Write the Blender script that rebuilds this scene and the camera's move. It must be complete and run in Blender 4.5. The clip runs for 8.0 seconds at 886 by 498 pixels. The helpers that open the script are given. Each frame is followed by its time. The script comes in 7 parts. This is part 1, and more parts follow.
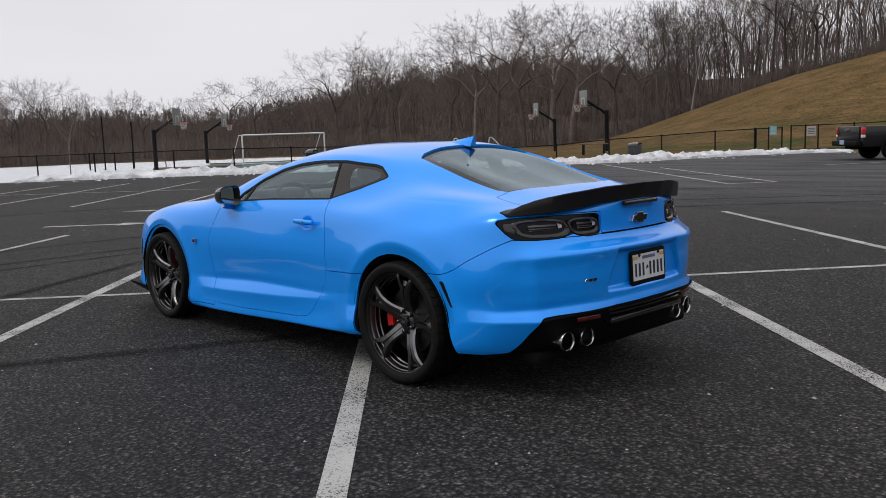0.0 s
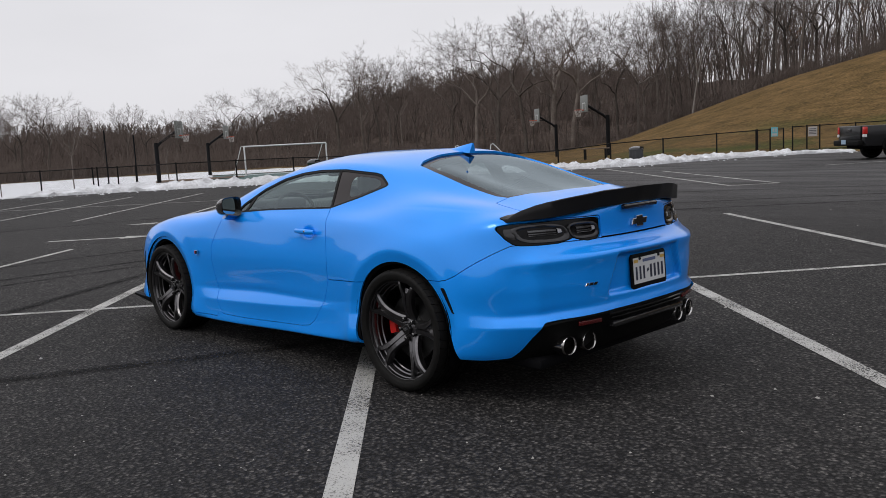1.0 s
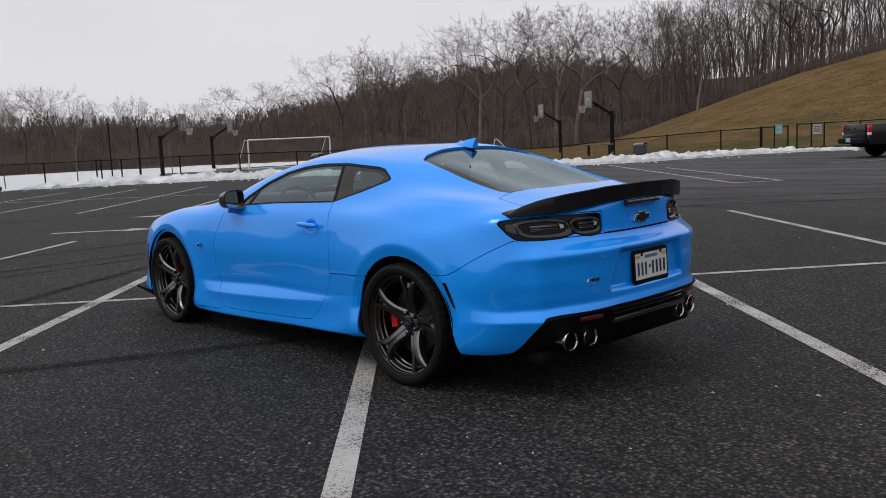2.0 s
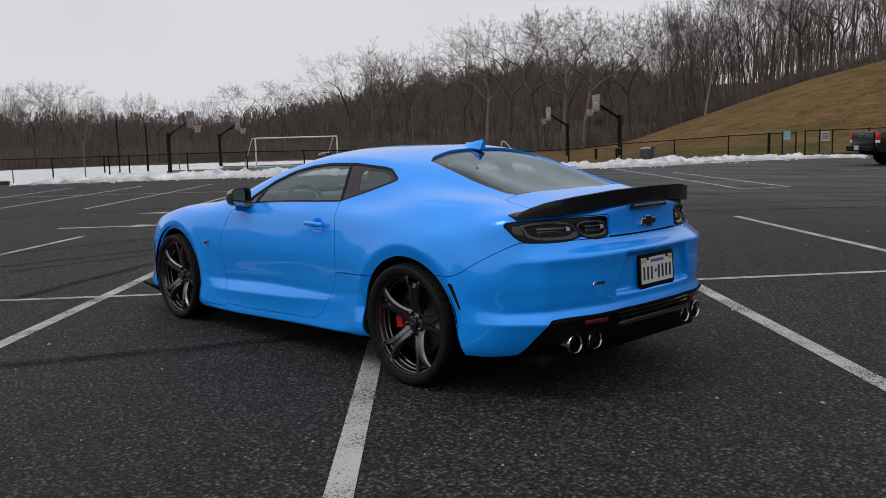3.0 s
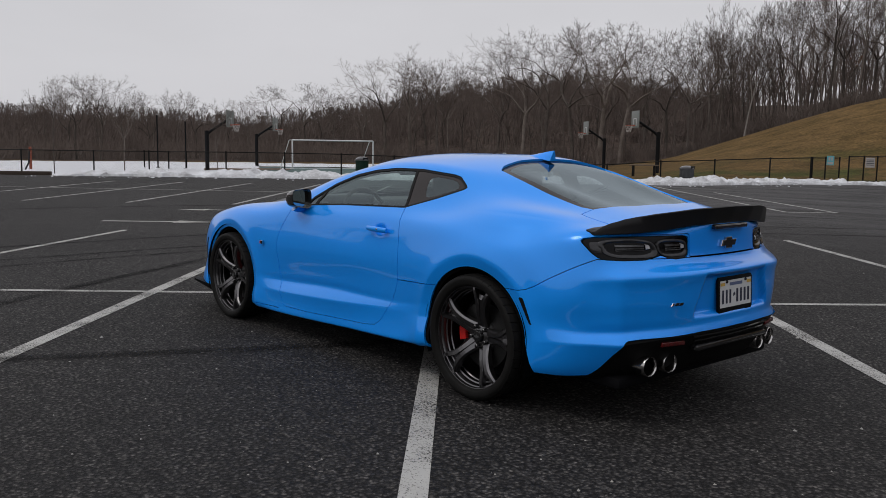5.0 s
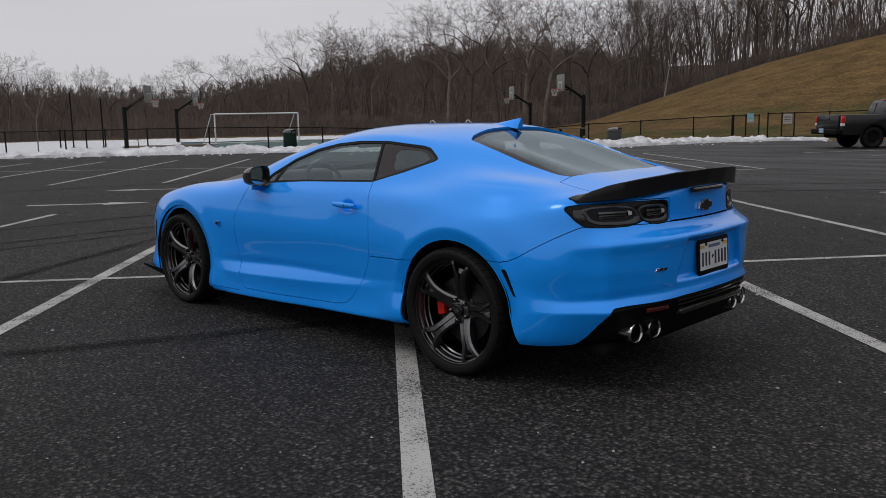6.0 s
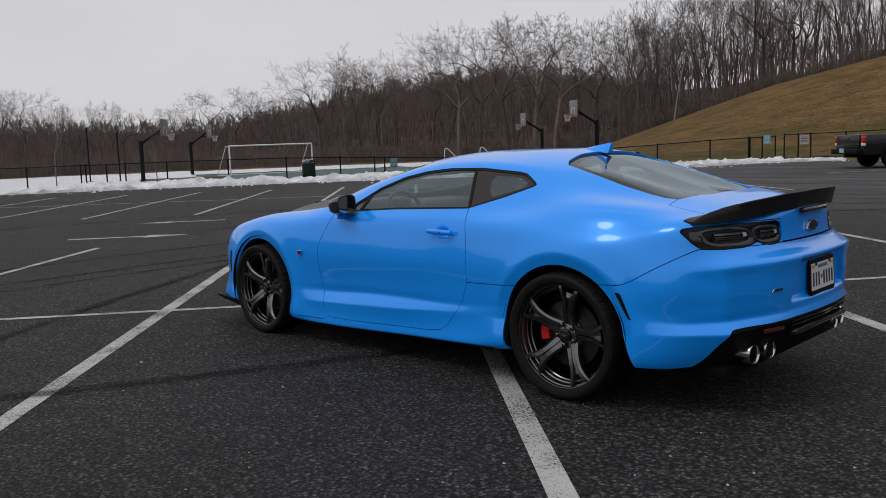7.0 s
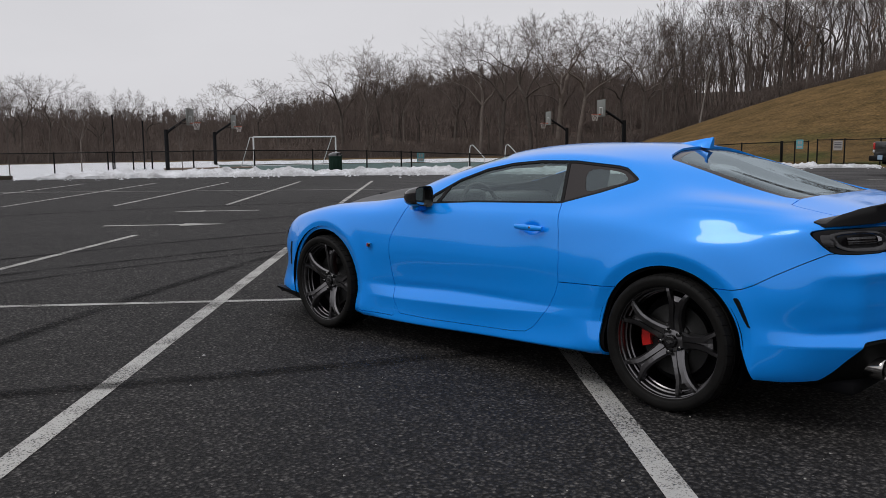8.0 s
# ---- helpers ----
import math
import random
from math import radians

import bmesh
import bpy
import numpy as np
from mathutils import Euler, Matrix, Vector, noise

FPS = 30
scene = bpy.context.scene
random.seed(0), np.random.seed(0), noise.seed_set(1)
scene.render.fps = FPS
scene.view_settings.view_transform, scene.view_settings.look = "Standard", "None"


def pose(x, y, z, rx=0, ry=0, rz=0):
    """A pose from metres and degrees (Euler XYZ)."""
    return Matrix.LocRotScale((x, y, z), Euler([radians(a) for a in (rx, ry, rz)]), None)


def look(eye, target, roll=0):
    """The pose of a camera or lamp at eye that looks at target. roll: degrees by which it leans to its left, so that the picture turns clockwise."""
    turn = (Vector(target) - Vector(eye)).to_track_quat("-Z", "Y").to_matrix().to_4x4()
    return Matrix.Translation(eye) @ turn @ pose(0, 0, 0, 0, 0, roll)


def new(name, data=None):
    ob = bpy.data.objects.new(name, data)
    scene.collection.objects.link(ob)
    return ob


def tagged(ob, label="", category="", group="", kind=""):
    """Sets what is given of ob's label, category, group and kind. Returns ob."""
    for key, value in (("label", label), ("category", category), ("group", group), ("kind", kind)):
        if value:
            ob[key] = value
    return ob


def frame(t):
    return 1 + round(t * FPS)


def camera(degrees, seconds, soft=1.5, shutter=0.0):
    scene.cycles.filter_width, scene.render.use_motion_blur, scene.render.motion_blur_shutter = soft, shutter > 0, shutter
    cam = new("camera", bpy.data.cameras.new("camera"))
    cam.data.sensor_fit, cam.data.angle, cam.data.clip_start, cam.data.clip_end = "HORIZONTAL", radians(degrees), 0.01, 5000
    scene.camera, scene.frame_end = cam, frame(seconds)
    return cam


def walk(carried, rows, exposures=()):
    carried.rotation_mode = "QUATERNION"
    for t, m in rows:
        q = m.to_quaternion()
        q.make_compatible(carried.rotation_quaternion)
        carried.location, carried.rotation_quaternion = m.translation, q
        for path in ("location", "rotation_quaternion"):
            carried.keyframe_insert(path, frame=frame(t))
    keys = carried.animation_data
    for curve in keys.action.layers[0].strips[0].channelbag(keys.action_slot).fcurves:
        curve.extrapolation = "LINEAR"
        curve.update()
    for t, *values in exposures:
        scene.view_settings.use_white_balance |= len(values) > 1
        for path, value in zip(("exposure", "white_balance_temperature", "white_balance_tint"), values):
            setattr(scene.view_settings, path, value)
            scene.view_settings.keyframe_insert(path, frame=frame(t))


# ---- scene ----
cam = camera(55.1, 8.0, soft=0.85)
PATH = [
    (0, (-4.924, 3.909, 1.377), (-3.489, 2.542, 1.108), -1.9),
    (0.5, (-4.939, 3.907, 1.379), (-3.51, 2.53, 1.134), -1.8),
    (1, (-4.946, 3.906, 1.374), (-3.504, 2.544, 1.123), -3.0),
    (1.2, (-4.947, 3.905, 1.373), (-3.4975, 2.5502, 1.1236), -3.23),
    (2.3, (-4.952, 3.903, 1.37), (-3.5084, 2.5442, 1.1034), -2.33),
    (2.5, (-4.953, 3.902, 1.369), (-3.51, 2.542, 1.104), -2.2),
    (3, (-4.953, 3.912, 1.371), (-3.498, 2.565, 1.112), -1.7),
    (3.5, (-4.948, 3.912, 1.373), (-3.494, 2.563, 1.12), -0.5),
    (4, (-4.926, 3.923, 1.375), (-3.438, 2.608, 1.139), 0.2),
    (4.2, (-4.881, 3.937, 1.373), (-3.3909, 2.622, 1.1461), 0.12),
    (5.3, (-4.633, 4.012, 1.363), (-3.129, 2.716, 1.118), 0.9),
    (5.5, (-4.573, 4.025, 1.361), (-3.105, 2.698, 1.073), -1.4),
    (5.8, (-4.498, 4.074, 1.372), (-3.1147, 2.6645, 1.0543), -1.23),
    (6, (-4.448, 4.106, 1.379), (-3.07, 2.69, 1.068), -1.0),
    (6.2, (-4.376, 4.193, 1.375), (-3.0447, 2.7275, 1.094), -1.11),
    (6.5, (-4.278, 4.331, 1.39), (-2.936, 2.873, 1.121), -2.8),
    (6.8, (-4.163, 4.425, 1.389), (-2.7818, 2.9948, 1.1682), -3.25),
    (7, (-4.086, 4.487, 1.388), (-2.69, 3.076, 1.141), -2.1),
    (7.3, (-3.924, 4.513, 1.372), (-2.4828, 3.1508, 1.1149), -0.65),
    (7.5, (-3.816, 4.531, 1.362), (-2.36, 3.178, 1.137), -0.2),
    (7.8, (-3.677, 4.555, 1.355), (-2.224, 3.1962, 1.1523), -1.49),
    (8, (-3.585, 4.571, 1.351), (-2.164, 3.187, 1.098), -0.6),
]
walk(cam, [(t, look(eye, target, roll)) for t, eye, target, roll in PATH],
     exposures=[(0, .13), (1, .10), (2.5, -.02), (3, -.05), (3.5, -.08), (4, -.11), (5.5, -.27), (6, -.28), (6.5, -.22), (7, -.18), (8, -.11)])


# world: thin overcast over a weak, veiled sun
SUN_EL, SUN_AZ = radians(53), radians(74)       # azimuth counted from +x towards +y
world = bpy.data.worlds.new("overcast_sky")
scene.world = world
world.use_nodes = True
wt = world.node_tree
wt.nodes.clear()
w_out = wt.nodes.new("ShaderNodeOutputWorld")
w_bg = wt.nodes.new("ShaderNodeBackground")
w_sky = wt.nodes.new("ShaderNodeTexSky")
w_sky.sky_type = "NISHITA"
w_sky.sun_disc = False
w_sky.sun_elevation = SUN_EL
w_sky.sun_rotation = math.pi / 2 - SUN_AZ
w_sky.air_density, w_sky.dust_density, w_sky.ozone_density = 1.0, 4.0, 1.0
w_hsv = wt.nodes.new("ShaderNodeHueSaturation")
w_hsv.inputs["Saturation"].default_value = 0.25
w_co = wt.nodes.new("ShaderNodeTexCoord")
w_map = wt.nodes.new("ShaderNodeMapping")
w_map.inputs["Scale"].default_value = (1.0, 1.0, 3.0)
w_no = wt.nodes.new("ShaderNodeTexNoise")
w_no.inputs["Scale"].default_value, w_no.inputs["Detail"].default_value = 1.6, 5.0
w_ra = wt.nodes.new("ShaderNodeMapRange")
w_ra.inputs["From Min"].default_value, w_ra.inputs["From Max"].default_value = 0.3, 0.7
w_ra.inputs["To Min"].default_value, w_ra.inputs["To Max"].default_value = 7.4, 8.6
w_gr = wt.nodes.new("ShaderNodeMix")
w_gr.data_type = "RGBA"
w_gr.inputs["Factor"].default_value = 0.88
w_cl = wt.nodes.new("ShaderNodeCombineColor")
w_mr = wt.nodes.new("ShaderNodeMath"); w_mr.operation = "MULTIPLY"; w_mr.inputs[1].default_value = 0.962
w_mg = wt.nodes.new("ShaderNodeMath"); w_mg.operation = "MULTIPLY"; w_mg.inputs[1].default_value = 0.955
wt.links.new(w_co.outputs["Generated"], w_map.inputs["Vector"])
wt.links.new(w_map.outputs["Vector"], w_no.inputs["Vector"])
wt.links.new(w_no.outputs["Fac"], w_ra.inputs["Value"])
w_up = wt.nodes.new("ShaderNodeSeparateXYZ")
w_el = wt.nodes.new("ShaderNodeMapRange")
w_el.interpolation_type = "SMOOTHSTEP"
w_el.inputs["From Min"].default_value, w_el.inputs["From Max"].default_value = 0.05, 0.95
w_el.inputs["To Min"].default_value, w_el.inputs["To Max"].default_value = 0.93, 1.28
w_lum = wt.nodes.new("ShaderNodeMath"); w_lum.operation = "MULTIPLY"
wt.links.new(w_co.outputs["Generated"], w_up.inputs[0])
wt.links.new(w_up.outputs["Z"], w_el.inputs["Value"])
wt.links.new(w_ra.outputs["Result"], w_lum.inputs[0])
wt.links.new(w_el.outputs["Result"], w_lum.inputs[1])
wt.links.new(w_lum.outputs[0], w_mr.inputs[0])
wt.links.new(w_lum.outputs[0], w_mg.inputs[0])
wt.links.new(w_mr.outputs[0], w_cl.inputs[0])
wt.links.new(w_mg.outputs[0], w_cl.inputs[1])
wt.links.new(w_lum.outputs[0], w_cl.inputs[2])
wt.links.new(w_sky.outputs["Color"], w_hsv.inputs["Color"])
wt.links.new(w_hsv.outputs["Color"], w_gr.inputs["A"])
wt.links.new(w_cl.outputs["Color"], w_gr.inputs["B"])
wt.links.new(w_gr.outputs["Result"], w_bg.inputs["Color"])
wt.links.new(w_bg.outputs["Background"], w_out.inputs["Surface"])
w_bg.inputs["Strength"].default_value = 0.103

sun_data = bpy.data.lights.new("sun", "SUN")
sun_data.energy, sun_data.angle, sun_data.color = 0.80, radians(20), (1.0, 0.96, 0.90)
sun_ob = new("sun", sun_data)
sun_ob.matrix_world = look((60 * math.cos(SUN_EL) * math.cos(SUN_AZ), 60 * math.cos(SUN_EL) * math.sin(SUN_AZ), 60 * math.sin(SUN_EL)), (0, 0, 0))
scene.view_settings.exposure = 0.0


# ---- materials ----
def mat(name, base, rough=0.5, metal=0.0, vary=0.0, scale=8.0, bump=0.0, bump_scale=60.0, coat=0.0, coat_rough=0.03, second=None, spec=0.5):
    """A Principled material whose colour drifts between base and second at one scale and is grained at a finer one."""
    m = bpy.data.materials.new(name)
    m.use_nodes = True
    nt = m.node_tree
    b = nt.nodes["Principled BSDF"]
    b.inputs["Base Color"].default_value = (*base, 1)
    b.inputs["Roughness"].default_value = rough
    b.inputs["Metallic"].default_value = metal
    b.inputs["Specular IOR Level"].default_value = spec
    b.inputs["Coat Weight"].default_value = coat
    b.inputs["Coat Roughness"].default_value = coat_rough
    co = nt.nodes.new("ShaderNodeTexCoord")
    if vary > 0:
        n1 = nt.nodes.new("ShaderNodeTexNoise")
        n1.inputs["Scale"].default_value, n1.inputs["Detail"].default_value = scale, 6.0
        n2 = nt.nodes.new("ShaderNodeTexNoise")
        n2.inputs["Scale"].default_value, n2.inputs["Detail"].default_value = scale * 9, 3.0
        mixn = nt.nodes.new("ShaderNodeMath"); mixn.operation = "MULTIPLY_ADD"
        mixn.inputs[1].default_value = 0.45
        ad = nt.nodes.new("ShaderNodeMath"); ad.operation = "MULTIPLY"; ad.inputs[1].default_value = 0.55
        ra = nt.nodes.new("ShaderNodeMapRange")
        ra.inputs["From Min"].default_value, ra.inputs["From Max"].default_value = 0.32, 0.68
        mx = nt.nodes.new("ShaderNodeMix"); mx.data_type = "RGBA"
        c2 = second or tuple(c * (1 - vary) for c in base)
        mx.inputs["A"].default_value, mx.inputs["B"].default_value = (*base, 1), (*c2, 1)
        for n in (n1, n2):
            nt.links.new(co.outputs["Object"], n.inputs["Vector"])
        nt.links.new(n1.outputs["Fac"], ad.inputs[0])
        nt.links.new(n2.outputs["Fac"], mixn.inputs[0])
        nt.links.new(ad.outputs[0], mixn.inputs[2])
        nt.links.new(mixn.outputs[0], ra.inputs["Value"])
        nt.links.new(ra.outputs["Result"], mx.inputs["Factor"])
        nt.links.new(mx.outputs["Result"], b.inputs["Base Color"])
    if bump > 0:
        n3 = nt.nodes.new("ShaderNodeTexNoise")
        n3.inputs["Scale"].default_value, n3.inputs["Detail"].default_value = bump_scale, 4.0
        bp = nt.nodes.new("ShaderNodeBump")
        bp.inputs["Strength"].default_value, bp.inputs["Distance"].default_value = bump, 0.01
        nt.links.new(co.outputs["Object"], n3.inputs["Vector"])
        nt.links.new(n3.outputs["Fac"], bp.inputs["Height"])
        nt.links.new(bp.outputs["Normal"], b.inputs["Normal"])
    return m


def glass_mat(name, tint, rough=0.0, gloss=0.11):
    """Tinted automotive glass: a sharp dielectric gloss over a share of clear, tinted view."""
    m = bpy.data.materials.new(name)
    m.use_nodes = True
    nt = m.node_tree
    nt.nodes.clear()
    out = nt.nodes.new("ShaderNodeOutputMaterial")
    tr = nt.nodes.new("ShaderNodeBsdfTransparent")
    tr.inputs["Color"].default_value = (*tint, 1)
    gl = nt.nodes.new("ShaderNodeBsdfGlossy")
    gl.inputs["Color"].default_value = (0.72, 0.84, 0.90, 1)
    gl.inputs["Roughness"].default_value = rough
    lw = nt.nodes.new("ShaderNodeLayerWeight")
    lw.inputs["Blend"].default_value = 0.5
    pw = nt.nodes.new("ShaderNodeMath"); pw.operation = "POWER"; pw.inputs[1].default_value = 4.0
    fr = nt.nodes.new("ShaderNodeMath"); fr.operation = "MULTIPLY_ADD"; fr.inputs[1].default_value = 0.85; fr.inputs[2].default_value = gloss
    mx = nt.nodes.new("ShaderNodeMixShader")
    nt.links.new(lw.outputs["Facing"], pw.inputs[0])
    nt.links.new(pw.outputs[0], fr.inputs[0])
    nt.links.new(fr.outputs[0], mx.inputs["Fac"])
    nt.links.new(tr.outputs["BSDF"], mx.inputs[1])
    nt.links.new(gl.outputs["BSDF"], mx.inputs[2])
    nt.links.new(mx.outputs["Shader"], out.inputs["Surface"])
    return m


M_PAINT = mat("blue_paint", (0.004, 0.300, 1.0), rough=0.28, metal=0.13, coat=0.75, coat_rough=0.03, vary=0.06, scale=300, spec=0.25)
M_SATIN = mat("satin_black_paint", (0.010, 0.010, 0.011), spec=0.3, rough=0.40, vary=0.2, scale=40, bump=0.02, bump_scale=300)
M_TRIM = mat("black_trim", (0.005, 0.005, 0.006), spec=0.12, rough=0.42, vary=0.2, scale=30)
M_FRIT = mat("black_ceramic_border", (0.020, 0.015, 0.015), spec=0.35, rough=0.12, vary=0.1, scale=30)
M_GLOSSB = mat("gloss_black", (0.01, 0.01, 0.011), rough=0.12, coat=0.6, vary=0.2, scale=30)
M_PLASTIC = mat("textured_black_plastic", (0.006, 0.006, 0.006), spec=0.09, rough=0.55, vary=0.3, scale=40, bump=0.15, bump_scale=400)
M_SHELL = mat("dark_inner_metal", (0.005, 0.005, 0.006), rough=0.9, spec=0.08, vary=0.2, scale=10)
M_TYRE = mat("tyre_rubber", (0.006, 0.006, 0.006), spec=0.09, rough=0.55, vary=0.35, scale=14, bump=0.12, bump_scale=180, second=(0.013, 0.0125, 0.012))
M_RIM = mat("satin_graphite_wheel", (0.170, 0.167, 0.172), rough=0.28, metal=1.0, vary=0.2, scale=20)
M_DISC = mat("brake_disc_steel", (0.055, 0.055, 0.055), rough=0.42, metal=0.9, vary=0.3, scale=30)
M_RED = mat("red_caliper_paint", (0.55, 0.012, 0.010), rough=0.35, coat=0.5, vary=0.15, scale=30)
M_CHROME = mat("polished_chrome", (0.62, 0.62, 0.63), rough=0.08, metal=1.0, vary=0.1, scale=30)
M_STEEL = mat("exhaust_steel", (0.50, 0.49, 0.48), rough=0.16, metal=1.0, vary=0.25, scale=25)
M_SOOT = mat("sooty_pipe", (0.008, 0.008, 0.008), rough=0.9, vary=0.3, scale=40)
M_LENS = mat("smoked_lamp_lens", (0.003, 0.003, 0.004), rough=0.06, spec=0.16, vary=0.25, scale=20)
M_LAMPBAR = mat("pale_lamp_bar", (0.11, 0.11, 0.115), rough=0.2, metal=0.7, vary=0.4, scale=70)
M_LAMPEND = mat("pale_lamp_end", (0.42, 0.42, 0.44), rough=0.3, metal=0.1, vary=0.3, scale=90)
M_LAMPIN = mat("grey_lamp_reflector", (0.050, 0.050, 0.053), rough=0.18, metal=0.6, vary=0.3, scale=60)
M_REFLECT = mat("red_reflector", (0.085, 0.004, 0.005), rough=0.25, coat=0.6, vary=0.3, scale=120)
M_GLASS = glass_mat("tinted_side_glass", (0.78, 0.88, 0.85), gloss=0.10)
M_RGLASS = glass_mat("tinted_rear_glass", (0.33, 0.36, 0.37), rough=0.03, gloss=0.085)
M_MIRROR = mat("mirror_glass", (0.42, 0.46, 0.45), rough=0.02, metal=1.0)
M_SEAT = mat("dark_seat_leather", (0.022, 0.021, 0.021), rough=0.5, vary=0.3, scale=20, bump=0.1, bump_scale=120)
M_CABIN = mat("cabin_plastic", (0.020, 0.020, 0.021), rough=0.6, vary=0.3, scale=20)
M_PLATE = mat("white_plate_enamel", (0.62, 0.63, 0.64), rough=0.4, vary=0.08, scale=30)
M_PLATEINK = mat("dark_plate_ink", (0.02, 0.025, 0.05), rough=0.5)
M_PLATEGOLD = mat("gold_plate_band", (0.55, 0.36, 0.08), rough=0.5, vary=0.1, scale=30)


# ---- mesh helpers ----
def link_mesh(name, me, material, parent=None, label=""):
    ob = new(name, me)
    if material is not None and not me.materials:
        me.materials.append(material)
    if parent is not None:
        ob.parent = parent
    if label:
        ob["label"] = label
    return ob


def part(name, bm, material, parent, label="", smooth=True):
    """Links a bmesh as one mesh object under a thing or a part."""
    me = bpy.data.meshes.new(name)
    bmesh.ops.recalc_face_normals(bm, faces=bm.faces)
    bm.to_mesh(me)
    bm.free()
    if smooth:
        for p in me.polygons:
            p.use_smooth = True
        me.set_sharp_from_angle(angle=radians(38))
    return link_mesh(name, me, material, parent, label)


def raw(name, verts, faces, material, parent=None, label="", smooth=True, angle=38):
    me = bpy.data.meshes.new(name)
    me.from_pydata([tuple(map(float, v)) for v in verts], [], [tuple(map(int, f)) for f in faces])
    if smooth:
        me.polygons.foreach_set("use_smooth", [True] * len(me.polygons))
        if angle:
            me.set_sharp_from_angle(angle=radians(angle))
    me.update()
    return link_mesh(name, me, material, parent, label)


def thing(name, label, category, group="", kind="", at=None):
    ob = new(name)
    ob.empty_display_size = 0.2
    if at is not None:
        ob.matrix_basis = at
    return tagged(ob, label, category, group, kind)


def box_bm(size, at=(0, 0, 0), bevel=0.0, seg=2, rot=None, taper=None):
    """A box of that size about at, with rounded edges; taper narrows its top by (fx, fy)."""
    bm = bmesh.new()
    bmesh.ops.create_cube(bm, size=1.0)
    for v in bm.verts:
        if taper and v.co.z > 0:
            v.co.x *= taper[0]
            v.co.y *= taper[1]
        v.co = Vector((v.co.x * size[0], v.co.y * size[1], v.co.z * size[2]))
    if bevel > 0:
        bmesh.ops.bevel(bm, geom=bm.edges[:], offset=bevel, segments=seg, affect="EDGES", profile=0.5)
    m = Matrix.Translation(at) @ (rot or Matrix())
    bmesh.ops.transform(bm, matrix=m, verts=bm.verts[:])
    return bm


def lathe_bm(profile, n=64, axis="Y", closed=False):
    """Turns (radius, along) pairs about an axis."""
    bm = bmesh.new()
    rings = []
    for r, a in profile:
        ring = []
        for i in range(n):
            t = 2 * math.pi * i / n
            c, s = r * math.cos(t), r * math.sin(t)
            ring.append(bm.verts.new((c, a, s) if axis == "Y" else ((c, s, a) if axis == "Z" else (a, c, s))))
        rings.append(ring)
    k = len(rings)
    for j in range(k if closed else k - 1):
        a, b = rings[j], rings[(j + 1) % k]
        for i in range(n):
            bm.faces.new((a[i], a[(i + 1) % n], b[(i + 1) % n], b[i]))
    return bm


def tube_bm(points, radius, n=8, caps=True, bm=None, radii=None):
    """A round bar along points."""
    bm = bm or bmesh.new()
    pts = [Vector(p) for p in points]
    rings = []
    up = Vector((0, 0, 1))
    for i, p in enumerate(pts):
        d = (pts[min(i + 1, len(pts) - 1)] - pts[max(i - 1, 0)]).normalized()
        ref = up if abs(d.dot(up)) < 0.95 else Vector((1, 0, 0))
        a = d.cross(ref).normalized()
        b = d.cross(a).normalized()
        r = radii[i] if radii else radius
        rings.append([bm.verts.new(p + r * (math.cos(2 * math.pi * k / n) * a + math.sin(2 * math.pi * k / n) * b)) for k in range(n)])
    for r0, r1 in zip(rings, rings[1:]):
        for k in range(n):
            bm.faces.new((r0[k], r0[(k + 1) % n], r1[(k + 1) % n], r1[k]))
    if caps:
        bm.faces.new(rings[0][::-1])
        bm.faces.new(rings[-1])
    return bm


def prism_bm(outline, depth, bevel=0.0, m=None, seg=2):
    """A plate: an outline in local (x, y), as deep as depth along -z, with a rounded front edge."""
    bm = bmesh.new()
    vs = [bm.verts.new((x, y, 0)) for x, y in outline]
    f = bm.faces.new(vs)
    r = bmesh.ops.extrude_face_region(bm, geom=[f])
    moved = [g for g in r["geom"] if isinstance(g, bmesh.types.BMVert)]
    bmesh.ops.translate(bm, verts=moved, vec=(0, 0, -depth))
    if bevel > 0:
        edges = [e for e in bm.edges if all(abs(v.co.z) < 1e-6 for v in e.verts)]
        bmesh.ops.bevel(bm, geom=edges, offset=bevel, segments=seg, affect="EDGES", profile=0.5)
    if m is not None:
        bmesh.ops.transform(bm, matrix=m, verts=bm.verts[:])
    return bm


# ---- the car: one smooth body surface, from cross-sections, trimmed into panels ----
# The car stands on the world's axes: front towards +x, its left side towards +y, wheels on z = 0.
# A section runs from under the sill over crease, flank, shoulder, belt and roof rail to the middle of the top.
SECTIONS = []


def section(x, yz):
    SECTIONS.append([(x, y, z) for y, z in yz])


def wrap(points):
    SECTIONS.append(list(points))


wrap([(2.24, 0, .16), (2.33, 0, .18), (2.34, 0, .33), (2.31, 0, .42), (2.34, 0, .53), (2.32, 0, .62), (2.28, 0, .68), (2.22, 0, .72), (2.19, 0, .735), (2.17, 0, .745), (2.15, 0, .75), (2.13, 0, .755), (2.12, 0, .758)])
wrap([(2.20, .42, .16), (2.28, .46, .18), (2.29, .46, .33), (2.26, .46, .42), (2.29, .45, .53), (2.27, .45, .62), (2.23, .44, .69), (2.17, .42, .735), (2.12, .38, .76), (2.08, .32, .775), (2.05, .26, .785), (2.03, .13, .795), (2.02, 0, .80)])
wrap([(2.00, .70, .17), (2.08, .80, .19), (2.08, .80, .33), (2.06, .79, .42), (2.07, .79, .53), (2.06, .78, .64), (2.03, .76, .72), (1.99, .71, .775), (1.96, .64, .80), (1.93, .52, .815), (1.91, .40, .825), (1.90, .20, .84), (1.90, 0, .845)])
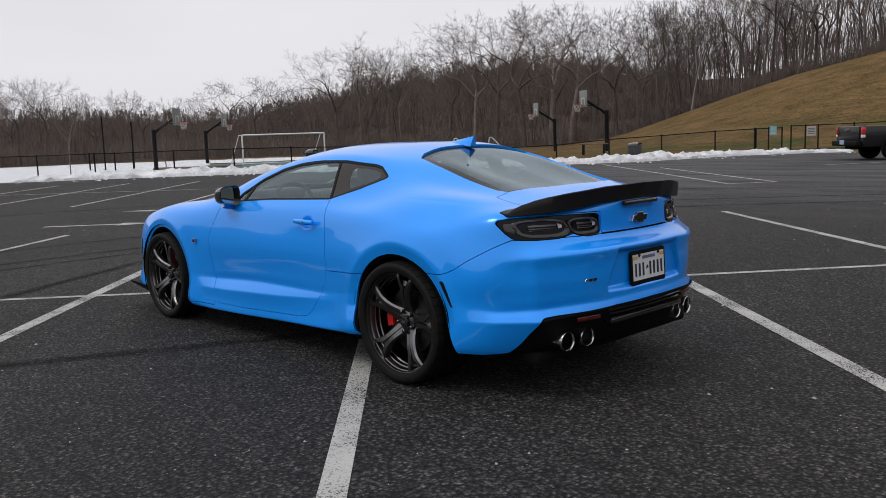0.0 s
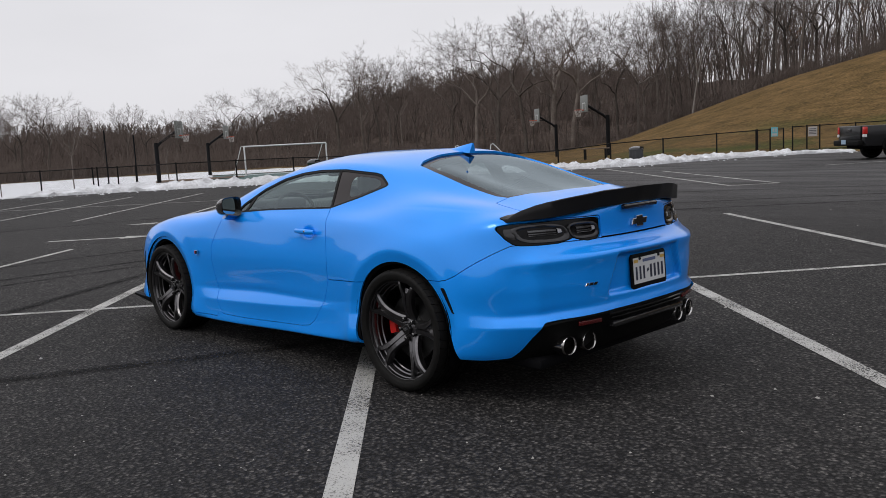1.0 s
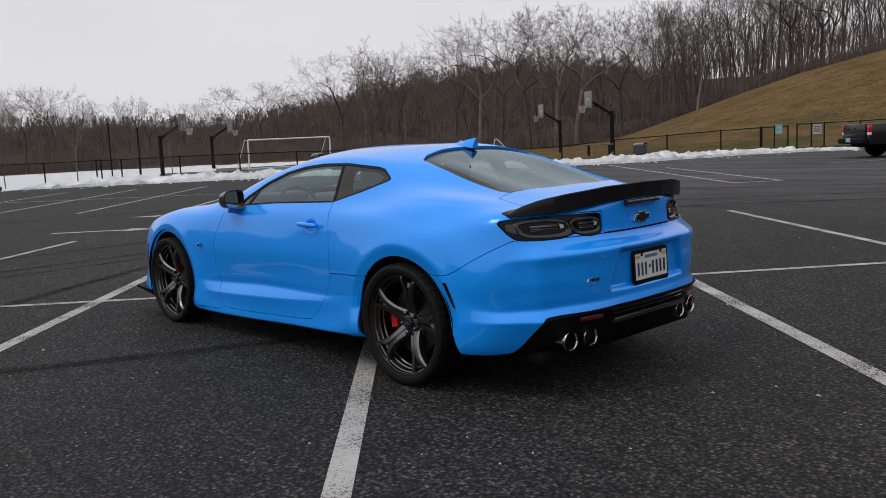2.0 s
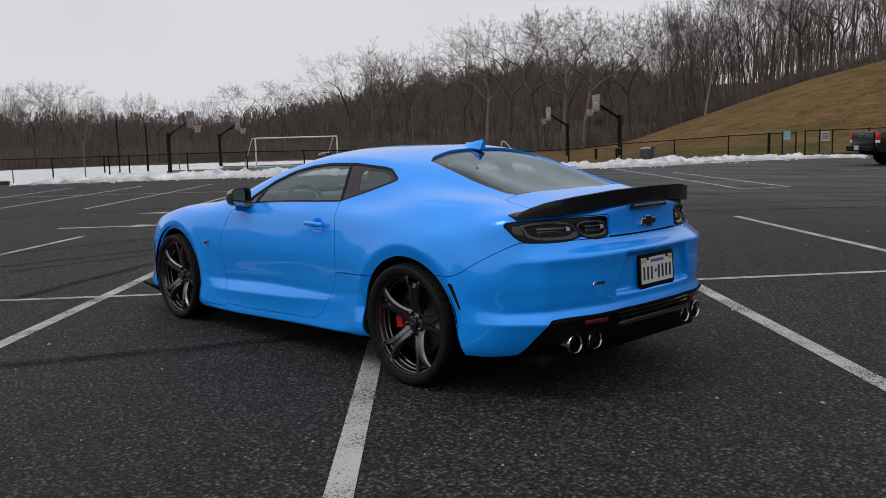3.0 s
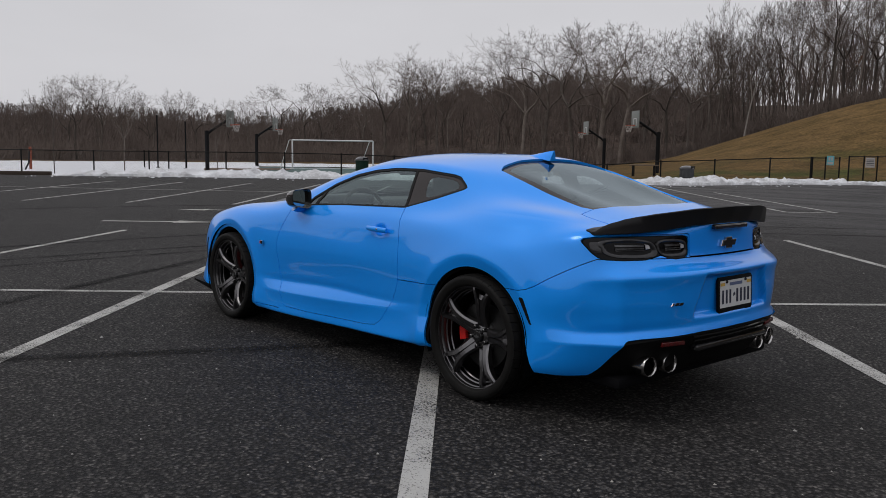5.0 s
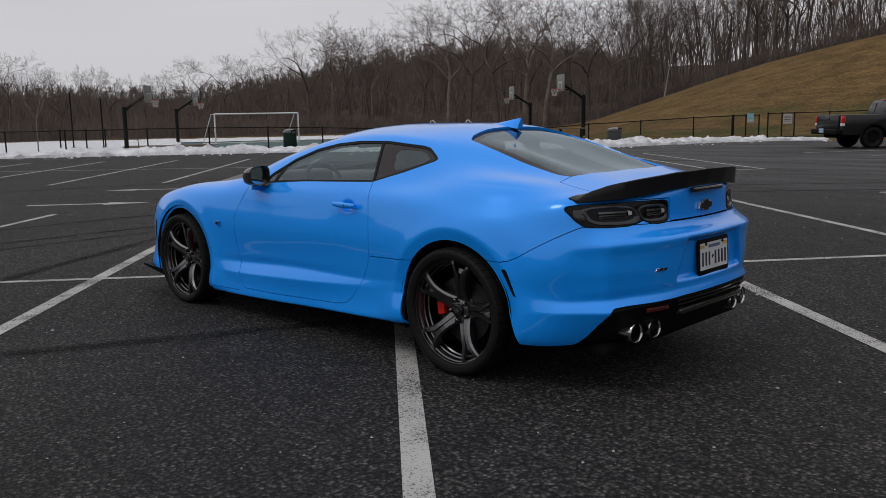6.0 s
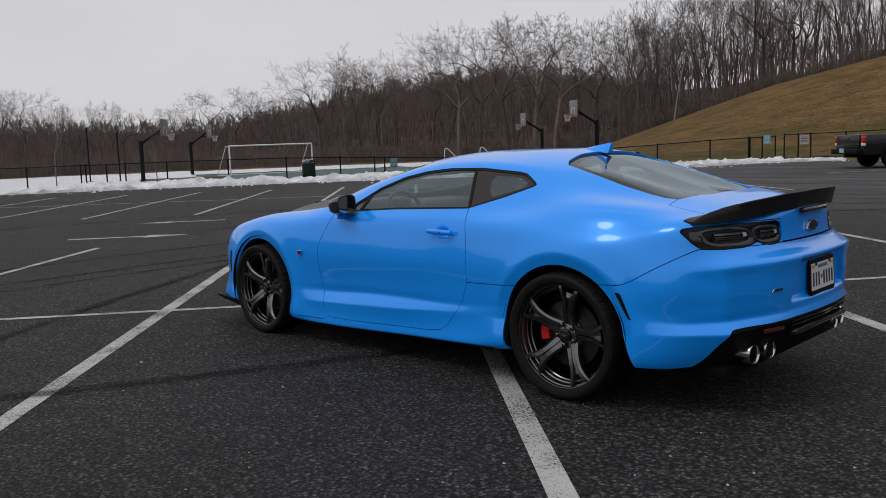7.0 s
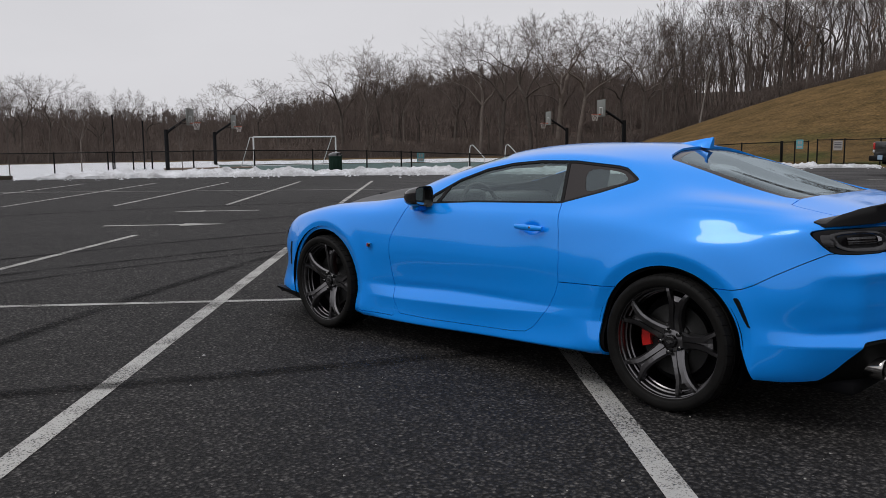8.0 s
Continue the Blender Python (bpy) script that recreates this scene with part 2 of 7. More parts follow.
section(1.78, [(.78, .17), (.90, .19), (.905, .33), (.90, .42), (.90, .53), (.885, .66), (.86, .75), (.81, .81), (.72, .835), (.58, .845), (.44, .855), (.22, .87), (0, .87)])
section(1.41, [(.80, .16), (.92, .17), (.93, .32), (.93, .42), (.93, .55), (.925, .69), (.905, .79), (.855, .865), (.77, .895), (.62, .90), (.47, .915), (.23, .935), (0, .935)])
section(1.00, [(.80, .15), (.918, .16), (.928, .31), (.924, .40), (.924, .54), (.922, .70), (.905, .81), (.865, .885), (.79, .925), (.64, .945), (.48, .96), (.24, .98), (0, .985)])
section(.69, [(.80, .155), (.912, .160), (.913, .315), (.882, .388), (.897, .53), (.904, .69), (.887, .81), (.863, .895), (.817, .95), (.715, 1.0), (.60, 1.035), (.33, 1.065), (0, 1.075)])
section(.20, [(.80, .165), (.898, .172), (.905, .335), (.868, .41), (.883, .54), (.892, .69), (.877, .80), (.853, .905), (.815, .965), (.705, 1.125), (.635, 1.17), (.35, 1.236), (0, 1.252)])
section(-.20, [(.80, .18), (.892, .188), (.897, .355), (.868, .418), (.880, .55), (.888, .69), (.873, .80), (.849, .912), (.806, .98), (.675, 1.20), (.60, 1.255), (.33, 1.305), (0, 1.322)])
section(-.66, [(.80, .195), (.905, .207), (.893, .385), (.883, .43), (.889, .56), (.893, .69), (.880, .80), (.853, .922), (.798, .999), (.652, 1.229), (.575, 1.275), (.32, 1.316), (0, 1.328)])
section(-1.08, [(.80, .215), (.938, .23), (.93, .40), (.928, .47), (.935, .58), (.932, .72), (.908, .845), (.868, .94), (.785, 1.005), (.625, 1.18), (.535, 1.235), (.30, 1.29), (0, 1.303)])
section(-1.41, [(.80, .22), (.945, .23), (.945, .41), (.945, .49), (.948, .60), (.940, .73), (.917, .845), (.866, .935), (.800, 1.018), (.61, 1.105), (.495, 1.172), (.28, 1.197), (0, 1.204)])
section(-1.80, [(.76, .22), (.895, .23), (.918, .41), (.915, .50), (.915, .60), (.902, .73), (.873, .845), (.824, .932), (.748, 1.002), (.58, 1.043), (.465, 1.074), (.25, 1.084), (0, 1.087)])
wrap([(-2.00, .70, .22), (-2.03, .80, .235), (-2.085, .852, .425), (-2.06, .836, .475), (-2.07, .843, .60), (-2.08, .83, .74), (-2.07, .805, .85), (-2.05, .775, .955), (-2.03, .68, .99), (-2.01, .55, 1.015), (-2.0, .44, 1.035), (-1.99, .23, 1.05), (-1.98, 0, 1.055)])
wrap([(-2.12, .58, .22), (-2.17, .66, .24), (-2.264, .724, .43), (-2.232, .704, .485), (-2.242, .712, .61), (-2.248, .712, .755), (-2.19, .67, .838), (-2.17, .645, .95), (-2.15, .57, .985), (-2.12, .47, 1.005), (-2.10, .38, 1.02), (-2.08, .20, 1.028), (-2.07, 0, 1.03)])
wrap([(-2.20, .42, .22), (-2.27, .45, .25), (-2.372, .50, .45), (-2.352, .495, .502), (-2.362, .50, .62), (-2.372, .50, .765), (-2.29, .47, .838), (-2.265, .455, .955), (-2.24, .41, .98), (-2.21, .35, .995), (-2.18, .28, 1.003), (-2.15, .15, 1.01), (-2.14, 0, 1.015)])
wrap([(-2.24, .21, .22), (-2.31, .22, .26), (-2.428, .25, .46), (-2.412, .25, .512), (-2.416, .25, .63), (-2.426, .25, .77), (-2.345, .24, .835), (-2.335, .235, .98), (-2.30, .21, .993), (-2.27, .18, .998), (-2.25, .14, 1.0), (-2.22, .07, 1.002), (-2.21, 0, 1.003)])
wrap([(-2.25, 0, .22), (-2.32, 0, .26), (-2.443, 0, .465), (-2.428, 0, .516), (-2.431, 0, .63), (-2.441, 0, .77), (-2.36, 0, .835), (-2.352, 0, .99), (-2.335, 0, 1.0), (-2.315, 0, 1.005), (-2.29, 0, 1.008), (-2.27, 0, 1.01), (-2.255, 0, 1.012)])

ARCH_R = (-1.406, 0.345, 0.388)      # wheel arches: x, z, radius
ARCH_F = (1.406, 0.345, 0.380)


def spline(knots, values, at):
    """Natural cubic spline through values (first axis) at knots."""
    k, y = np.asarray(knots, float), np.asarray(values, float)
    n = len(k)
    h = np.diff(k)
    a = np.zeros((n, n))
    r = np.zeros((n,) + y.shape[1:])
    a[0, 0] = a[-1, -1] = 1
    for i in range(1, n - 1):
        a[i, i - 1], a[i, i], a[i, i + 1] = h[i - 1], 2 * (h[i - 1] + h[i]), h[i]
        r[i] = 6 * ((y[i + 1] - y[i]) / h[i] - (y[i] - y[i - 1]) / h[i - 1])
    m2 = np.linalg.solve(a, r.reshape(n, -1)).reshape(r.shape)
    at = np.asarray(at, float)
    j = np.clip(np.searchsorted(k, at) - 1, 0, n - 2)
    t0, t1 = at - k[j], k[j + 1] - at
    sh = (-1,) + (1,) * (y.ndim - 1)
    hj, t0, t1 = h[j].reshape(sh), t0.reshape(sh), t1.reshape(sh)
    return m2[j] * t1 ** 3 / (6 * hj) + m2[j + 1] * t0 ** 3 / (6 * hj) + (y[j] / hj - m2[j] * hj / 6) * t1 + (y[j + 1] / hj - m2[j + 1] * hj / 6) * t0


def smooth01(t):
    t = np.clip(t, 0, 1)
    return t * t * (3 - 2 * t)


def body_surface(nu=460, nv=180):
    net = np.array(SECTIONS)                                     # stations x levels x 3
    flip = np.array([1, -1, 1.0])
    full = np.concatenate([net[2:0:-1] * flip, net, net[-2:-4:-1] * flip])
    step = np.linalg.norm(np.diff(full[:, 4:8], axis=0), axis=2).mean(1)
    ku = np.concatenate([[0], np.cumsum(step)])
    stations = np.arange(len(full)) - 2.0
    net_full, net_ku, net_st = full, ku, stations
    for st in (13.72, 14.22):                                    # tighten the rear corner of the bumper
        at = np.interp(st, net_st, net_ku)
        i = int(st) + 2
        f = st - int(st)
        soft_row = spline(net_ku, net_full, [at])[0]
        row = soft_row.copy()
        row[2:6] = soft_row[2:6] * .25 + (net_full[i] * (1 - f) + net_full[i + 1] * f)[2:6] * .75
        k = int(np.searchsorted(ku, at))
        full, ku, stations = np.insert(full, k, row, axis=0), np.insert(ku, k, at), np.insert(stations, k, st)
    u_at = np.linspace(ku[2], ku[-3], nu)
    u_val = np.interp(u_at, ku, stations)
    rows = spline(ku, full, u_at)                                # nu x levels x 3
    lab = np.arange(rows.shape[1], dtype=float)
    near = [2.72, 3.25, 3.62, 4.78, 5.24]                               # more levels, that tighten the flank's crease and the bumper's ledge
    k0 = np.concatenate([[0], np.cumsum(np.linalg.norm(np.diff(rows[60:-60], axis=1), axis=2).mean(0))])
    rear = smooth01((u_val - 12.6) / 1.0)
    flank = smooth01((u_val - 4.6) / .8) * smooth01((10.4 - u_val) / .6)
    cols = {float(q): rows[:, q] for q in range(rows.shape[1])}
    for q in near:
        sm = np.moveaxis(spline(k0, np.moveaxis(rows, 1, 0), [np.interp(q, lab, k0)]), 0, 1)[:, 0]
        i, f = int(q), q - int(q)
        w = (np.maximum(rear, flank) if q < 4 else rear)[:, None]
        cols[q] = sm * (1 - w) + (rows[:, i] * (1 - f) + rows[:, i + 1] * f) * w
    last = int(lab[-1])
    lab = np.array(sorted(cols) + [last + 1, last + 2], float)
    rows = np.stack([cols[q] for q in sorted(cols)], axis=1)
    lv = rows.shape[1]
    top = rows[:, lv - 2:lv - 4:-1] * flip
    ext = np.concatenate([rows, top], axis=1)
    stepv = np.linalg.norm(np.diff(ext[60:-60], axis=1), axis=2).mean(0)
    kv = np.concatenate([[0], np.cumsum(np.maximum(stepv, 0.02))])
    v_at = np.linspace(0, kv[lv - 1], nv)
    v_at[np.argmin(abs(v_at - kv[2]))] = kv[2]
    v_val = np.interp(v_at, kv, lab)
    low, high = v_at <= kv[2], v_at > kv[2]
    grid = np.moveaxis(ext, 1, 0)
    lo = spline(kv[:3], grid[:3], v_at[low])                     # a real crease along level 2
    hi = spline(kv[2:], grid[2:], v_at[high])
    p = np.moveaxis(np.concatenate([lo, hi]), 0, 1)              # nu x nv x 3
    p[0, :, 1] = p[-1, :, 1] = 0
    p[:, -1, 1] = 0
    uu, vv = np.meshgrid(u_val, v_val, indexing="ij")
    x, y, z = p[..., 0], p[..., 1], p[..., 2]
    side = smooth01((y - 0.55) / 0.25) * (vv < 8)
    for cx, cz, r in (ARCH_R, ARCH_F):                           # rolled wheel arch lips
        d = np.hypot(x - cx, np.maximum(z - cz, -0.05)) - r
        y = y + side * (0.006 * np.exp(-((d - 0.062) / 0.05) ** 2) - 0.24 * np.maximum(0.062 - d, 0))
    bulge = np.exp(-((x + 1.58) / .20) ** 2) * smooth01((z - .60) / .30) * smooth01((1.05 - z) / .09)
    y = y + 0.017 * bulge * side                                 # the haunch over the rear wheel
    under = np.sin(math.pi * np.clip(vv - 1, 0, 1)) * smooth01((x + 1.05) / .3) * smooth01((1.0 - x) / .25)
    y = y - 0.019 * under * (y > .5)                             # undercut between crease and sill
    cup = np.hypot((x + .503) / .068, (z - .852) / .036)         # finger recess behind the door handle
    y = y - 0.011 * (1 - smooth01((cup - 0.55) / 0.45)) * (vv < 8)
    z = z + 0.050 * (1 - smooth01(abs(y) / 0.50)) * smooth01((x - .90) / .2) * (vv > 8.0) * smooth01((2.1 - x) / .3)   # hood bulge
    face = (x < -2.0) & (vv < 6.2)                               # recess for the number plate
    q = np.maximum(abs(y) - (0.335 - 0.060 * smooth01((z - 0.55) / 0.2)), np.maximum(0.555 - z, z - 0.748))
    x = x + np.where(face, 0.030 * (1 - smooth01((q + 0.010) / 0.022)), 0)
    p = np.stack([x, y, z], axis=-1)
    pu, pv = np.gradient(p, axis=0), np.gradient(p, axis=1)
    pu[0, :, 0] = pu[-1, :, 0] = 0
    n = np.cross(pv, pu)
    n[0, :, 1] = n[-1, :, 1] = 0
    n /= np.maximum(np.linalg.norm(n, axis=2, keepdims=True), 1e-9)
    if n[nu // 2, nv // 3, 1] < 0:
        n = -n
    verts = np.concatenate([p, n, uu[..., None], vv[..., None]], axis=2).reshape(-1, 8)
    i, j = np.meshgrid(np.arange(nu - 1), np.arange(nv - 1), indexing="ij")
    a = (i * nv + j).ravel()
    return verts, np.stack([a, a + nv, a + nv + 1, a + 1], axis=1)


BODY_V, BODY_Q = body_surface()


def poly_in(px, pz, poly):
    """Signed distance to a closed outline, positive inside."""
    poly = np.asarray(poly, float)
    best = np.full(px.shape, 1e9)
    inside = np.zeros(px.shape, bool)
    for (x0, z0), (x1, z1) in zip(poly, np.roll(poly, -1, axis=0)):
        dx, dz = x1 - x0, z1 - z0
        t = np.clip(((px - x0) * dx + (pz - z0) * dz) / (dx * dx + dz * dz + 1e-12), 0, 1)
        best = np.minimum(best, np.hypot(px - x0 - t * dx, pz - z0 - t * dz))
        if z0 != z1:
            inside ^= ((z0 > pz) != (z1 > pz)) & (px < (x1 - x0) * (pz - z0) / (z1 - z0) + x0)
    return np.where(inside, best, -best)


def rounded(poly, passes=2):
    """Corner cutting: softens an outline's corners."""
    for _ in range(passes):
        q = []
        for a, b in zip(poly, poly[1:] + poly[:1]):
            q += [(a[0] * .8 + b[0] * .2, a[1] * .8 + b[1] * .2), (a[0] * .2 + b[0] * .8, a[1] * .2 + b[1] * .8)]
        poly = q
    return poly


def clip(v, quads, polys, field):
    """Keeps what lies where field > 0, cutting faces along its zero line."""
    f = field(v)
    keep = f > 0
    c = keep[quads].sum(1)
    out = [list(p) for p in polys] + [list(q) for q in quads[(c > 0) & (c < 4)]]
    quads = quads[c == 4]
    extra, cache, done = [], {}, []
    nv = len(v)
    for p in out:
        k = [keep[i] for i in p]
        if all(k):
            done.append(p)
            continue
        if not any(k):
            continue
        q = []
        for a, b in zip(p, p[1:] + p[:1]):
            if keep[a]:
                q.append(a)
            if keep[a] != keep[b]:
                key = (min(a, b), max(a, b))
                if key not in cache:
                    t = f[a] / (f[a] - f[b])
                    cache[key] = nv + len(extra)
                    extra.append(v[a] * (1 - t) + v[b] * t)
                q.append(cache[key])
        q = [i for n, i in enumerate(q) if i != q[n - 1]]
        if len(q) > 2:
            done.append(q)
    if extra:
        v = np.concatenate([v, np.array(extra)])
    return v, quads, done


def trimmed(fields, grid):
    v, quads, polys = *grid, []
    for f in fields:
        v, quads, polys = clip(v, quads, polys, f)
    return v, quads, polys


def panel(name, fields, material, parent, label="", inset=0.0, edge=0.014, sides="L", flange=True, grid=(BODY_V, BODY_Q)):
    """A body panel from the trimmed surface, with a turned-in edge. sides: L, R, or B for one panel across the middle."""
    v, quads, polys = trimmed(fields, grid)
    faces = [list(q) for q in quads] + polys
    if not faces:
        return None
    used = sorted({i for f in faces for i in f})
    new_i = {i: k for k, i in enumerate(used)}
    faces = [[new_i[i] for i in f] for f in faces]
    v = v[used]
    nor = v[:, 3:6] / np.maximum(np.linalg.norm(v[:, 3:6], axis=1, keepdims=True), 1e-9)
    pos = v[:, :3] - nor * inset
    count = {}
    for f in faces:
        for a, b in zip(f, f[1:] + f[:1]):
            count.setdefault((min(a, b), max(a, b)), []).append((a, b))
    if flange:
        rim = [e[0] for e in count.values() if len(e) == 1]
        rim = [(a, b) for a, b in rim if not (abs(pos[a, 1]) < 1e-4 and abs(pos[b, 1]) < 1e-4 and sides == "B")]
        add_p, add_n, ids = [], [], {}
        base = len(pos)

        def rim_vert(i, out):
            if i not in ids:
                ids[i] = base + len(add_p)
                add_p.extend([pos[i], pos[i] - nor[i] * edge])
                add_n.extend([out, out])
            return ids[i]
        for a, b in rim:
            d = pos[b] - pos[a]
            out = np.cross(d, nor[a])
            out /= max(np.linalg.norm(out), 1e-9)
            ia, ib = rim_vert(a, out), rim_vert(b, out)
            faces.append([ib, ia, ia + 1, ib + 1])
        if add_p:
            pos, nor = np.concatenate([pos, np.array(add_p)]), np.concatenate([nor, np.array(add_n)])
    flip = np.array([1, -1, 1.0])
    if sides == "L":
        P, N, F = pos, nor, faces
    elif sides == "R":
        P, N, F = pos * flip, nor * flip, [f[::-1] for f in faces]
    else:
        k = len(pos)
        P, N = np.concatenate([pos, pos * flip]), np.concatenate([nor, nor * flip])
        F = faces + [[i + k for i in f[::-1]] for f in faces]
    me = bpy.data.meshes.new(name)
    me.from_pydata(P.tolist(), [], F)
    me.polygons.foreach_set("use_smooth", [True] * len(me.polygons))
    me.normals_split_custom_set_from_vertices(N.tolist())
    me.update()
    return link_mesh(name, me, material, parent, label)


X, Y, Z, NX, NY, NZ, U, V = range(8)
GAP = 0.0022
# outlines on the flank, as (x, z)
DOOR = [(.50, 1.05), (.545, .955), (.60, .86), (.665, .76), (.693, .70), (.697, .60), (.685, .48), (.668, .381), (.645, .29), (.60, .215), (.30, .216), (-.38, .244), (-.48, .258), (-.54, .295), (-.63, .40), (-.69, .50), (-.716, .566), (-.718, .70), (-.70, .85), (-.664, 1.0), (-.664, 1.25), (-.3, 1.3), (.2, 1.2)]
DLO = [(.43, .946), (.36, .952), (.0, .975), (-.35, .987), (-.66, .998), (-.88, 1.061), (-1.06, 1.122), (-1.078, 1.134), (-1.06, 1.150), (-.985, 1.196), (-.93, 1.208), (-.656, 1.233), (-.40, 1.232), (-.20, 1.215), (.0, 1.178), (.20, 1.110), (.38, 1.01)]
LAMP = [(.797, .905), (.801, .922), (.790, .936), (.75, .944), (.60, .949), (.34, .947), (.31, .94), (.31, .852), (.335, .838), (.40, .834), (.445, .842), (.475, .855), (.505, .846), (.56, .834), (.66, .832), (.735, .836), (.762, .846), (.782, .870)]
RGLASS = [(-1.08, 0), (-1.09, .25), (-1.125, .42), (-1.165, .482), (-1.30, .497), (-1.55, .507), (-1.80, .508), (-1.862, .49), (-1.885, .42), (-1.905, .2), (-1.91, 0), (-1.91, -.2), (-1.08, -.2)]


def seam_bumper(x):
    return np.interp(x, [-2.12, -2.02, -1.92, -1.84, -1.79, -1.74, -1.6], [.838, .785, .73, .682, .660, .651, .647])


def seam_diffuser(y):
    return np.interp(abs(y), [0, .30, .50, .62, .700, .722, .740, .756, .775, .85], [.478, .474, .464, .459, .452, .432, .375, .305, .262, .245])


def arch_out(v):
    dr = np.hypot(v[:, X] - ARCH_R[0], v[:, Z] - ARCH_R[1]) - ARCH_R[2]
    df = np.hypot(v[:, X] - ARCH_F[0], v[:, Z] - ARCH_F[1]) - ARCH_F[2]
    slant = -1.788 - .42 * (.40 - v[:, Z]) - v[:, X]             # the bumper sweeps back below the arch
    dr = np.where((v[:, X] < -1.5) & (v[:, Z] < .40), np.minimum(dr, slant), dr)
    d = np.minimum(dr, df)
    return np.where(abs(v[:, Y]) > 0.5, d, 1.0)


def f_door(v):
    return np.where(v[:, V] < 8.2, poly_in(v[:, X], v[:, Z], DOOR), -1.0)


def f_dlo(v):
    return np.where(v[:, V] > 7.2, poly_in(v[:, X], v[:, Z], DLO), -1.0)


def f_rglass(v):
    return np.where((v[:, V] > 8.2) & (v[:, X] < -.9), poly_in(v[:, X], v[:, Y], RGLASS), -1.0)


def f_lamp(v):
    return np.where(v[:, X] < -1.9, poly_in(v[:, Y], v[:, Z], LAMP), -1.0)


def cowl(y):
    return 0.97 - 0.30 * (y / 0.62) ** 2


def header(y):
    return 0.10 - 0.20 * (y / 0.62) ** 2


def f_wshield(v):
    y = v[:, Y]
    return np.minimum(np.minimum(cowl(y) - v[:, X], v[:, X] - header(y)), (v[:, V] - 10.05) * 0.12)


def f_hood(v):
    return np.minimum(np.minimum((v[:, V] - 8.35) * 0.15, v[:, X] - cowl(v[:, Y]) - .02), 0 * v[:, X] + 1) + 0


def f_deck(v):
    side_y = np.interp(v[:, X], [-2.2, -2.0, -1.92, -1.86], [.60, .605, .60, .585])
    top = np.minimum(side_y - v[:, Y], -1.862 - .03 * (1 - np.minimum(v[:, Y] / .5, 1) ** 2) - v[:, X])
    face = np.where(v[:, X] < -2.1, np.maximum(.303 - v[:, Y], v[:, Z] - .955), 1.0)
    return np.minimum(np.minimum(top, face), v[:, Z] - .842)


def f_bumper(v):
    return np.minimum(np.where(v[:, X] < -2.12, .838, seam_bumper(v[:, X])) - v[:, Z], -1.62 - v[:, X])


def f_sill(v):
    """Below the seams that part door, fender and quarter panel from the sill."""
    zs = np.interp(v[:, X], [-1.2, -1.1, -.72, .55, .60, .66, 1.1], [.597, .594, .572, .572, .42, .192, .19])
    return np.minimum(zs - v[:, Z], 1.4 + v[:, X])


def f_front(v):
    return v[:, X] - np.interp(v[:, Z], [.15, .5, .66, .78, .9], [1.80, 1.79, 1.74, 1.86, 2.0])


def inv(f, d=GAP):
    return lambda v: -f(v) - d


def ins(f, d=GAP):
    return lambda v: f(v) - d


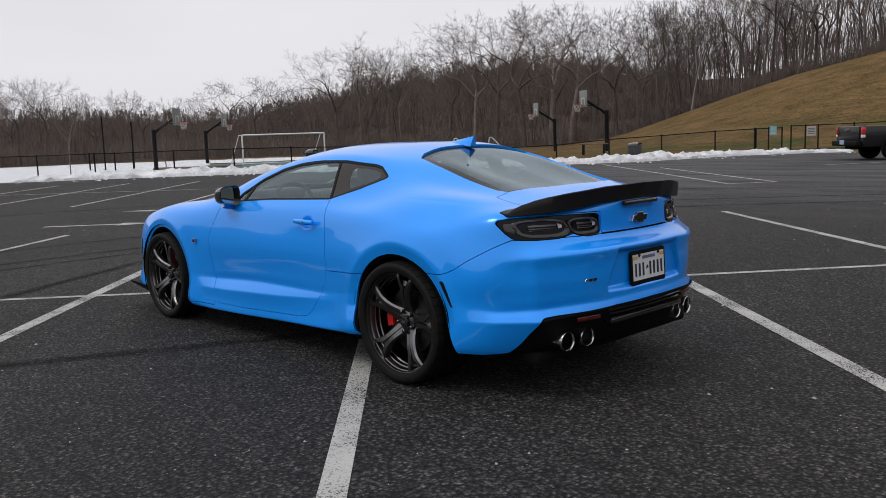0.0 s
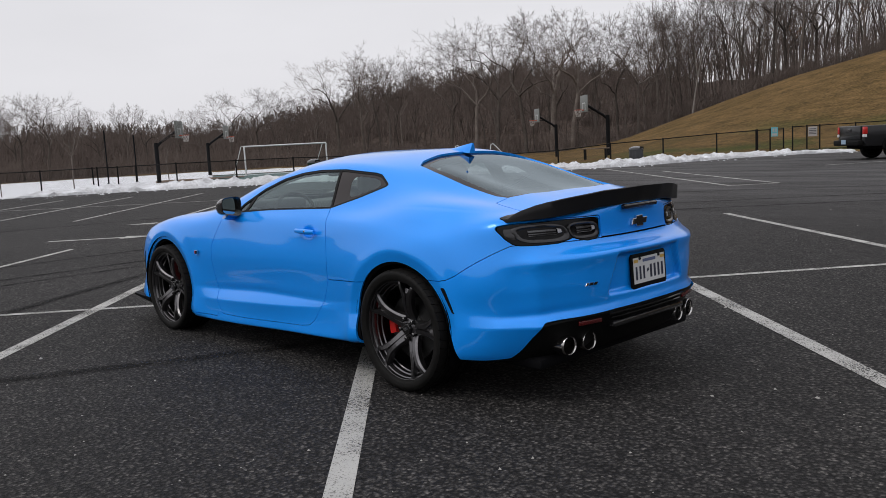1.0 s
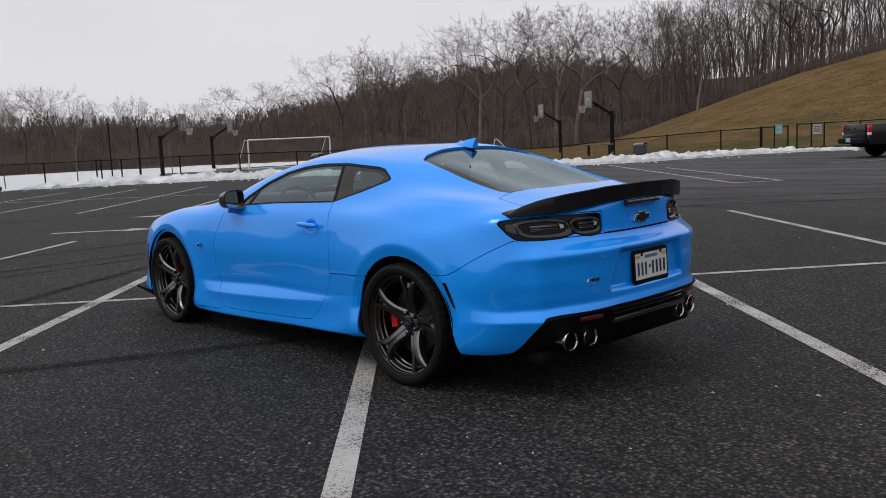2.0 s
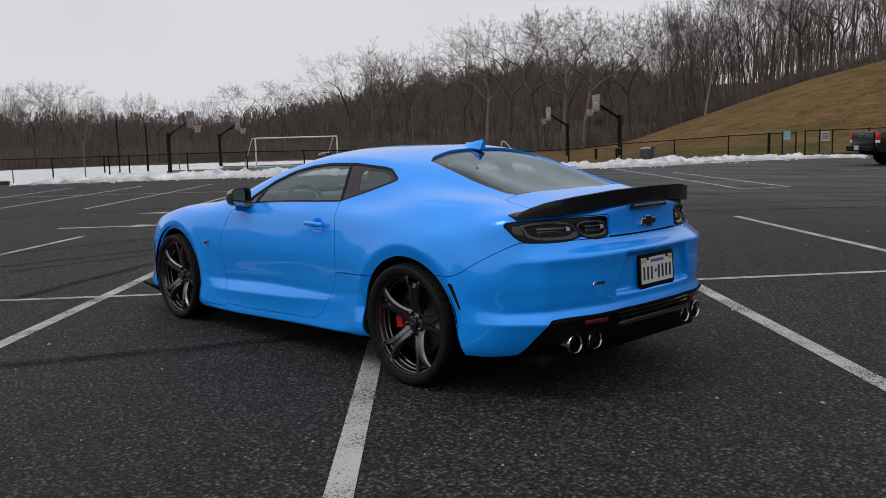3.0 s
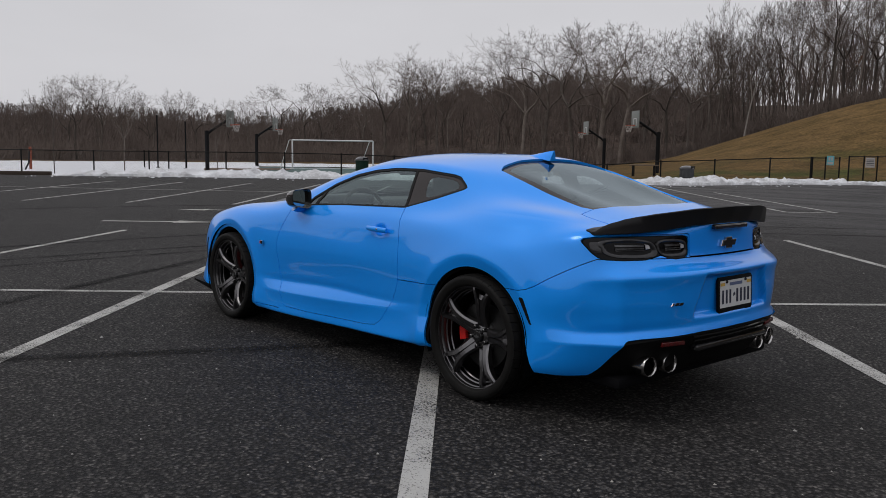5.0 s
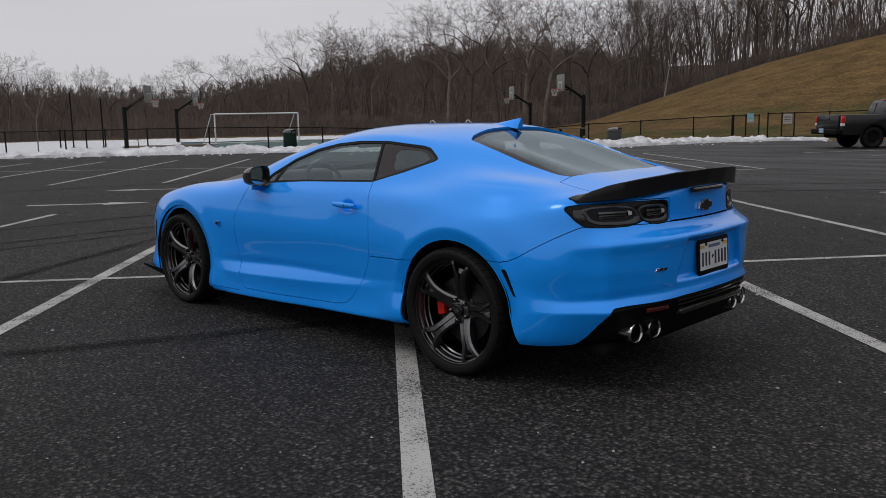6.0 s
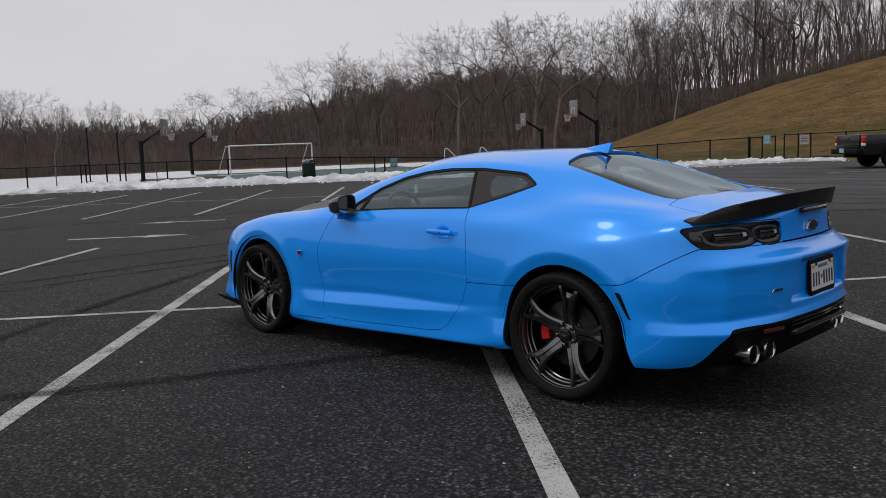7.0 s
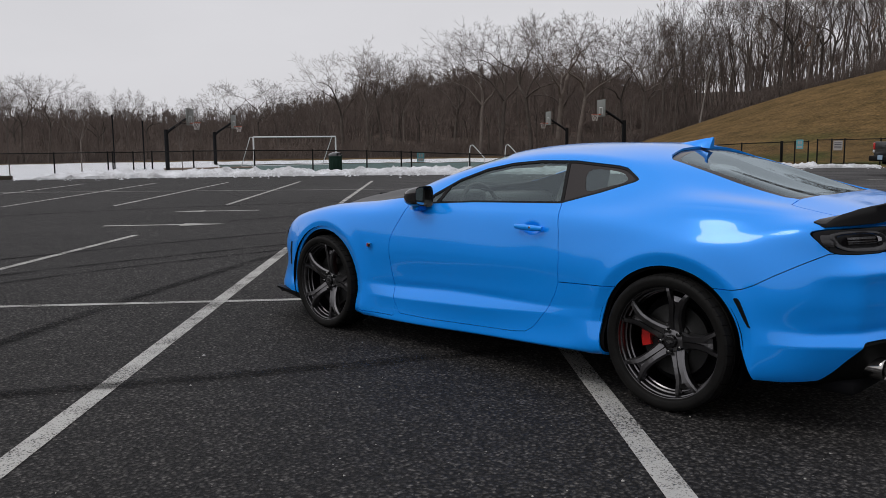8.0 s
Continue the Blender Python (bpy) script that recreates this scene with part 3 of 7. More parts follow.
car = thing("sports_coupe", "bright blue two-door sports coupe with black hood and spoiler", "car")
for s in "LR":
    panel("door", [arch_out, ins(f_door), inv(f_dlo, 0.0), lambda v: 8.02 - v[:, V]], M_PAINT, car, "closed blue door", sides=s)
    panel("front_fender", [arch_out, inv(f_door), inv(f_sill), inv(f_front), inv(f_dlo, 0), inv(f_hood), lambda v: v[:, X] - .45, lambda v: 8.9 - v[:, V]], M_PAINT, car, sides=s)
    panel("rear_quarter", [arch_out, inv(f_door), inv(f_sill), inv(f_bumper), inv(f_lamp), inv(f_deck), inv(f_dlo, 0), inv(f_rglass), lambda v: -.6 - v[:, X], lambda v: 10.0 - v[:, V] + 9 * (v[:, X] < -1.35)], M_PAINT, car, sides=s)
    panel("roof_rail", [inv(f_dlo, 0), inv(f_wshield), inv(f_hood), lambda v: v[:, V] - 7.98, lambda v: 10.0 - v[:, V], lambda v: v[:, X] + .6, lambda v: .9 - v[:, X], lambda v: np.maximum(v[:, V] - 8.9, .45 - v[:, X])], M_PAINT, car, sides=s, flange=False)
    panel("sill_panel", [arch_out, ins(f_sill), inv(f_door, 0.001), lambda v: v[:, X] + 1.38, lambda v: 1.38 - v[:, X]], M_PAINT, car, sides=s)
    ring = panel("window_trim", [ins(f_dlo, 0.001), lambda v: .012 - f_dlo(v)], M_TRIM, car, "black window surround", inset=.003, edge=.03, sides=s)
    panel("door_glass", [ins(f_dlo, 0.007), lambda v: v[:, X] + .655 - .05 * (v[:, Z] - 1.0) / .23], M_GLASS, car, "tinted door window", inset=.008, sides=s, flange=False)
    OPENQ = [(-.775, 1.062), (-.88, 1.088), (-1.025, 1.130), (-.965, 1.178), (-.74, 1.196)]
    f_q = lambda v: poly_in(v[:, X], v[:, Z], rounded(OPENQ, 2))
    panel("quarter_glass_border", [ins(f_dlo, 0.007), inv(f_q, 0), lambda v: -.662 - v[:, X] + .05 * (v[:, Z] - 1.0) / .23], M_FRIT, car, "dark quarter window border", inset=.007, sides=s, flange=False)
    panel("window_post", [ins(f_dlo, 0.012), lambda v: v[:, X] - .285 + .45 * (v[:, Z] - 1.0), lambda v: .315 - v[:, X] - .45 * (v[:, Z] - 1.0)], M_TRIM, car, inset=.005, sides=s)
    panel("window_divider", [ins(f_dlo, 0.012), lambda v: v[:, X] + .668 - .05 * (v[:, Z] - 1.0) / .23, lambda v: -.648 - v[:, X] + .05 * (v[:, Z] - 1.0) / .23], M_TRIM, car, inset=.004, sides=s)
    panel("quarter_glass", [ins(f_dlo, 0.007), f_q], M_GLASS, car, inset=.008, sides=s, flange=False)
    panel("tail_lamp", [ins(f_lamp, .002)], M_LENS, car, "dark smoked tail lamp", inset=.004, edge=.05, sides=s)
panel("rear_bumper", [arch_out, ins(f_bumper), inv(f_lamp), lambda v: v[:, Z] - seam_diffuser(v[:, Y]) - 1.0 * (v[:, X] > -1.9) * 0], M_PAINT, car, "blue rear bumper", sides="B")
panel("diffuser_panel", [arch_out, ins(f_bumper), lambda v: seam_diffuser(v[:, Y]) - v[:, Z] - .002], M_PLASTIC, car, "black rear diffuser", inset=.012, sides="B")
panel("trunk_lid", [ins(f_deck), inv(f_lamp), inv(f_rglass)], M_PAINT, car, sides="B")
panel("roof_panel", [lambda v: v[:, V] - 10.0, inv(f_wshield), inv(f_rglass), lambda v: v[:, X] + 1.35, inv(f_hood), lambda v: .5 - v[:, X], inv(f_deck)], M_PAINT, car, sides="B")
panel("rear_window_border", [ins(f_rglass), lambda v: .045 - f_rglass(v)], M_FRIT, car, inset=.014, sides="B")
panel("rear_window", [ins(f_rglass, .046)], M_RGLASS, car, "tinted rear window", inset=.0145, sides="B", flange=False)
panel("windshield", [ins(f_wshield)], M_GLASS, car, inset=.004, sides="B", flange=False)
panel("hood", [ins(f_hood), inv(f_front), inv(f_wshield)], M_SATIN, car, "satin black hood", sides="B")
panel("front_bumper", [arch_out, ins(f_front), lambda v: 20 - v[:, V]], M_PAINT, car, sides="B")
panel("inner_shell", [lambda v: arch_out(v) + .02, inv(f_dlo, -.012), inv(f_rglass, .01), inv(f_wshield, -.012), lambda v: v[:, V] - .3], M_SHELL, car, inset=.02, sides="B", flange=False, grid=body_surface(190, 84))


# ---- the lot and the land ----
def asphalt_mat():
    """Worn asphalt: dark binder, uneven patches, fine aggregate and stray pale stones."""
    m = mat("worn_asphalt", (0.02, 0.02, 0.02), rough=0.78, spec=0.20)
    nt = m.node_tree
    b = nt.nodes["Principled BSDF"]
    co = nt.nodes.new("ShaderNodeTexCoord")

    def noise_node(scale, detail, rough=.6):
        n = nt.nodes.new("ShaderNodeTexNoise")
        n.inputs["Scale"].default_value, n.inputs["Detail"].default_value, n.inputs["Roughness"].default_value = scale, detail, rough
        nt.links.new(co.outputs["Object"], n.inputs["Vector"])
        return n

    def ramp(src, stops):
        r = nt.nodes.new("ShaderNodeValToRGB")
        for e, (p, c) in zip(r.color_ramp.elements, stops):
            e.position, e.color = p, (*c, 1)
        nt.links.new(src, r.inputs["Fac"])
        return r

    def mul(a, c):
        x = nt.nodes.new("ShaderNodeMix")
        x.data_type, x.blend_type = "RGBA", "MULTIPLY"
        x.inputs["Factor"].default_value = 1.0
        nt.links.new(a, x.inputs["A"]); nt.links.new(c, x.inputs["B"])
        return x.outputs["Result"]
    big, mid, fine = noise_node(.33, 6), noise_node(5.0, 6), noise_node(60, 3, .7)
    warp = nt.nodes.new("ShaderNodeVectorMath"); warp.operation = "MULTIPLY_ADD"; warp.inputs[1].default_value = (.022, .022, .022)
    nt.links.new(fine.outputs["Color"], warp.inputs[0]); nt.links.new(co.outputs["Object"], warp.inputs[2])

    def stones(scale):
        n = nt.nodes.new("ShaderNodeTexVoronoi"); n.inputs["Scale"].default_value = scale
        nt.links.new(warp.outputs[0], n.inputs["Vector"])
        s = nt.nodes.new("ShaderNodeSeparateColor"); nt.links.new(n.outputs["Color"], s.inputs["Color"])
        return n, s
    c1 = ramp(big.outputs["Fac"], [(.30, (.0285, .0277, .0280)), (.72, (.0450, .0439, .0445))])
    c2 = ramp(mid.outputs["Fac"], [(.30, (.70, .70, .70)), (.75, (1.35, 1.35, 1.34))])
    v1, s1 = stones(46)
    v2, s2 = stones(95)
    tone = nt.nodes.new("ShaderNodeMath"); tone.operation = "POWER"; tone.inputs[1].default_value = 2.0
    nt.links.new(s1.outputs[0], tone.inputs[0])
    c3 = ramp(tone.outputs[0], [(.0, (.66, .66, .67)), (1.0, (1.9, 1.87, 1.82))])
    tone2 = nt.nodes.new("ShaderNodeMath"); tone2.operation = "POWER"; tone2.inputs[1].default_value = 2.0
    nt.links.new(s2.outputs[1], tone2.inputs[0])
    c4 = ramp(tone2.outputs[0], [(.0, (.70, .70, .70)), (1.0, (1.6, 1.58, 1.55))])
    c5 = ramp(v1.outputs["Distance"], [(.25, (1.3, 1.3, 1.3)), (.60, (.22, .22, .23))])
    grit = noise_node(34, 5, .75)
    c6 = ramp(grit.outputs["Fac"], [(.36, (.34, .34, .35)), (.64, (1.85, 1.82, 1.78))])
    stone = nt.nodes.new("ShaderNodeTexVoronoi"); stone.inputs["Scale"].default_value = 62.0
    nt.links.new(co.outputs["Object"], stone.inputs["Vector"])
    sep = nt.nodes.new("ShaderNodeSeparateColor"); nt.links.new(stone.outputs["Color"], sep.inputs["Color"])
    rare = nt.nodes.new("ShaderNodeMath"); rare.operation = "GREATER_THAN"; rare.inputs[1].default_value = .975
    small = nt.nodes.new("ShaderNodeMath"); small.operation = "LESS_THAN"; small.inputs[1].default_value = .32
    both = nt.nodes.new("ShaderNodeMath"); both.operation = "MULTIPLY"
    nt.links.new(sep.outputs[0], rare.inputs[0]); nt.links.new(stone.outputs["Distance"], small.inputs[0])
    nt.links.new(rare.outputs[0], both.inputs[0]); nt.links.new(small.outputs[0], both.inputs[1])
    pale = nt.nodes.new("ShaderNodeMix"); pale.data_type = "RGBA"; pale.inputs["B"].default_value = (.13, .125, .12, 1)
    nt.links.new(both.outputs[0], pale.inputs["Factor"]); nt.links.new(mul(mul(mul(mul(c1.outputs[0], c2.outputs[0]), c3.outputs[0]), c4.outputs[0]), mul(c5.outputs[0], c6.outputs[0])), pale.inputs["A"])
    # dried salt and painted-in grazing sheen, streaked along the driving lane near the snow
    sd = nt.nodes.new("ShaderNodeVectorMath"); sd.operation = "DISTANCE"; sd.inputs[1].default_value = (7.0, -23.0, 0.0)
    sr = nt.nodes.new("ShaderNodeMapRange"); sr.interpolation_type = "SMOOTHSTEP"
    sr.inputs["From Min"].default_value, sr.inputs["From Max"].default_value = 19.0, 7.0
    sm = nt.nodes.new("ShaderNodeMapping"); sm.inputs["Rotation"].default_value = (0, 0, radians(42)); sm.inputs["Scale"].default_value = (.25, 1.6, 1)
    sn = nt.nodes.new("ShaderNodeTexNoise"); sn.inputs["Scale"].default_value = 1.0; sn.inputs["Detail"].default_value = 6
    sq = nt.nodes.new("ShaderNodeMapRange"); sq.inputs["From Min"].default_value, sq.inputs["From Max"].default_value = .30, .70
    sk = nt.nodes.new("ShaderNodeMath"); sk.operation = "MULTIPLY"
    salt_sheen = nt.nodes.new("ShaderNodeMix"); salt_sheen.data_type = "RGBA"; salt_sheen.inputs["B"].default_value = (.085, .083, .086, 1)
    nt.links.new(co.outputs["Object"], sd.inputs[0]); nt.links.new(sd.outputs["Value"], sr.inputs["Value"])
    nt.links.new(co.outputs["Object"], sm.inputs["Vector"]); nt.links.new(sm.outputs["Vector"], sn.inputs["Vector"]); nt.links.new(sn.outputs["Fac"], sq.inputs["Value"])
    nt.links.new(sr.outputs["Result"], sk.inputs[0]); nt.links.new(sq.outputs["Result"], sk.inputs[1])
    nt.links.new(sk.outputs[0], salt_sheen.inputs["Factor"]); nt.links.new(pale.outputs["Result"], salt_sheen.inputs["A"])
    nt.links.new(salt_sheen.outputs["Result"], b.inputs["Base Color"])
    bp = nt.nodes.new("ShaderNodeBump"); bp.inputs["Strength"].default_value = 1.0; bp.inputs["Distance"].default_value = 0.010
    bp.invert = True
    nt.links.new(v1.outputs["Distance"], bp.inputs["Height"])
    lump = nt.nodes.new("ShaderNodeBump"); lump.inputs["Strength"].default_value = 0.8; lump.inputs["Distance"].default_value = 0.016
    nt.links.new(grit.outputs["Fac"], lump.inputs["Height"]); nt.links.new(bp.outputs["Normal"], lump.inputs["Normal"])
    nt.links.new(lump.outputs["Normal"], b.inputs["Normal"])
    return m


def paint_line_mat():
    m = mat("worn_white_line_paint", (0.52, 0.52, 0.50), rough=0.7)
    nt = m.node_tree
    b = nt.nodes["Principled BSDF"]
    out = nt.nodes["Material Output"]
    co = nt.nodes.new("ShaderNodeTexCoord")
    fine = nt.nodes.new("ShaderNodeTexNoise"); fine.inputs["Scale"].default_value = 110; fine.inputs["Detail"].default_value = 5
    wide = nt.nodes.new("ShaderNodeTexNoise"); wide.inputs["Scale"].default_value = 3.0; wide.inputs["Detail"].default_value = 4
    ad = nt.nodes.new("ShaderNodeMath"); ad.operation = "MULTIPLY_ADD"; ad.inputs[1].default_value = 0.45
    ra = nt.nodes.new("ShaderNodeMapRange")
    ra.inputs["From Min"].default_value, ra.inputs["From Max"].default_value = 0.72, 0.90
    ra.inputs["To Min"].default_value, ra.inputs["To Max"].default_value = 1.0, 0.15
    tr = nt.nodes.new("ShaderNodeBsdfTransparent")
    mx = nt.nodes.new("ShaderNodeMixShader")
    dirt = nt.nodes.new("ShaderNodeMix"); dirt.data_type = "RGBA"
    dirt.inputs["A"].default_value, dirt.inputs["B"].default_value = (0.47, 0.468, 0.45, 1), (0.24, 0.236, 0.226, 1)
    for n in (fine, wide):
        nt.links.new(co.outputs["Object"], n.inputs["Vector"])
    nt.links.new(wide.outputs["Fac"], ad.inputs[0]); nt.links.new(fine.outputs["Fac"], ad.inputs[2])
    nt.links.new(ad.outputs[0], ra.inputs["Value"])
    nt.links.new(wide.outputs["Fac"], dirt.inputs["Factor"])
    nt.links.new(dirt.outputs["Result"], b.inputs["Base Color"])
    nt.links.new(ra.outputs["Result"], mx.inputs["Fac"])
    nt.links.new(tr.outputs["BSDF"], mx.inputs[1]); nt.links.new(b.outputs["BSDF"], mx.inputs[2])
    nt.links.new(mx.outputs["Shader"], out.inputs["Surface"])
    return m


M_ASPHALT = asphalt_mat()
M_LINE = paint_line_mat()
M_GRASS = mat("dry_winter_grass", (0.182, 0.112, 0.046), rough=0.95, spec=0.08, vary=0.4, scale=0.5, second=(0.052, 0.036, 0.011), bump=1.0, bump_scale=9)
M_SNOW = mat("old_snow", (0.74, 0.76, 0.80), rough=0.6, vary=0.25, scale=2.0, second=(0.50, 0.51, 0.54), bump=0.5, bump_scale=12)
M_COURT = mat("teal_court_paint", (0.060, 0.115, 0.110), rough=0.8, vary=0.25, scale=1.5)

EYE0 = (-4.95, 3.90)
# the lot's far edge, where the snow is banked
EDGE = [(44.0, 9.0), (38.0, 0.5), (32.4, -6.8), (28.4, -12.0), (24.4, -16.6), (20.0, -20.4), (16.2, -23.4), (14.6, -25.4), (13.9, -28.2), (13.2, -31.4), (11.6, -33.4), (9.6, -35.0), (3.0, -38.6), (-12.0, -44.0), (-30.0, -46.0)]


def beyond_edge(x, y):
    """Metres past the lot's far edge (negative: on the lot)."""
    poly = EDGE + [(-60.0, -40.0), (-60.0, 60.0), (40.0, 60.0), (60.0, 30.0)]
    return -poly_in(np.asarray(x, float), np.asarray(y, float), poly)


def land(x, y):
    """Height of the ground."""
    x, y = np.asarray(x, float), np.asarray(y, float)
    dx, dy = x - EYE0[0], y - EYE0[1]
    d = np.hypot(dx, dy)
    az = np.degrees(np.arctan2(dy, dx))
    out = np.maximum(beyond_edge(x, y), 0)
    crest = np.interp(az, [-180, -150, -120, -95, -77, -70.8, -66, -62.4, -58.5, -55.5, -52], [4, 9, 12, 12, 9.3, 7.5, 5.8, 4.1, 2.1, .6, 0])
    grass = crest * smooth01((d - 41) / 50)
    far = np.interp(az, [-180, -100, -72, -62, -58.4, -57.3, -54.5, -49.8, -45, -40.6, -36, -31.7, -28.4, -22, -15.8, -5, 20, 60, 120, 180], [26, 18, 9, 9.5, 11.8, 12.8, 17.0, 19.4, 18.0, 14.9, 10.6, 7.0, 5.6, 6.8, 7.4, 7, 15, 20, 21, 20])
    hill = far * smooth01((d - 105) / 150) * (1 + .035 * np.sin(az * 1.9) + .025 * np.sin(az * 4.7 + d * .05))
    dip = -0.35 * smooth01(out / 6) * smooth01((az + 58) / 10)
    return np.where(out > 0, grass + hill + dip, hill * 0)


def land_mesh():
    """One sheet from under the camera to the horizon, finer near by."""
    rad = np.concatenate([np.linspace(0, 20, 8)[1:], np.linspace(22, 110, 60), np.geomspace(115, 2500, 34)])
    ang = np.linspace(-math.pi, math.pi, 361)[:-1]
    r, a = np.meshgrid(rad, ang, indexing="ij")
    x, y = EYE0[0] + r * np.cos(a), EYE0[1] + r * np.sin(a)
    z = land(x, y) - 0.03 * (beyond_edge(x, y) <= 0.0)
    verts = [(EYE0[0], EYE0[1], -0.03)] + list(zip(x.ravel(), y.ravel(), z.ravel()))
    n = len(ang)
    faces = [(0, 1 + k, 1 + (k + 1) % n) for k in range(n)]
    for i in range(len(rad) - 1):
        for k in range(n):
            p, q = 1 + i * n + k, 1 + i * n + (k + 1) % n
            faces.append((p, p + n, q + n, q))
    return verts, faces


def ground_mat():
    """Dry grass near the lot, leaf litter under the woods further out."""
    m = M_GRASS.copy()
    m.name = "dry_grass_and_leaf_litter"
    nt = m.node_tree
    b = nt.nodes["Principled BSDF"]
    old = b.inputs["Base Color"].links[0].from_socket
    co = nt.nodes.new("ShaderNodeTexCoord")
    off = nt.nodes.new("ShaderNodeVectorMath"); off.operation = "DISTANCE"; off.inputs[1].default_value = (EYE0[0], EYE0[1], 0)
    n = nt.nodes.new("ShaderNodeTexNoise"); n.inputs["Scale"].default_value = 0.12
    ad = nt.nodes.new("ShaderNodeMath"); ad.operation = "MULTIPLY_ADD"; ad.inputs[1].default_value = 14.0
    ra = nt.nodes.new("ShaderNodeMapRange"); ra.inputs["From Min"].default_value = 94.0; ra.inputs["From Max"].default_value = 99.0
    n2 = nt.nodes.new("ShaderNodeTexNoise"); n2.inputs["Scale"].default_value = 0.9; n2.inputs["Detail"].default_value = 8
    lit = nt.nodes.new("ShaderNodeMix"); lit.data_type = "RGBA"
    lit.inputs["A"].default_value, lit.inputs["B"].default_value = (0.016, 0.012, 0.010, 1), (0.082, 0.058, 0.047, 1)
    mx = nt.nodes.new("ShaderNodeMix"); mx.data_type = "RGBA"
    nt.links.new(co.outputs["Object"], off.inputs[0]); nt.links.new(co.outputs["Object"], n.inputs["Vector"]); nt.links.new(co.outputs["Object"], n2.inputs["Vector"])
    nt.links.new(n.outputs["Fac"], ad.inputs[0]); nt.links.new(off.outputs["Value"], ad.inputs[2])
    nt.links.new(ad.outputs[0], ra.inputs["Value"])
    n2.inputs["Roughness"].default_value = .75
    n2r = nt.nodes.new("ShaderNodeMapRange"); n2r.inputs["From Min"].default_value = .38; n2r.inputs["From Max"].default_value = .64
    nt.links.new(n2.outputs["Fac"], n2r.inputs["Value"]); nt.links.new(n2r.outputs["Result"], lit.inputs["Factor"])
    nt.links.new(ra.outputs["Result"], mx.inputs["Factor"])
    gm = nt.nodes.new("ShaderNodeMapRange"); gm.inputs["From Min"].default_value = 62.0; gm.inputs["From Max"].default_value = 50.0
    gn = nt.nodes.new("ShaderNodeTexNoise"); gn.inputs["Scale"].default_value = 0.22; gn.inputs["Detail"].default_value = 6
    gr = nt.nodes.new("ShaderNodeMapRange"); gr.inputs["From Min"].default_value = 0.46; gr.inputs["From Max"].default_value = 0.62
    gx = nt.nodes.new("ShaderNodeMath"); gx.operation = "MULTIPLY"
    nt.links.new(off.outputs["Value"], gm.inputs["Value"]); nt.links.new(co.outputs["Object"], gn.inputs["Vector"]); nt.links.new(gn.outputs["Fac"], gr.inputs["Value"])
    nt.links.new(gm.outputs["Result"], gx.inputs[0]); nt.links.new(gr.outputs["Result"], gx.inputs[1])
    gc = nt.nodes.new("ShaderNodeMix"); gc.data_type = "RGBA"; gc.inputs["B"].default_value = (0.055, 0.060, 0.016, 1)
    nt.links.new(gx.outputs[0], gc.inputs["Factor"]); nt.links.new(old, gc.inputs["A"])
    old = gc.outputs["Result"]
    for sc, lo, hi, dark, pale in ((1.1, .40, .62, .80, 1.12), (5.5, .38, .64, .66, 1.28)):
        tn = nt.nodes.new("ShaderNodeTexNoise"); tn.inputs["Scale"].default_value = sc; tn.inputs["Detail"].default_value = 6; tn.inputs["Roughness"].default_value = .7
        tr = nt.nodes.new("ShaderNodeMapRange"); tr.inputs["From Min"].default_value = lo; tr.inputs["From Max"].default_value = hi
        tr.inputs["To Min"].default_value = dark; tr.inputs["To Max"].default_value = pale
        tm = nt.nodes.new("ShaderNodeMix"); tm.data_type, tm.blend_type = "RGBA", "MULTIPLY"; tm.inputs["Factor"].default_value = 1.0
        nt.links.new(co.outputs["Object"], tn.inputs["Vector"]); nt.links.new(tn.outputs["Fac"], tr.inputs["Value"])
        nt.links.new(old, tm.inputs["A"]); nt.links.new(tr.outputs["Result"], tm.inputs["B"])
        old = tm.outputs["Result"]
    nt.links.new(old, mx.inputs["A"]); nt.links.new(lit.outputs["Result"], mx.inputs["B"])
    nt.links.new(mx.outputs["Result"], b.inputs["Base Color"])
    return m


gv, gf = land_mesh()
ground = tagged(raw("ground", gv, gf, ground_mat(), angle=0), "dry brown winter grass and wooded hills round the lot", "ground", kind="structure")

lot_poly = EDGE + [(-60.0, -40.0), (-60.0, 60.0), (40.0, 60.0), (60.0, 30.0)]
bm = bmesh.new()
lot_face = bm.faces.new([bm.verts.new((px, py, 0)) for px, py in lot_poly])
bmesh.ops.triangulate(bm, faces=[lot_face])
lot = tagged(part("parking_lot", bm, M_ASPHALT, None, smooth=False), "dark worn asphalt parking lot with painted stalls", "parking lot", kind="structure")


def ground_strip(name, a, b, width, material, label, category, z=0.004, group="", bend=0.0, n=1):
    """A flat painted or rubbed strip on the asphalt from a to b."""
    a, b = Vector((*a, 0)), Vector((*b, 0))
    d = (b - a).normalized()
    side = Vector((-d.y, d.x, 0))
    vs, fs = [], []
    for i in range(n + 1):
        t = i / n
        c = a.lerp(b, t) + side * bend * 4 * t * (1 - t)
        vs += [c + side * width / 2 + Vector((0, 0, z)), c - side * width / 2 + Vector((0, 0, z))]
    for i in range(n):
        fs.append((2 * i, 2 * i + 1, 2 * i + 3, 2 * i + 2))
    ob = raw(name, vs, fs, material, smooth=False)
    uv = ob.data.uv_layers.new(name="UVMap")
    for lp in ob.data.loops:
        uv.data[lp.index].uv = (lp.vertex_index % 2, lp.vertex_index // 2)
    return tagged(ob, label, category, group, "structure")


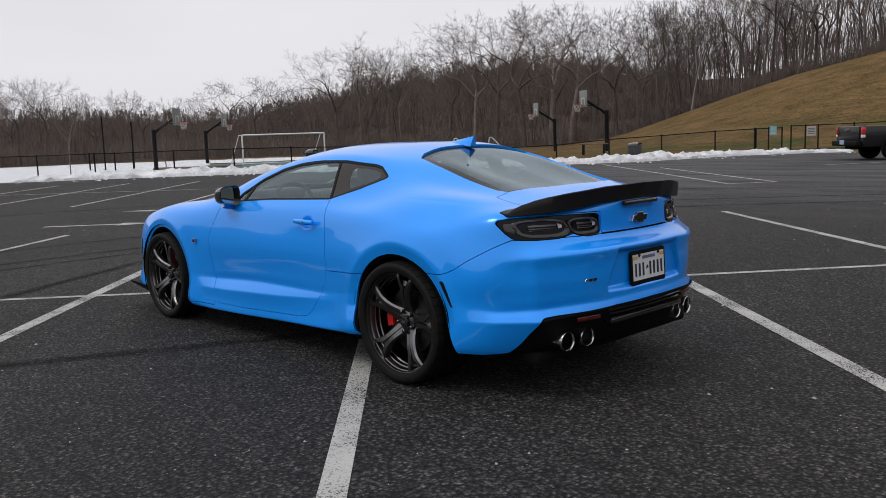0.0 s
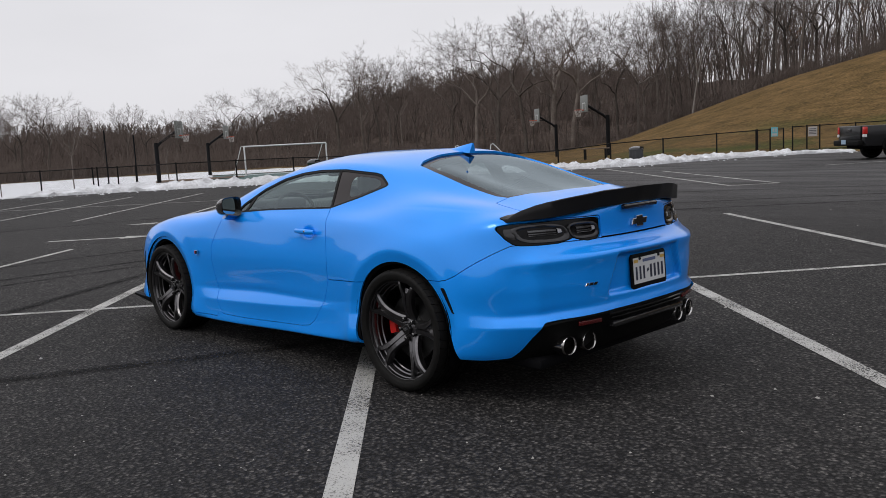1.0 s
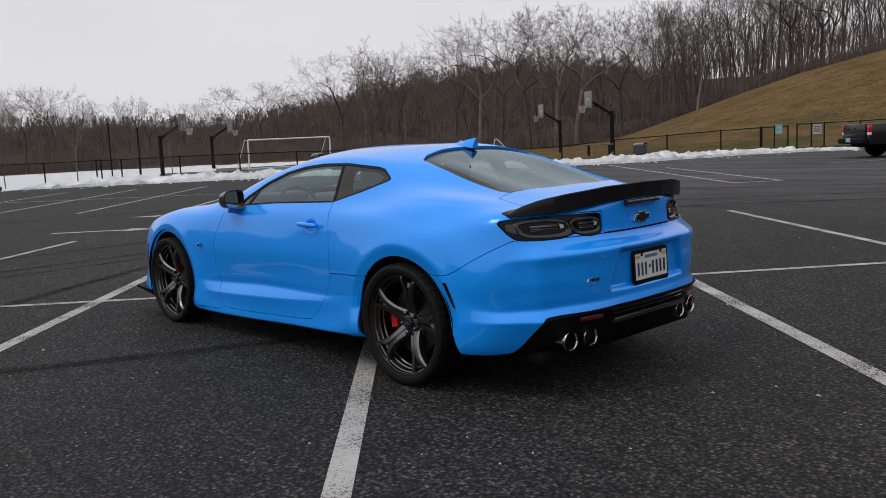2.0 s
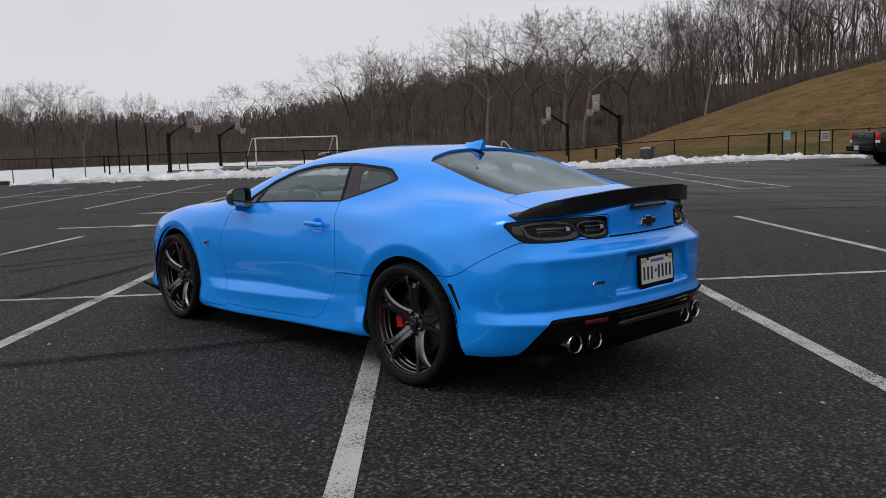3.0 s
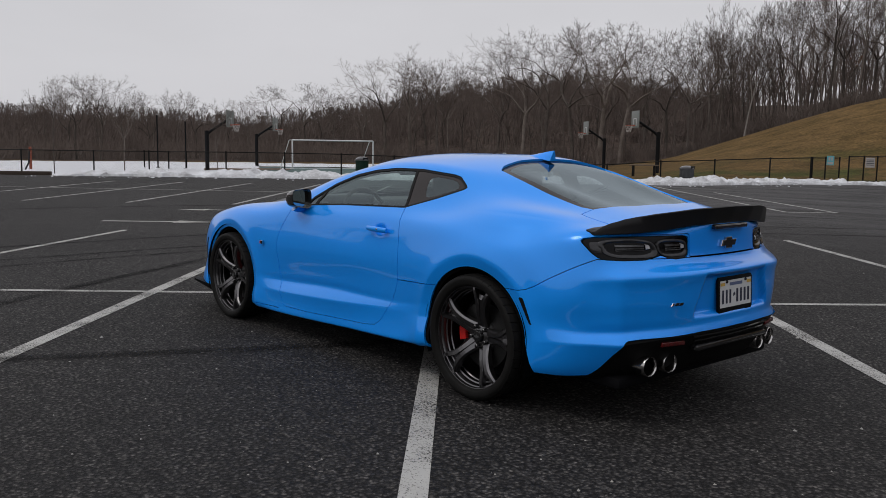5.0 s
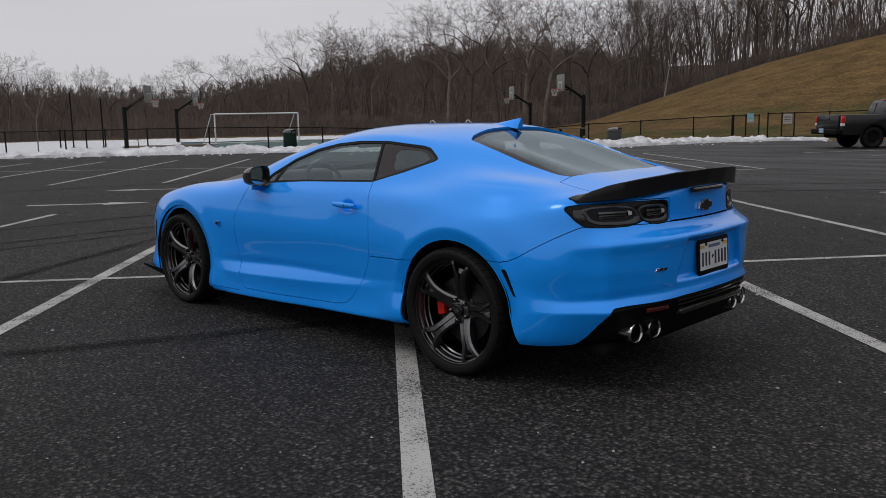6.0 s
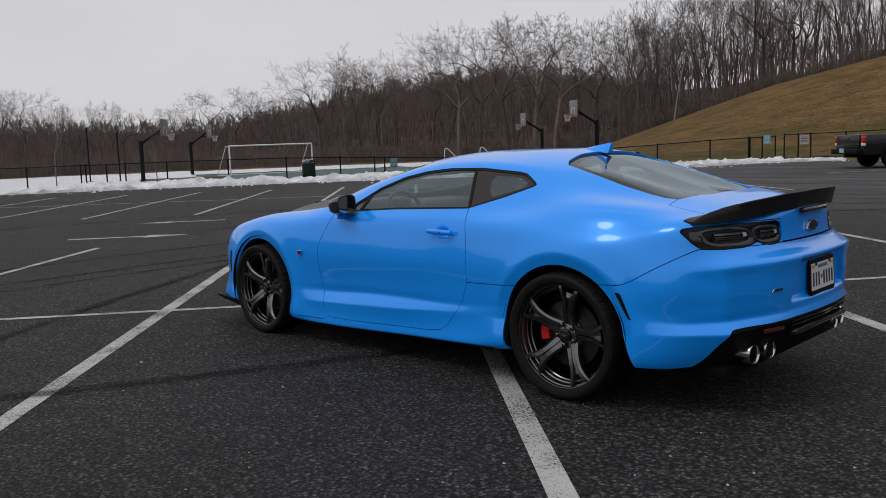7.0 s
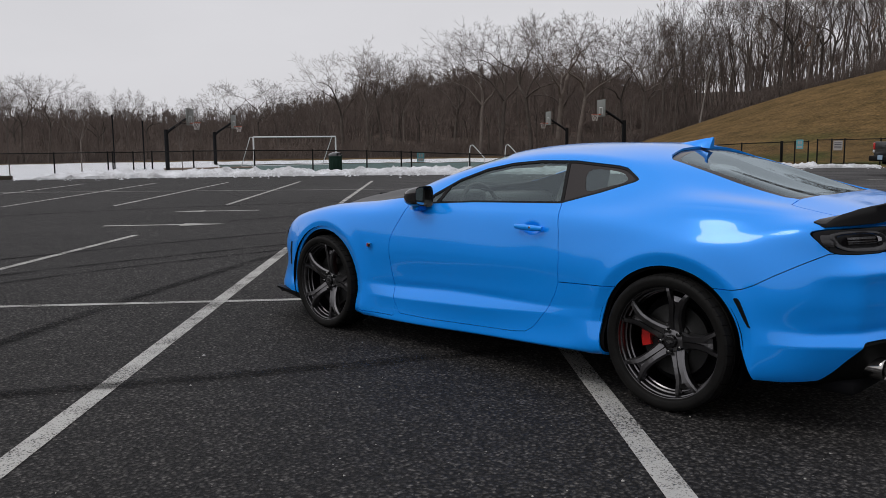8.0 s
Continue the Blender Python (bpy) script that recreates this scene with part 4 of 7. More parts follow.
for a, b, w in [
    ((-3.9, 3.49), (2.2, -2.0), .12), ((-1.2, 4.82), (5.62, -1.62), .12), ((-5.4, 1.06), (1.2, -4.74), .12),
    ((-7.6, -.75), (1.74, -8.65), .105), ((1.6, 7.2), (8.64, -.95), .10)]:
    ground_strip("parking_line", a, b, w, M_LINE, "worn white painted stall line on the asphalt", "road marking", group="stall lines")
ground_strip("parking_line", (.62, -1.22), (-4.6, -7.80), .085, M_LINE, "long thin white line across the stalls", "road marking", z=.0045, group="stall lines")
ground_strip("parking_line", (7.4, 6.34), (.9, -1.46), .085, M_LINE, "long thin white line across the stalls", "road marking", z=.0045, group="stall lines")
for k in range(-2, 4):
    s = 2.49 * k
    a = Vector((13.11, -5.07)) + Vector((0.70, 0.714)) * s
    b = Vector((20.86, -12.40)) + Vector((0.70, 0.714)) * s
    ground_strip("parking_line", a, b, .10, M_LINE, "worn white stall line on the far side of the lot", "road marking", group="far stall lines")
ground_strip("parking_line", (26.5, .2), (12.4, -13.4), .08, M_LINE, "thin white line across the far stalls", "road marking", z=.0045)
for a, b in [((14.4, -23.1), (4.8, -14.6)), ((4.8, -14.6), (4.05, -15.5)), ((4.05, -15.5), (10.7, -21.2)), ((.09, -10.92), (-3.0, -15.6)), ((.09, -10.92), (-4.4, -7.6))]:
    ground_strip("parking_line", a, b, .10, M_LINE, "white stall line beside the snowy edge", "road marking", z=.005)


for a, b in [((6.2, -23.44), (3.9, -27.25)), ((3.9, -22.54), (1.4, -26.24))]:
    ground_strip("parking_line", a, b, .10, M_LINE, "worn white stall line beside the parked truck", "road marking", z=.005)


# ---- wheels ----
def tyre_bm(radius, half, blocks=44):
    """A low-profile tyre: two grooves round it and fine slanted cuts across the shoulders."""
    k = radius - .278
    side = [(.274, .112), (.278, .124), (.278 + .12 * k, half * .945), (.278 + .14 * k, half * .955), (.278 + .30 * k, half * .975), (.278 + .52 * k, half), (.278 + .70 * k, half * .99), (.278 + .72 * k, half * .983), (.278 + .86 * k, half * .95), (radius - .006, half * .87), (radius - .0022, half * .80)]
    tread = []
    for g in (.60, .24):
        tread += [(radius - .0015, half * (g + .055)), (radius - .008, half * (g + .05)), (radius - .008, half * (g - .05)), (radius - .001, half * (g - .055))]
    prof = side + tread + [(r, -a) for r, a in reversed(side + tread)]
    step = 2 * math.pi / blocks
    angles = [i * step + f for i in range(blocks) for f in (0, .0035, .0075, .011, step * .55)]
    bm = bmesh.new()
    rings = []
    for r, a in prof:
        ring = []
        for n, t in enumerate(angles):
            cut = n % 5 in (1, 2) and abs(a) > half * .30 and r > .278 + .78 * k
            q = r - (.0045 if cut else 0)
            w = t + .10 * (1 - abs(a) / half)
            ring.append(bm.verts.new((q * math.cos(w), a, q * math.sin(w))))
        rings.append(ring)
    n = len(angles)
    for p, q in zip(rings, rings[1:]):
        for i in range(n):
            bm.faces.new((p[i], p[(i + 1) % n], q[(i + 1) % n], q[i]))
    return bm


ARM = [(.275, .0590, .117, .0135), (.256, .0505, .121, .0150), (.236, .0405, .122, .0165), (.213, .0290, .119, .0180), (.190, .0215, .1145, .0185), (.160, .0185, .108, .0185), (.130, .0175, .099, .0190), (.100, .0180, .0865, .0205), (.078, .0195, .076, .0225), (.056, .0215, .066, .0245)]


def spoke_bm(turn, side):
    """One arm of a split spoke: it leaves the hub beside its twin and forks away from it at the rim. Along: reach, offset from the spoke's axis, height of the ridge, half width."""
    bm = bmesh.new()
    a = radians(turn)
    out, across = Vector((math.cos(a), 0, math.sin(a))), Vector((-math.sin(a), 0, math.cos(a))) * side
    rings = []
    for r, off, y, w in ARM:
        prof = [(-.84, -.034), (-.84, -.004), (-.74, .0), (.42, -.001), (.92, -.012), (1.04, -.040)]
        rings.append([bm.verts.new(out * r + across * (off + q * w) + Vector((0, y + h, 0))) for q, h in prof])
    k = len(rings[0])
    for p, q in zip(rings, rings[1:]):
        for j in range(k):
            bm.faces.new((p[j], p[(j + 1) % k], q[(j + 1) % k], q[j]))
    bm.faces.new(rings[0][::-1])
    bm.faces.new(rings[-1])
    return bm


def web_bm(turn):
    """The sunken web that joins the two arms of a spoke from the hub outwards, up to the fork."""
    bm = bmesh.new()
    a = radians(turn)
    out, across = Vector((math.cos(a), 0, math.sin(a))), Vector((-math.sin(a), 0, math.cos(a)))
    rings = []
    for r, off, y, w in ARM[2:]:
        half = off - .35 * w
        low = .015 + (.012 if r > .23 else 0)
        rings.append([bm.verts.new(out * r + across * q + Vector((0, y + h, 0))) for q, h in ((-half, -low), (0, -low - .003), (half, -low), (half, -.034), (-half, -.034))])
    for p, q in zip(rings, rings[1:]):
        for j in range(5):
            bm.faces.new((p[j], p[(j + 1) % 5], q[(j + 1) % 5], q[j]))
    bm.faces.new(rings[0][::-1])
    bm.faces.new(rings[-1])
    return bm


def arc_block(r0, r1, a0, a1, y0, y1, n=12, bevel=.006):
    bm = bmesh.new()
    rings = []
    for i in range(n + 1):
        a = radians(a0 + (a1 - a0) * i / n)
        c, s = math.cos(a), math.sin(a)
        rings.append([bm.verts.new((r * c, y, r * s)) for r, y in ((r0, y0), (r1 - bevel, y0), (r1, y0 + bevel), (r1, y1 - bevel), (r1 - bevel, y1), (r0, y1))])
    for p, q in zip(rings, rings[1:]):
        for k in range(6):
            bm.faces.new((p[k], p[(k + 1) % 6], q[(k + 1) % 6], q[k]))
    bm.faces.new(rings[0][::-1])
    bm.faces.new(rings[-1])
    return bm


def make_wheel(parent, m, radius, half, turn, caliper_at, reach=15):
    grow_r = 1.045
    rim = [(r * grow_r, a) for r, a in [(.262, .114), (.2645, .127), (.268, .128), (.2705, .124), (.2705, .116), (.266, .112), (.257, .108), (.253, .098), (.2525, .082), (.246, .078), (.2455, .055), (.240, .050), (.238, .0), (.240, -.09), (.262, -.11), (.268, -.124)]]
    wheel = part("wheel", lathe_bm(rim, n=96), M_RIM, parent, "dark satin alloy wheel with five split spokes")
    wheel.matrix_basis = m
    part("tyre", tyre_bm(radius, half), M_TYRE, wheel, "low-profile black tyre")
    for k in range(5):
        for side in (1, -1):
            part("spoke", spoke_bm(turn + 72 * k, side), M_RIM, wheel, smooth=False)
        part("spoke_web", web_bm(turn + 72 * k), M_RIM, wheel, smooth=False)
        b = radians(turn + 36 + 72 * k)
        nut = lathe_bm([(0, .090), (.007, .090), (.0115, .086), (.0125, .060)], n=12)
        bmesh.ops.translate(nut, verts=nut.verts[:], vec=(.0575 * math.cos(b), 0, .0575 * math.sin(b)))
        part("lug_nut", nut, M_GLOSSB, wheel, "black lug nut")
    part("hub", lathe_bm([(.0, .070), (.040, .070), (.046, .066), (.066, .063), (.074, .055), (.076, .04), (.06, .02)], n=48), M_RIM, wheel)
    part("centre_cap", lathe_bm([(0, .0925), (.022, .092), (.030, .090), (.0335, .085), (.034, .065)], n=40), M_GLOSSB, wheel, "gloss black centre cap")
    bow = [(-.017, .004), (-.006, .004), (-.005, .009), (.008, .009), (.007, .004), (.018, .004), (.016, -.004), (.005, -.004), (.004, -.009), (-.009, -.009), (-.008, -.004), (-.019, -.004)]
    part("cap_emblem", prism_bm(bow, .003, 0, Matrix.Translation((0, .0945, 0)) @ Matrix.Rotation(radians(-90), 4, "X")), M_CHROME, wheel, "small chrome emblem", smooth=False)
    disc = lathe_bm([(.06, .055), (.092, .045), (.098, .035), (.108, .032), (.182, .032), (.184, .030), (.184, .002), (.182, 0), (.108, 0)], n=72)
    part("brake_disc", disc, M_DISC, wheel, "grey steel brake disc")
    part("caliper", arc_block(.135, .190, caliper_at - reach, caliper_at + reach, -.03, .052), M_RED, wheel, "red brake caliper")
    part("dust_shield", lathe_bm([(.05, -.02), (.225, -.02), (.232, -.03)], n=48), M_SHELL, wheel)
    return wheel


mirror_y = Matrix.Rotation(math.pi, 4, "Z")
make_wheel(car, pose(-1.406, .790, .3455), .3455, .152, 29.0, -2.0)
make_wheel(car, pose(1.406, .798, .3395), .3395, .142, 33.0, 177.0, 8)
make_wheel(car, pose(-1.406, -.790, .3455) @ mirror_y, .3455, .152, 50.0, 180.0)
make_wheel(car, pose(1.406, -.798, .3395) @ mirror_y, .3395, .142, 12.0, 0.0)

# wheel housings and floor
for s in (1, -1):
    for cx in (-1.406, 1.406):
        bm = bmesh.new()
        rows = []
        for i in range(25):
            a = math.pi * (-0.12 + 1.24 * i / 24)
            rows.append([bm.verts.new((cx + .402 * math.cos(a), s * yy, .345 + .402 * math.sin(a))) for yy in (.50, .915)])
        for p, q in zip(rows, rows[1:]):
            bm.faces.new((p[0], p[1], q[1], q[0]))
        bm.faces.new([r[0] for r in rows])
        part("wheel_housing", bm, M_SHELL, car, "black wheel arch liner")
part("underbody", box_bm((3.9, 1.0, .16), (0, 0, .24), .03), M_SHELL, car, "black underbody")
part("underbody_tray", box_bm((1.95, 1.62, .08), (0, 0, .225), .02), M_SHELL, car)
# unseen tray, added to deepen the shade on the ground below the tail
part("rear_shade_tray", box_bm((.46, 1.40, .06), (-2.00, 0, .225), .02), M_SHELL, car)
part("rear_valance", box_bm((.30, 1.20, .10), (-2.06, 0, .30), .03), M_SHELL, car)


# ---- the car's fittings ----
# black lip spoiler round the edge of the trunk lid
def spoiler_bm():
    bm = bmesh.new()
    rings = []
    for i in range(61):
        y = -.757 + 1.514 * i / 60
        a = abs(y)
        xa = float(np.interp(a, [0, .2, .4, .58, .68, .75, .79], [-2.362, -2.352, -2.312, -2.245, -2.178, -2.108, -2.06]))
        za = float(np.interp(a, [0, .3, .5, .62, .70, .76, .79], [1.000, .992, .972, .962, .957, .952, .953]))
        h = float(np.interp(a, [0, .40, .52, .60, .66, .71, .74, .757], [.090, .091, .089, .083, .072, .054, .036, .018]))
        lean = .030 * h / .085 * float(np.interp(a, [0, .3, .757], [1, .85, -.25]))
        deep = float(np.interp(a, [0, .6, .70, .757], [.15, .15, .11, .06]))
        pts = [(xa + .010, za), (xa, za + .004), (xa - lean * .5, za + h * .5), (xa - lean, za + h - .004), (xa - lean + .004, za + h), (xa + .02, za + h * .86 + .002), (xa + deep * .55, za + h * .48 + .008), (xa + deep, za + .022 + h * .12), (xa + deep, za + .005)]
        rings.append([bm.verts.new((px, y, pz)) for px, pz in pts])
    k = len(rings[0])
    for p, q in zip(rings, rings[1:]):
        for j in range(k):
            bm.faces.new((p[j], p[(j + 1) % k], q[(j + 1) % k], q[j]))
    bm.faces.new(rings[0][::-1])
    bm.faces.new(rings[-1])
    return bm


part("spoiler", spoiler_bm(), M_SATIN, car, "satin black lip spoiler")
brake = part("high_brake_lamp", box_bm((.03, .305, .026), (-2.366, 0, .984), .008, 3), M_GLOSSB, car, "dark high-level brake lamp")
part("lamp_strip", box_bm((.006, .285, .012), (-2.3815, 0, .984), .002, 1), mat("dull_red_lens", (.012, .003, .003), rough=.2, coat=.5, vary=.3, scale=80), brake)

# shark fin
bm = bmesh.new()
rings = []
for i in range(15):
    t = i / 14
    x = -.876 - .254 * t
    h = .060 * t ** 1.15 + .004
    base_z = float(np.interp(x, [-1.18, -1.08, -.86], [1.284, 1.298, 1.314]))
    w = .036 * math.sin(math.pi * min(.5, .08 + .62 * t)) * (1 - .35 * max(0, t - .6) / .4)
    rings.append([bm.verts.new((x - .012 * q * t, s * w * (1 - q) ** .8 + s * .0035, base_z + h * q)) for s, q in ((1, 0), (1, .35), (1, .7), (1, 1), (-1, 1), (-1, .7), (-1, .35), (-1, 0))])
for p, q in zip(rings, rings[1:]):
    for j in range(8):
        bm.faces.new((p[j], p[(j + 1) % 8], q[(j + 1) % 8], q[j]))
bm.faces.new(rings[0][::-1])
bm.faces.new(rings[-1])
part("antenna_fin", bm, M_PAINT, car, "blue shark fin antenna")


# tail lamp inserts: two rounded rings with a bright bar in each lamp
def lamp_point(y, z, out=.0):
    i = np.argmin((BODY_V[:, X] > -1.9) * 9 + (BODY_V[:, Y] - abs(y)) ** 2 + (BODY_V[:, Z] - z) ** 2 + (BODY_V[:, V] > 7.6) * 9 + (BODY_V[:, V] < 5.6) * 9)
    near = np.argsort((BODY_V[:, X] > -1.9) * 9 + (BODY_V[:, Y] - abs(y)) ** 2 + (BODY_V[:, Z] - z) ** 2 + (BODY_V[:, V] > 7.6) * 9 + (BODY_V[:, V] < 5.6) * 9)[:4]
    w = 1 / ((BODY_V[near, Y] - abs(y)) ** 2 + (BODY_V[near, Z] - z) ** 2 + 1e-7)
    x = float((BODY_V[near, X] * w).sum() / w.sum())
    return Vector((x - out, math.copysign(abs(y), y), z))


for s in (1, -1):
    for cy, cz, hw, hh in ((.622, .889, .128, .046), (.404, .889, .086, .043)):
        bm = bmesh.new()
        loop = []
        for i in range(40):
            a = 2 * math.pi * i / 40
            c, d = math.cos(a), math.sin(a)
            k = (abs(c) ** 3.2 + abs(d) ** 3.2) ** (-1 / 3.2)
            slant = .018 * d * k if cy > .5 else .008 * d * k
            loop.append((cy + hw * c * k + slant, cz + hh * d * k))
        rings = []
        for y, z in loop:
            dy, dz = y - cy, z - cz
            row = []
            for f, out in ((1.0, .0), (.985, .005), (.90, .006), (.84, .002), (.80, -.002)):
                row.append(bm.verts.new(lamp_point(s * (cy + dy * f), cz + dz * (f if f > .95 else f - (1 - f) * .9), out - .003)))
            rings.append(row)
        for p, q in zip(rings, rings[1:] + rings[:1]):
            for j in range(4):
                bm.faces.new((p[j], q[j], q[j + 1], p[j + 1]))
        part("lamp_ring", bm, M_LAMPIN, car, "grey ring inside the smoked tail lamp")
        for dz, hgt in ((.013, .0055), (-.001, .0025), (-.010, .002)):
            bm = bmesh.new()
            rows = []
            for i in range(13):
                y = cy - hw * .52 + hw * 1.04 * i / 12
                rows.append([bm.verts.new(lamp_point(s * y, cz + dz + q * hgt, o)) for q, o in ((-1, -.004), (-.8, .002), (.8, .002), (1, -.004))])
            for p, q in zip(rows, rows[1:]):
                for j in range(3):
                    bm.faces.new((p[j], q[j], q[j + 1], p[j + 1]))
            part("lamp_bar", bm, M_LAMPBAR, car)
        bm = bmesh.new()
        rows = []
        for i in range(7):
            y = cy - hw * .72 + .020 * i / 6
            rows.append([bm.verts.new(lamp_point(s * y, cz + .006 + q * (.010 + .004 * i / 6), o)) for q, o in ((-1, -.003), (-.7, .004), (.7, .004), (1, -.003))])
        for p, q in zip(rows, rows[1:]):
            for j in range(3):
                bm.faces.new((p[j], q[j], q[j + 1], p[j + 1]))
        part("lamp_end", bm, M_LAMPEND, car, "pale end of the light bar")

def rear_x(y, z):
    """Where the rear bumper's skin stands at that height and offset."""
    d = (BODY_V[:, X] > -2.1) * 9 + (BODY_V[:, Y] - abs(y)) ** 2 + (BODY_V[:, Z] - z) ** 2 + (BODY_V[:, V] > 5.2) * 9
    return float(BODY_V[np.argmin(d), X])


# strip added for the lens's reflection at the outer end of each tail lamp
for s in (1, -1):
    bm = bmesh.new()
    rows = []
    for i in range(9):
        t = i / 8
        z = .868 + .052 * t
        yo, yi = .764 + .016 * math.sin(math.pi * (.15 + .6 * t)), .742 - .004 * t
        rows.append([bm.verts.new(lamp_point(s * (yi + (yo - yi) * q), z, o)) for q, o in ((0, -.005), (.15, .001), (.85, .001), (1, -.005))])
    for p, q in zip(rows, rows[1:]):
        for j in range(3):
            bm.faces.new((p[j], q[j], q[j + 1], p[j + 1]))
    part("lens_sheen_strip", bm, M_LAMPIN, car, "grey strip standing for the reflection in the tail lamp's lens")


# emblems as plain shapes
face_back = Matrix(((0, 0, -1, 0), (-1, 0, 0, 0), (0, 1, 0, 0), (0, 0, 0, 1)))      # local x -> -y, local y -> z, front -> -x
bow = [(-.070, -.016), (-.028, -.016), (-.024, -.030), (.034, -.030), (.030, -.016), (.063, -.016), (.074, .016), (.032, .016), (.028, .030), (-.030, .030), (-.026, .016), (-.059, .016)]
bowtie = part("trunk_emblem", prism_bm(bow, .012, .002, Matrix.Translation((-2.366, 0, .897)) @ face_back), M_CHROME, car, "chrome-edged black emblem", smooth=False)
inner = [(x * .86, y * .80) for x, y in bow]
part("emblem_fill", prism_bm(inner, .004, 0, Matrix.Translation((-2.3685, 0, .897)) @ face_back), M_GLOSSB, bowtie, "black emblem centre", smooth=False)
trim_at = Matrix.Translation((rear_x(.462, .622) - .004, .462, .622)) @ Matrix.Rotation(radians(-14), 4, "Z") @ face_back @ Matrix.Diagonal((.80, .62, .7, 1))
badge = part("trim_badge", prism_bm([(-.050, -.011), (-.030, -.011), (-.018, .011), (-.038, .011)], .006, .001, trim_at), M_CHROME, car, "small chrome trim badge", smooth=False)
for k in range(2):
    x0 = -.018 + .034 * k
    part("badge_bar", prism_bm([(x0, -.011), (x0 + .026, -.011), (x0 + .036, .011), (x0 + .010, .011)], .006, .001, trim_at), M_GLOSSB, badge, "dark badge bar", smooth=False)
for s in (1, -1):
    fl = Matrix.Translation((.877, s * .936, .654)) @ (Matrix.Rotation(radians(90), 4, "X") if s < 0 else Matrix.Rotation(math.pi, 4, "Z") @ Matrix.Rotation(radians(90), 4, "X"))
    bd = part("fender_badge", prism_bm([(-.021, -.013), (.017, -.013), (.021, .013), (-.017, .013)], .014, .002, fl), M_CHROME, car, "small chrome fender badge", smooth=False)
    part("badge_panel", prism_bm([(-.001, -.010), (.014, -.010), (.018, .010), (.002, .010)], .003, 0, fl @ Matrix.Translation((0, 0, .002))), M_GLOSSB, bd, smooth=False)
    part("badge_stripe", prism_bm([(-.016, -.010), (-.009, -.010), (-.006, .010), (-.013, .010)], .003, 0, fl @ Matrix.Translation((0, 0, .002))), M_RED, bd, "red stripe", smooth=False)

# number plate: its characters are plain bars
PLATE_AT = Matrix.Translation((-2.417, -.003, .638)) @ Matrix.Rotation(radians(3.0), 4, "Y") @ face_back
W, H = .164, .092
plate_frame = part("number_plate", prism_bm([(-W, -H + .012), (-W + .012, -H), (W - .012, -H), (W, -H + .012), (W, H - .012), (W - .012, H), (-W + .012, H), (-W, H - .012)], .012, .003, PLATE_AT), M_PLASTIC, car, "white number plate in a black frame")
pl = Matrix.Translation((0, 0, .002))
part("plate_sheet", prism_bm([(-.148, -.066), (.148, -.066), (.148, .072), (-.148, .072)], .004, 0, PLATE_AT @ pl), M_PLATE, plate_frame, "white enamel plate", smooth=False)
for x0, wd in ((-.135, .028), (-.100, .028), (-.066, .028), (.000, .030), (.036, .030), (.072, .030), (.108, .030)):
    part("plate_bar", prism_bm([(x0 + .004, -.046), (x0 + wd - .009, -.046), (x0 + wd - .009, .024), (x0 + .004, .024)], .002, 0, PLATE_AT @ Matrix.Translation((0, 0, .0035))), M_PLATEINK, plate_frame, "plain dark bar", smooth=False)
part("plate_mark", prism_bm([(-.026, -.014), (-.006, -.006), (-.012, .008), (-.024, .002)], .002, 0, PLATE_AT @ Matrix.Translation((0, 0, .0035))), M_PLATEINK, plate_frame, smooth=False)
part("plate_band", prism_bm([(-.06, .044), (.06, .044), (.06, .060), (-.06, .060)], .002, 0, PLATE_AT @ Matrix.Translation((0, 0, .0035))), mat("blue_plate_band", (.10, .13, .24), rough=.5), plate_frame, "muted blue band", smooth=False)
for x0 in (-.146, .106):
    part("plate_corner", prism_bm([(x0, .046), (x0 + .04, .046), (x0 + .04, .062), (x0, .062)], .002, 0, PLATE_AT @ Matrix.Translation((0, 0, .0035))), M_PLATEGOLD, plate_frame, "gold corner band", smooth=False)
for x0 in (-.09, .09):
    bt = lathe_bm([(0, .006), (.007, .006), (.009, .003), (.009, 0)], n=12, axis="Z")
    bmesh.ops.transform(bt, matrix=PLATE_AT @ Matrix.Translation((x0, .066, .002)), verts=bt.verts[:])
    part("plate_bolt", bt, M_GLOSSB, plate_frame, "black plate bolt")

# exhaust tips and reflectors
for s in (1, -1):
    for y in (.425, .568):
        tip = lathe_bm([(.036, .10), (.040, .02), (.042, -.055), (.044, -.064), (.0475, -.068), (.050, -.064), (.0505, -.05), (.049, .06), (.036, .06)], n=40, axis="X")
        bmesh.ops.rotate(tip, verts=tip.verts[:], matrix=Matrix.Rotation(radians(-s * 5), 3, "Z"))
        bmesh.ops.translate(tip, verts=tip.verts[:], vec=(-2.250 + .12 * (y - .568), s * y, .316))
        pipe = part("exhaust_tip", tip, M_STEEL, car, "polished steel exhaust tip")
        core = lathe_bm([(0, .06), (.037, .06), (.041, .0), (.041, -.02)], n=32, axis="X")
        bmesh.ops.translate(core, verts=core.verts[:], vec=(-2.250 + .12 * (y - .568), s * y, .316))
        part("pipe_bore", core, M_SOOT, pipe, "sooty dark bore")
    rot = Matrix.Rotation(radians(s * -13), 4, "Z")
    part("rear_reflector", box_bm((.014, .150, .022), (rear_x(.462, .424) + .008, s * .462, .424), .004, 2, rot), M_REFLECT, car, "dark red reflector strip")
part("diffuser_step", box_bm((.06, .66, .030), (-2.395, 0, .392), .010, 2), M_GLOSSB, car, "glossy black step of the diffuser")
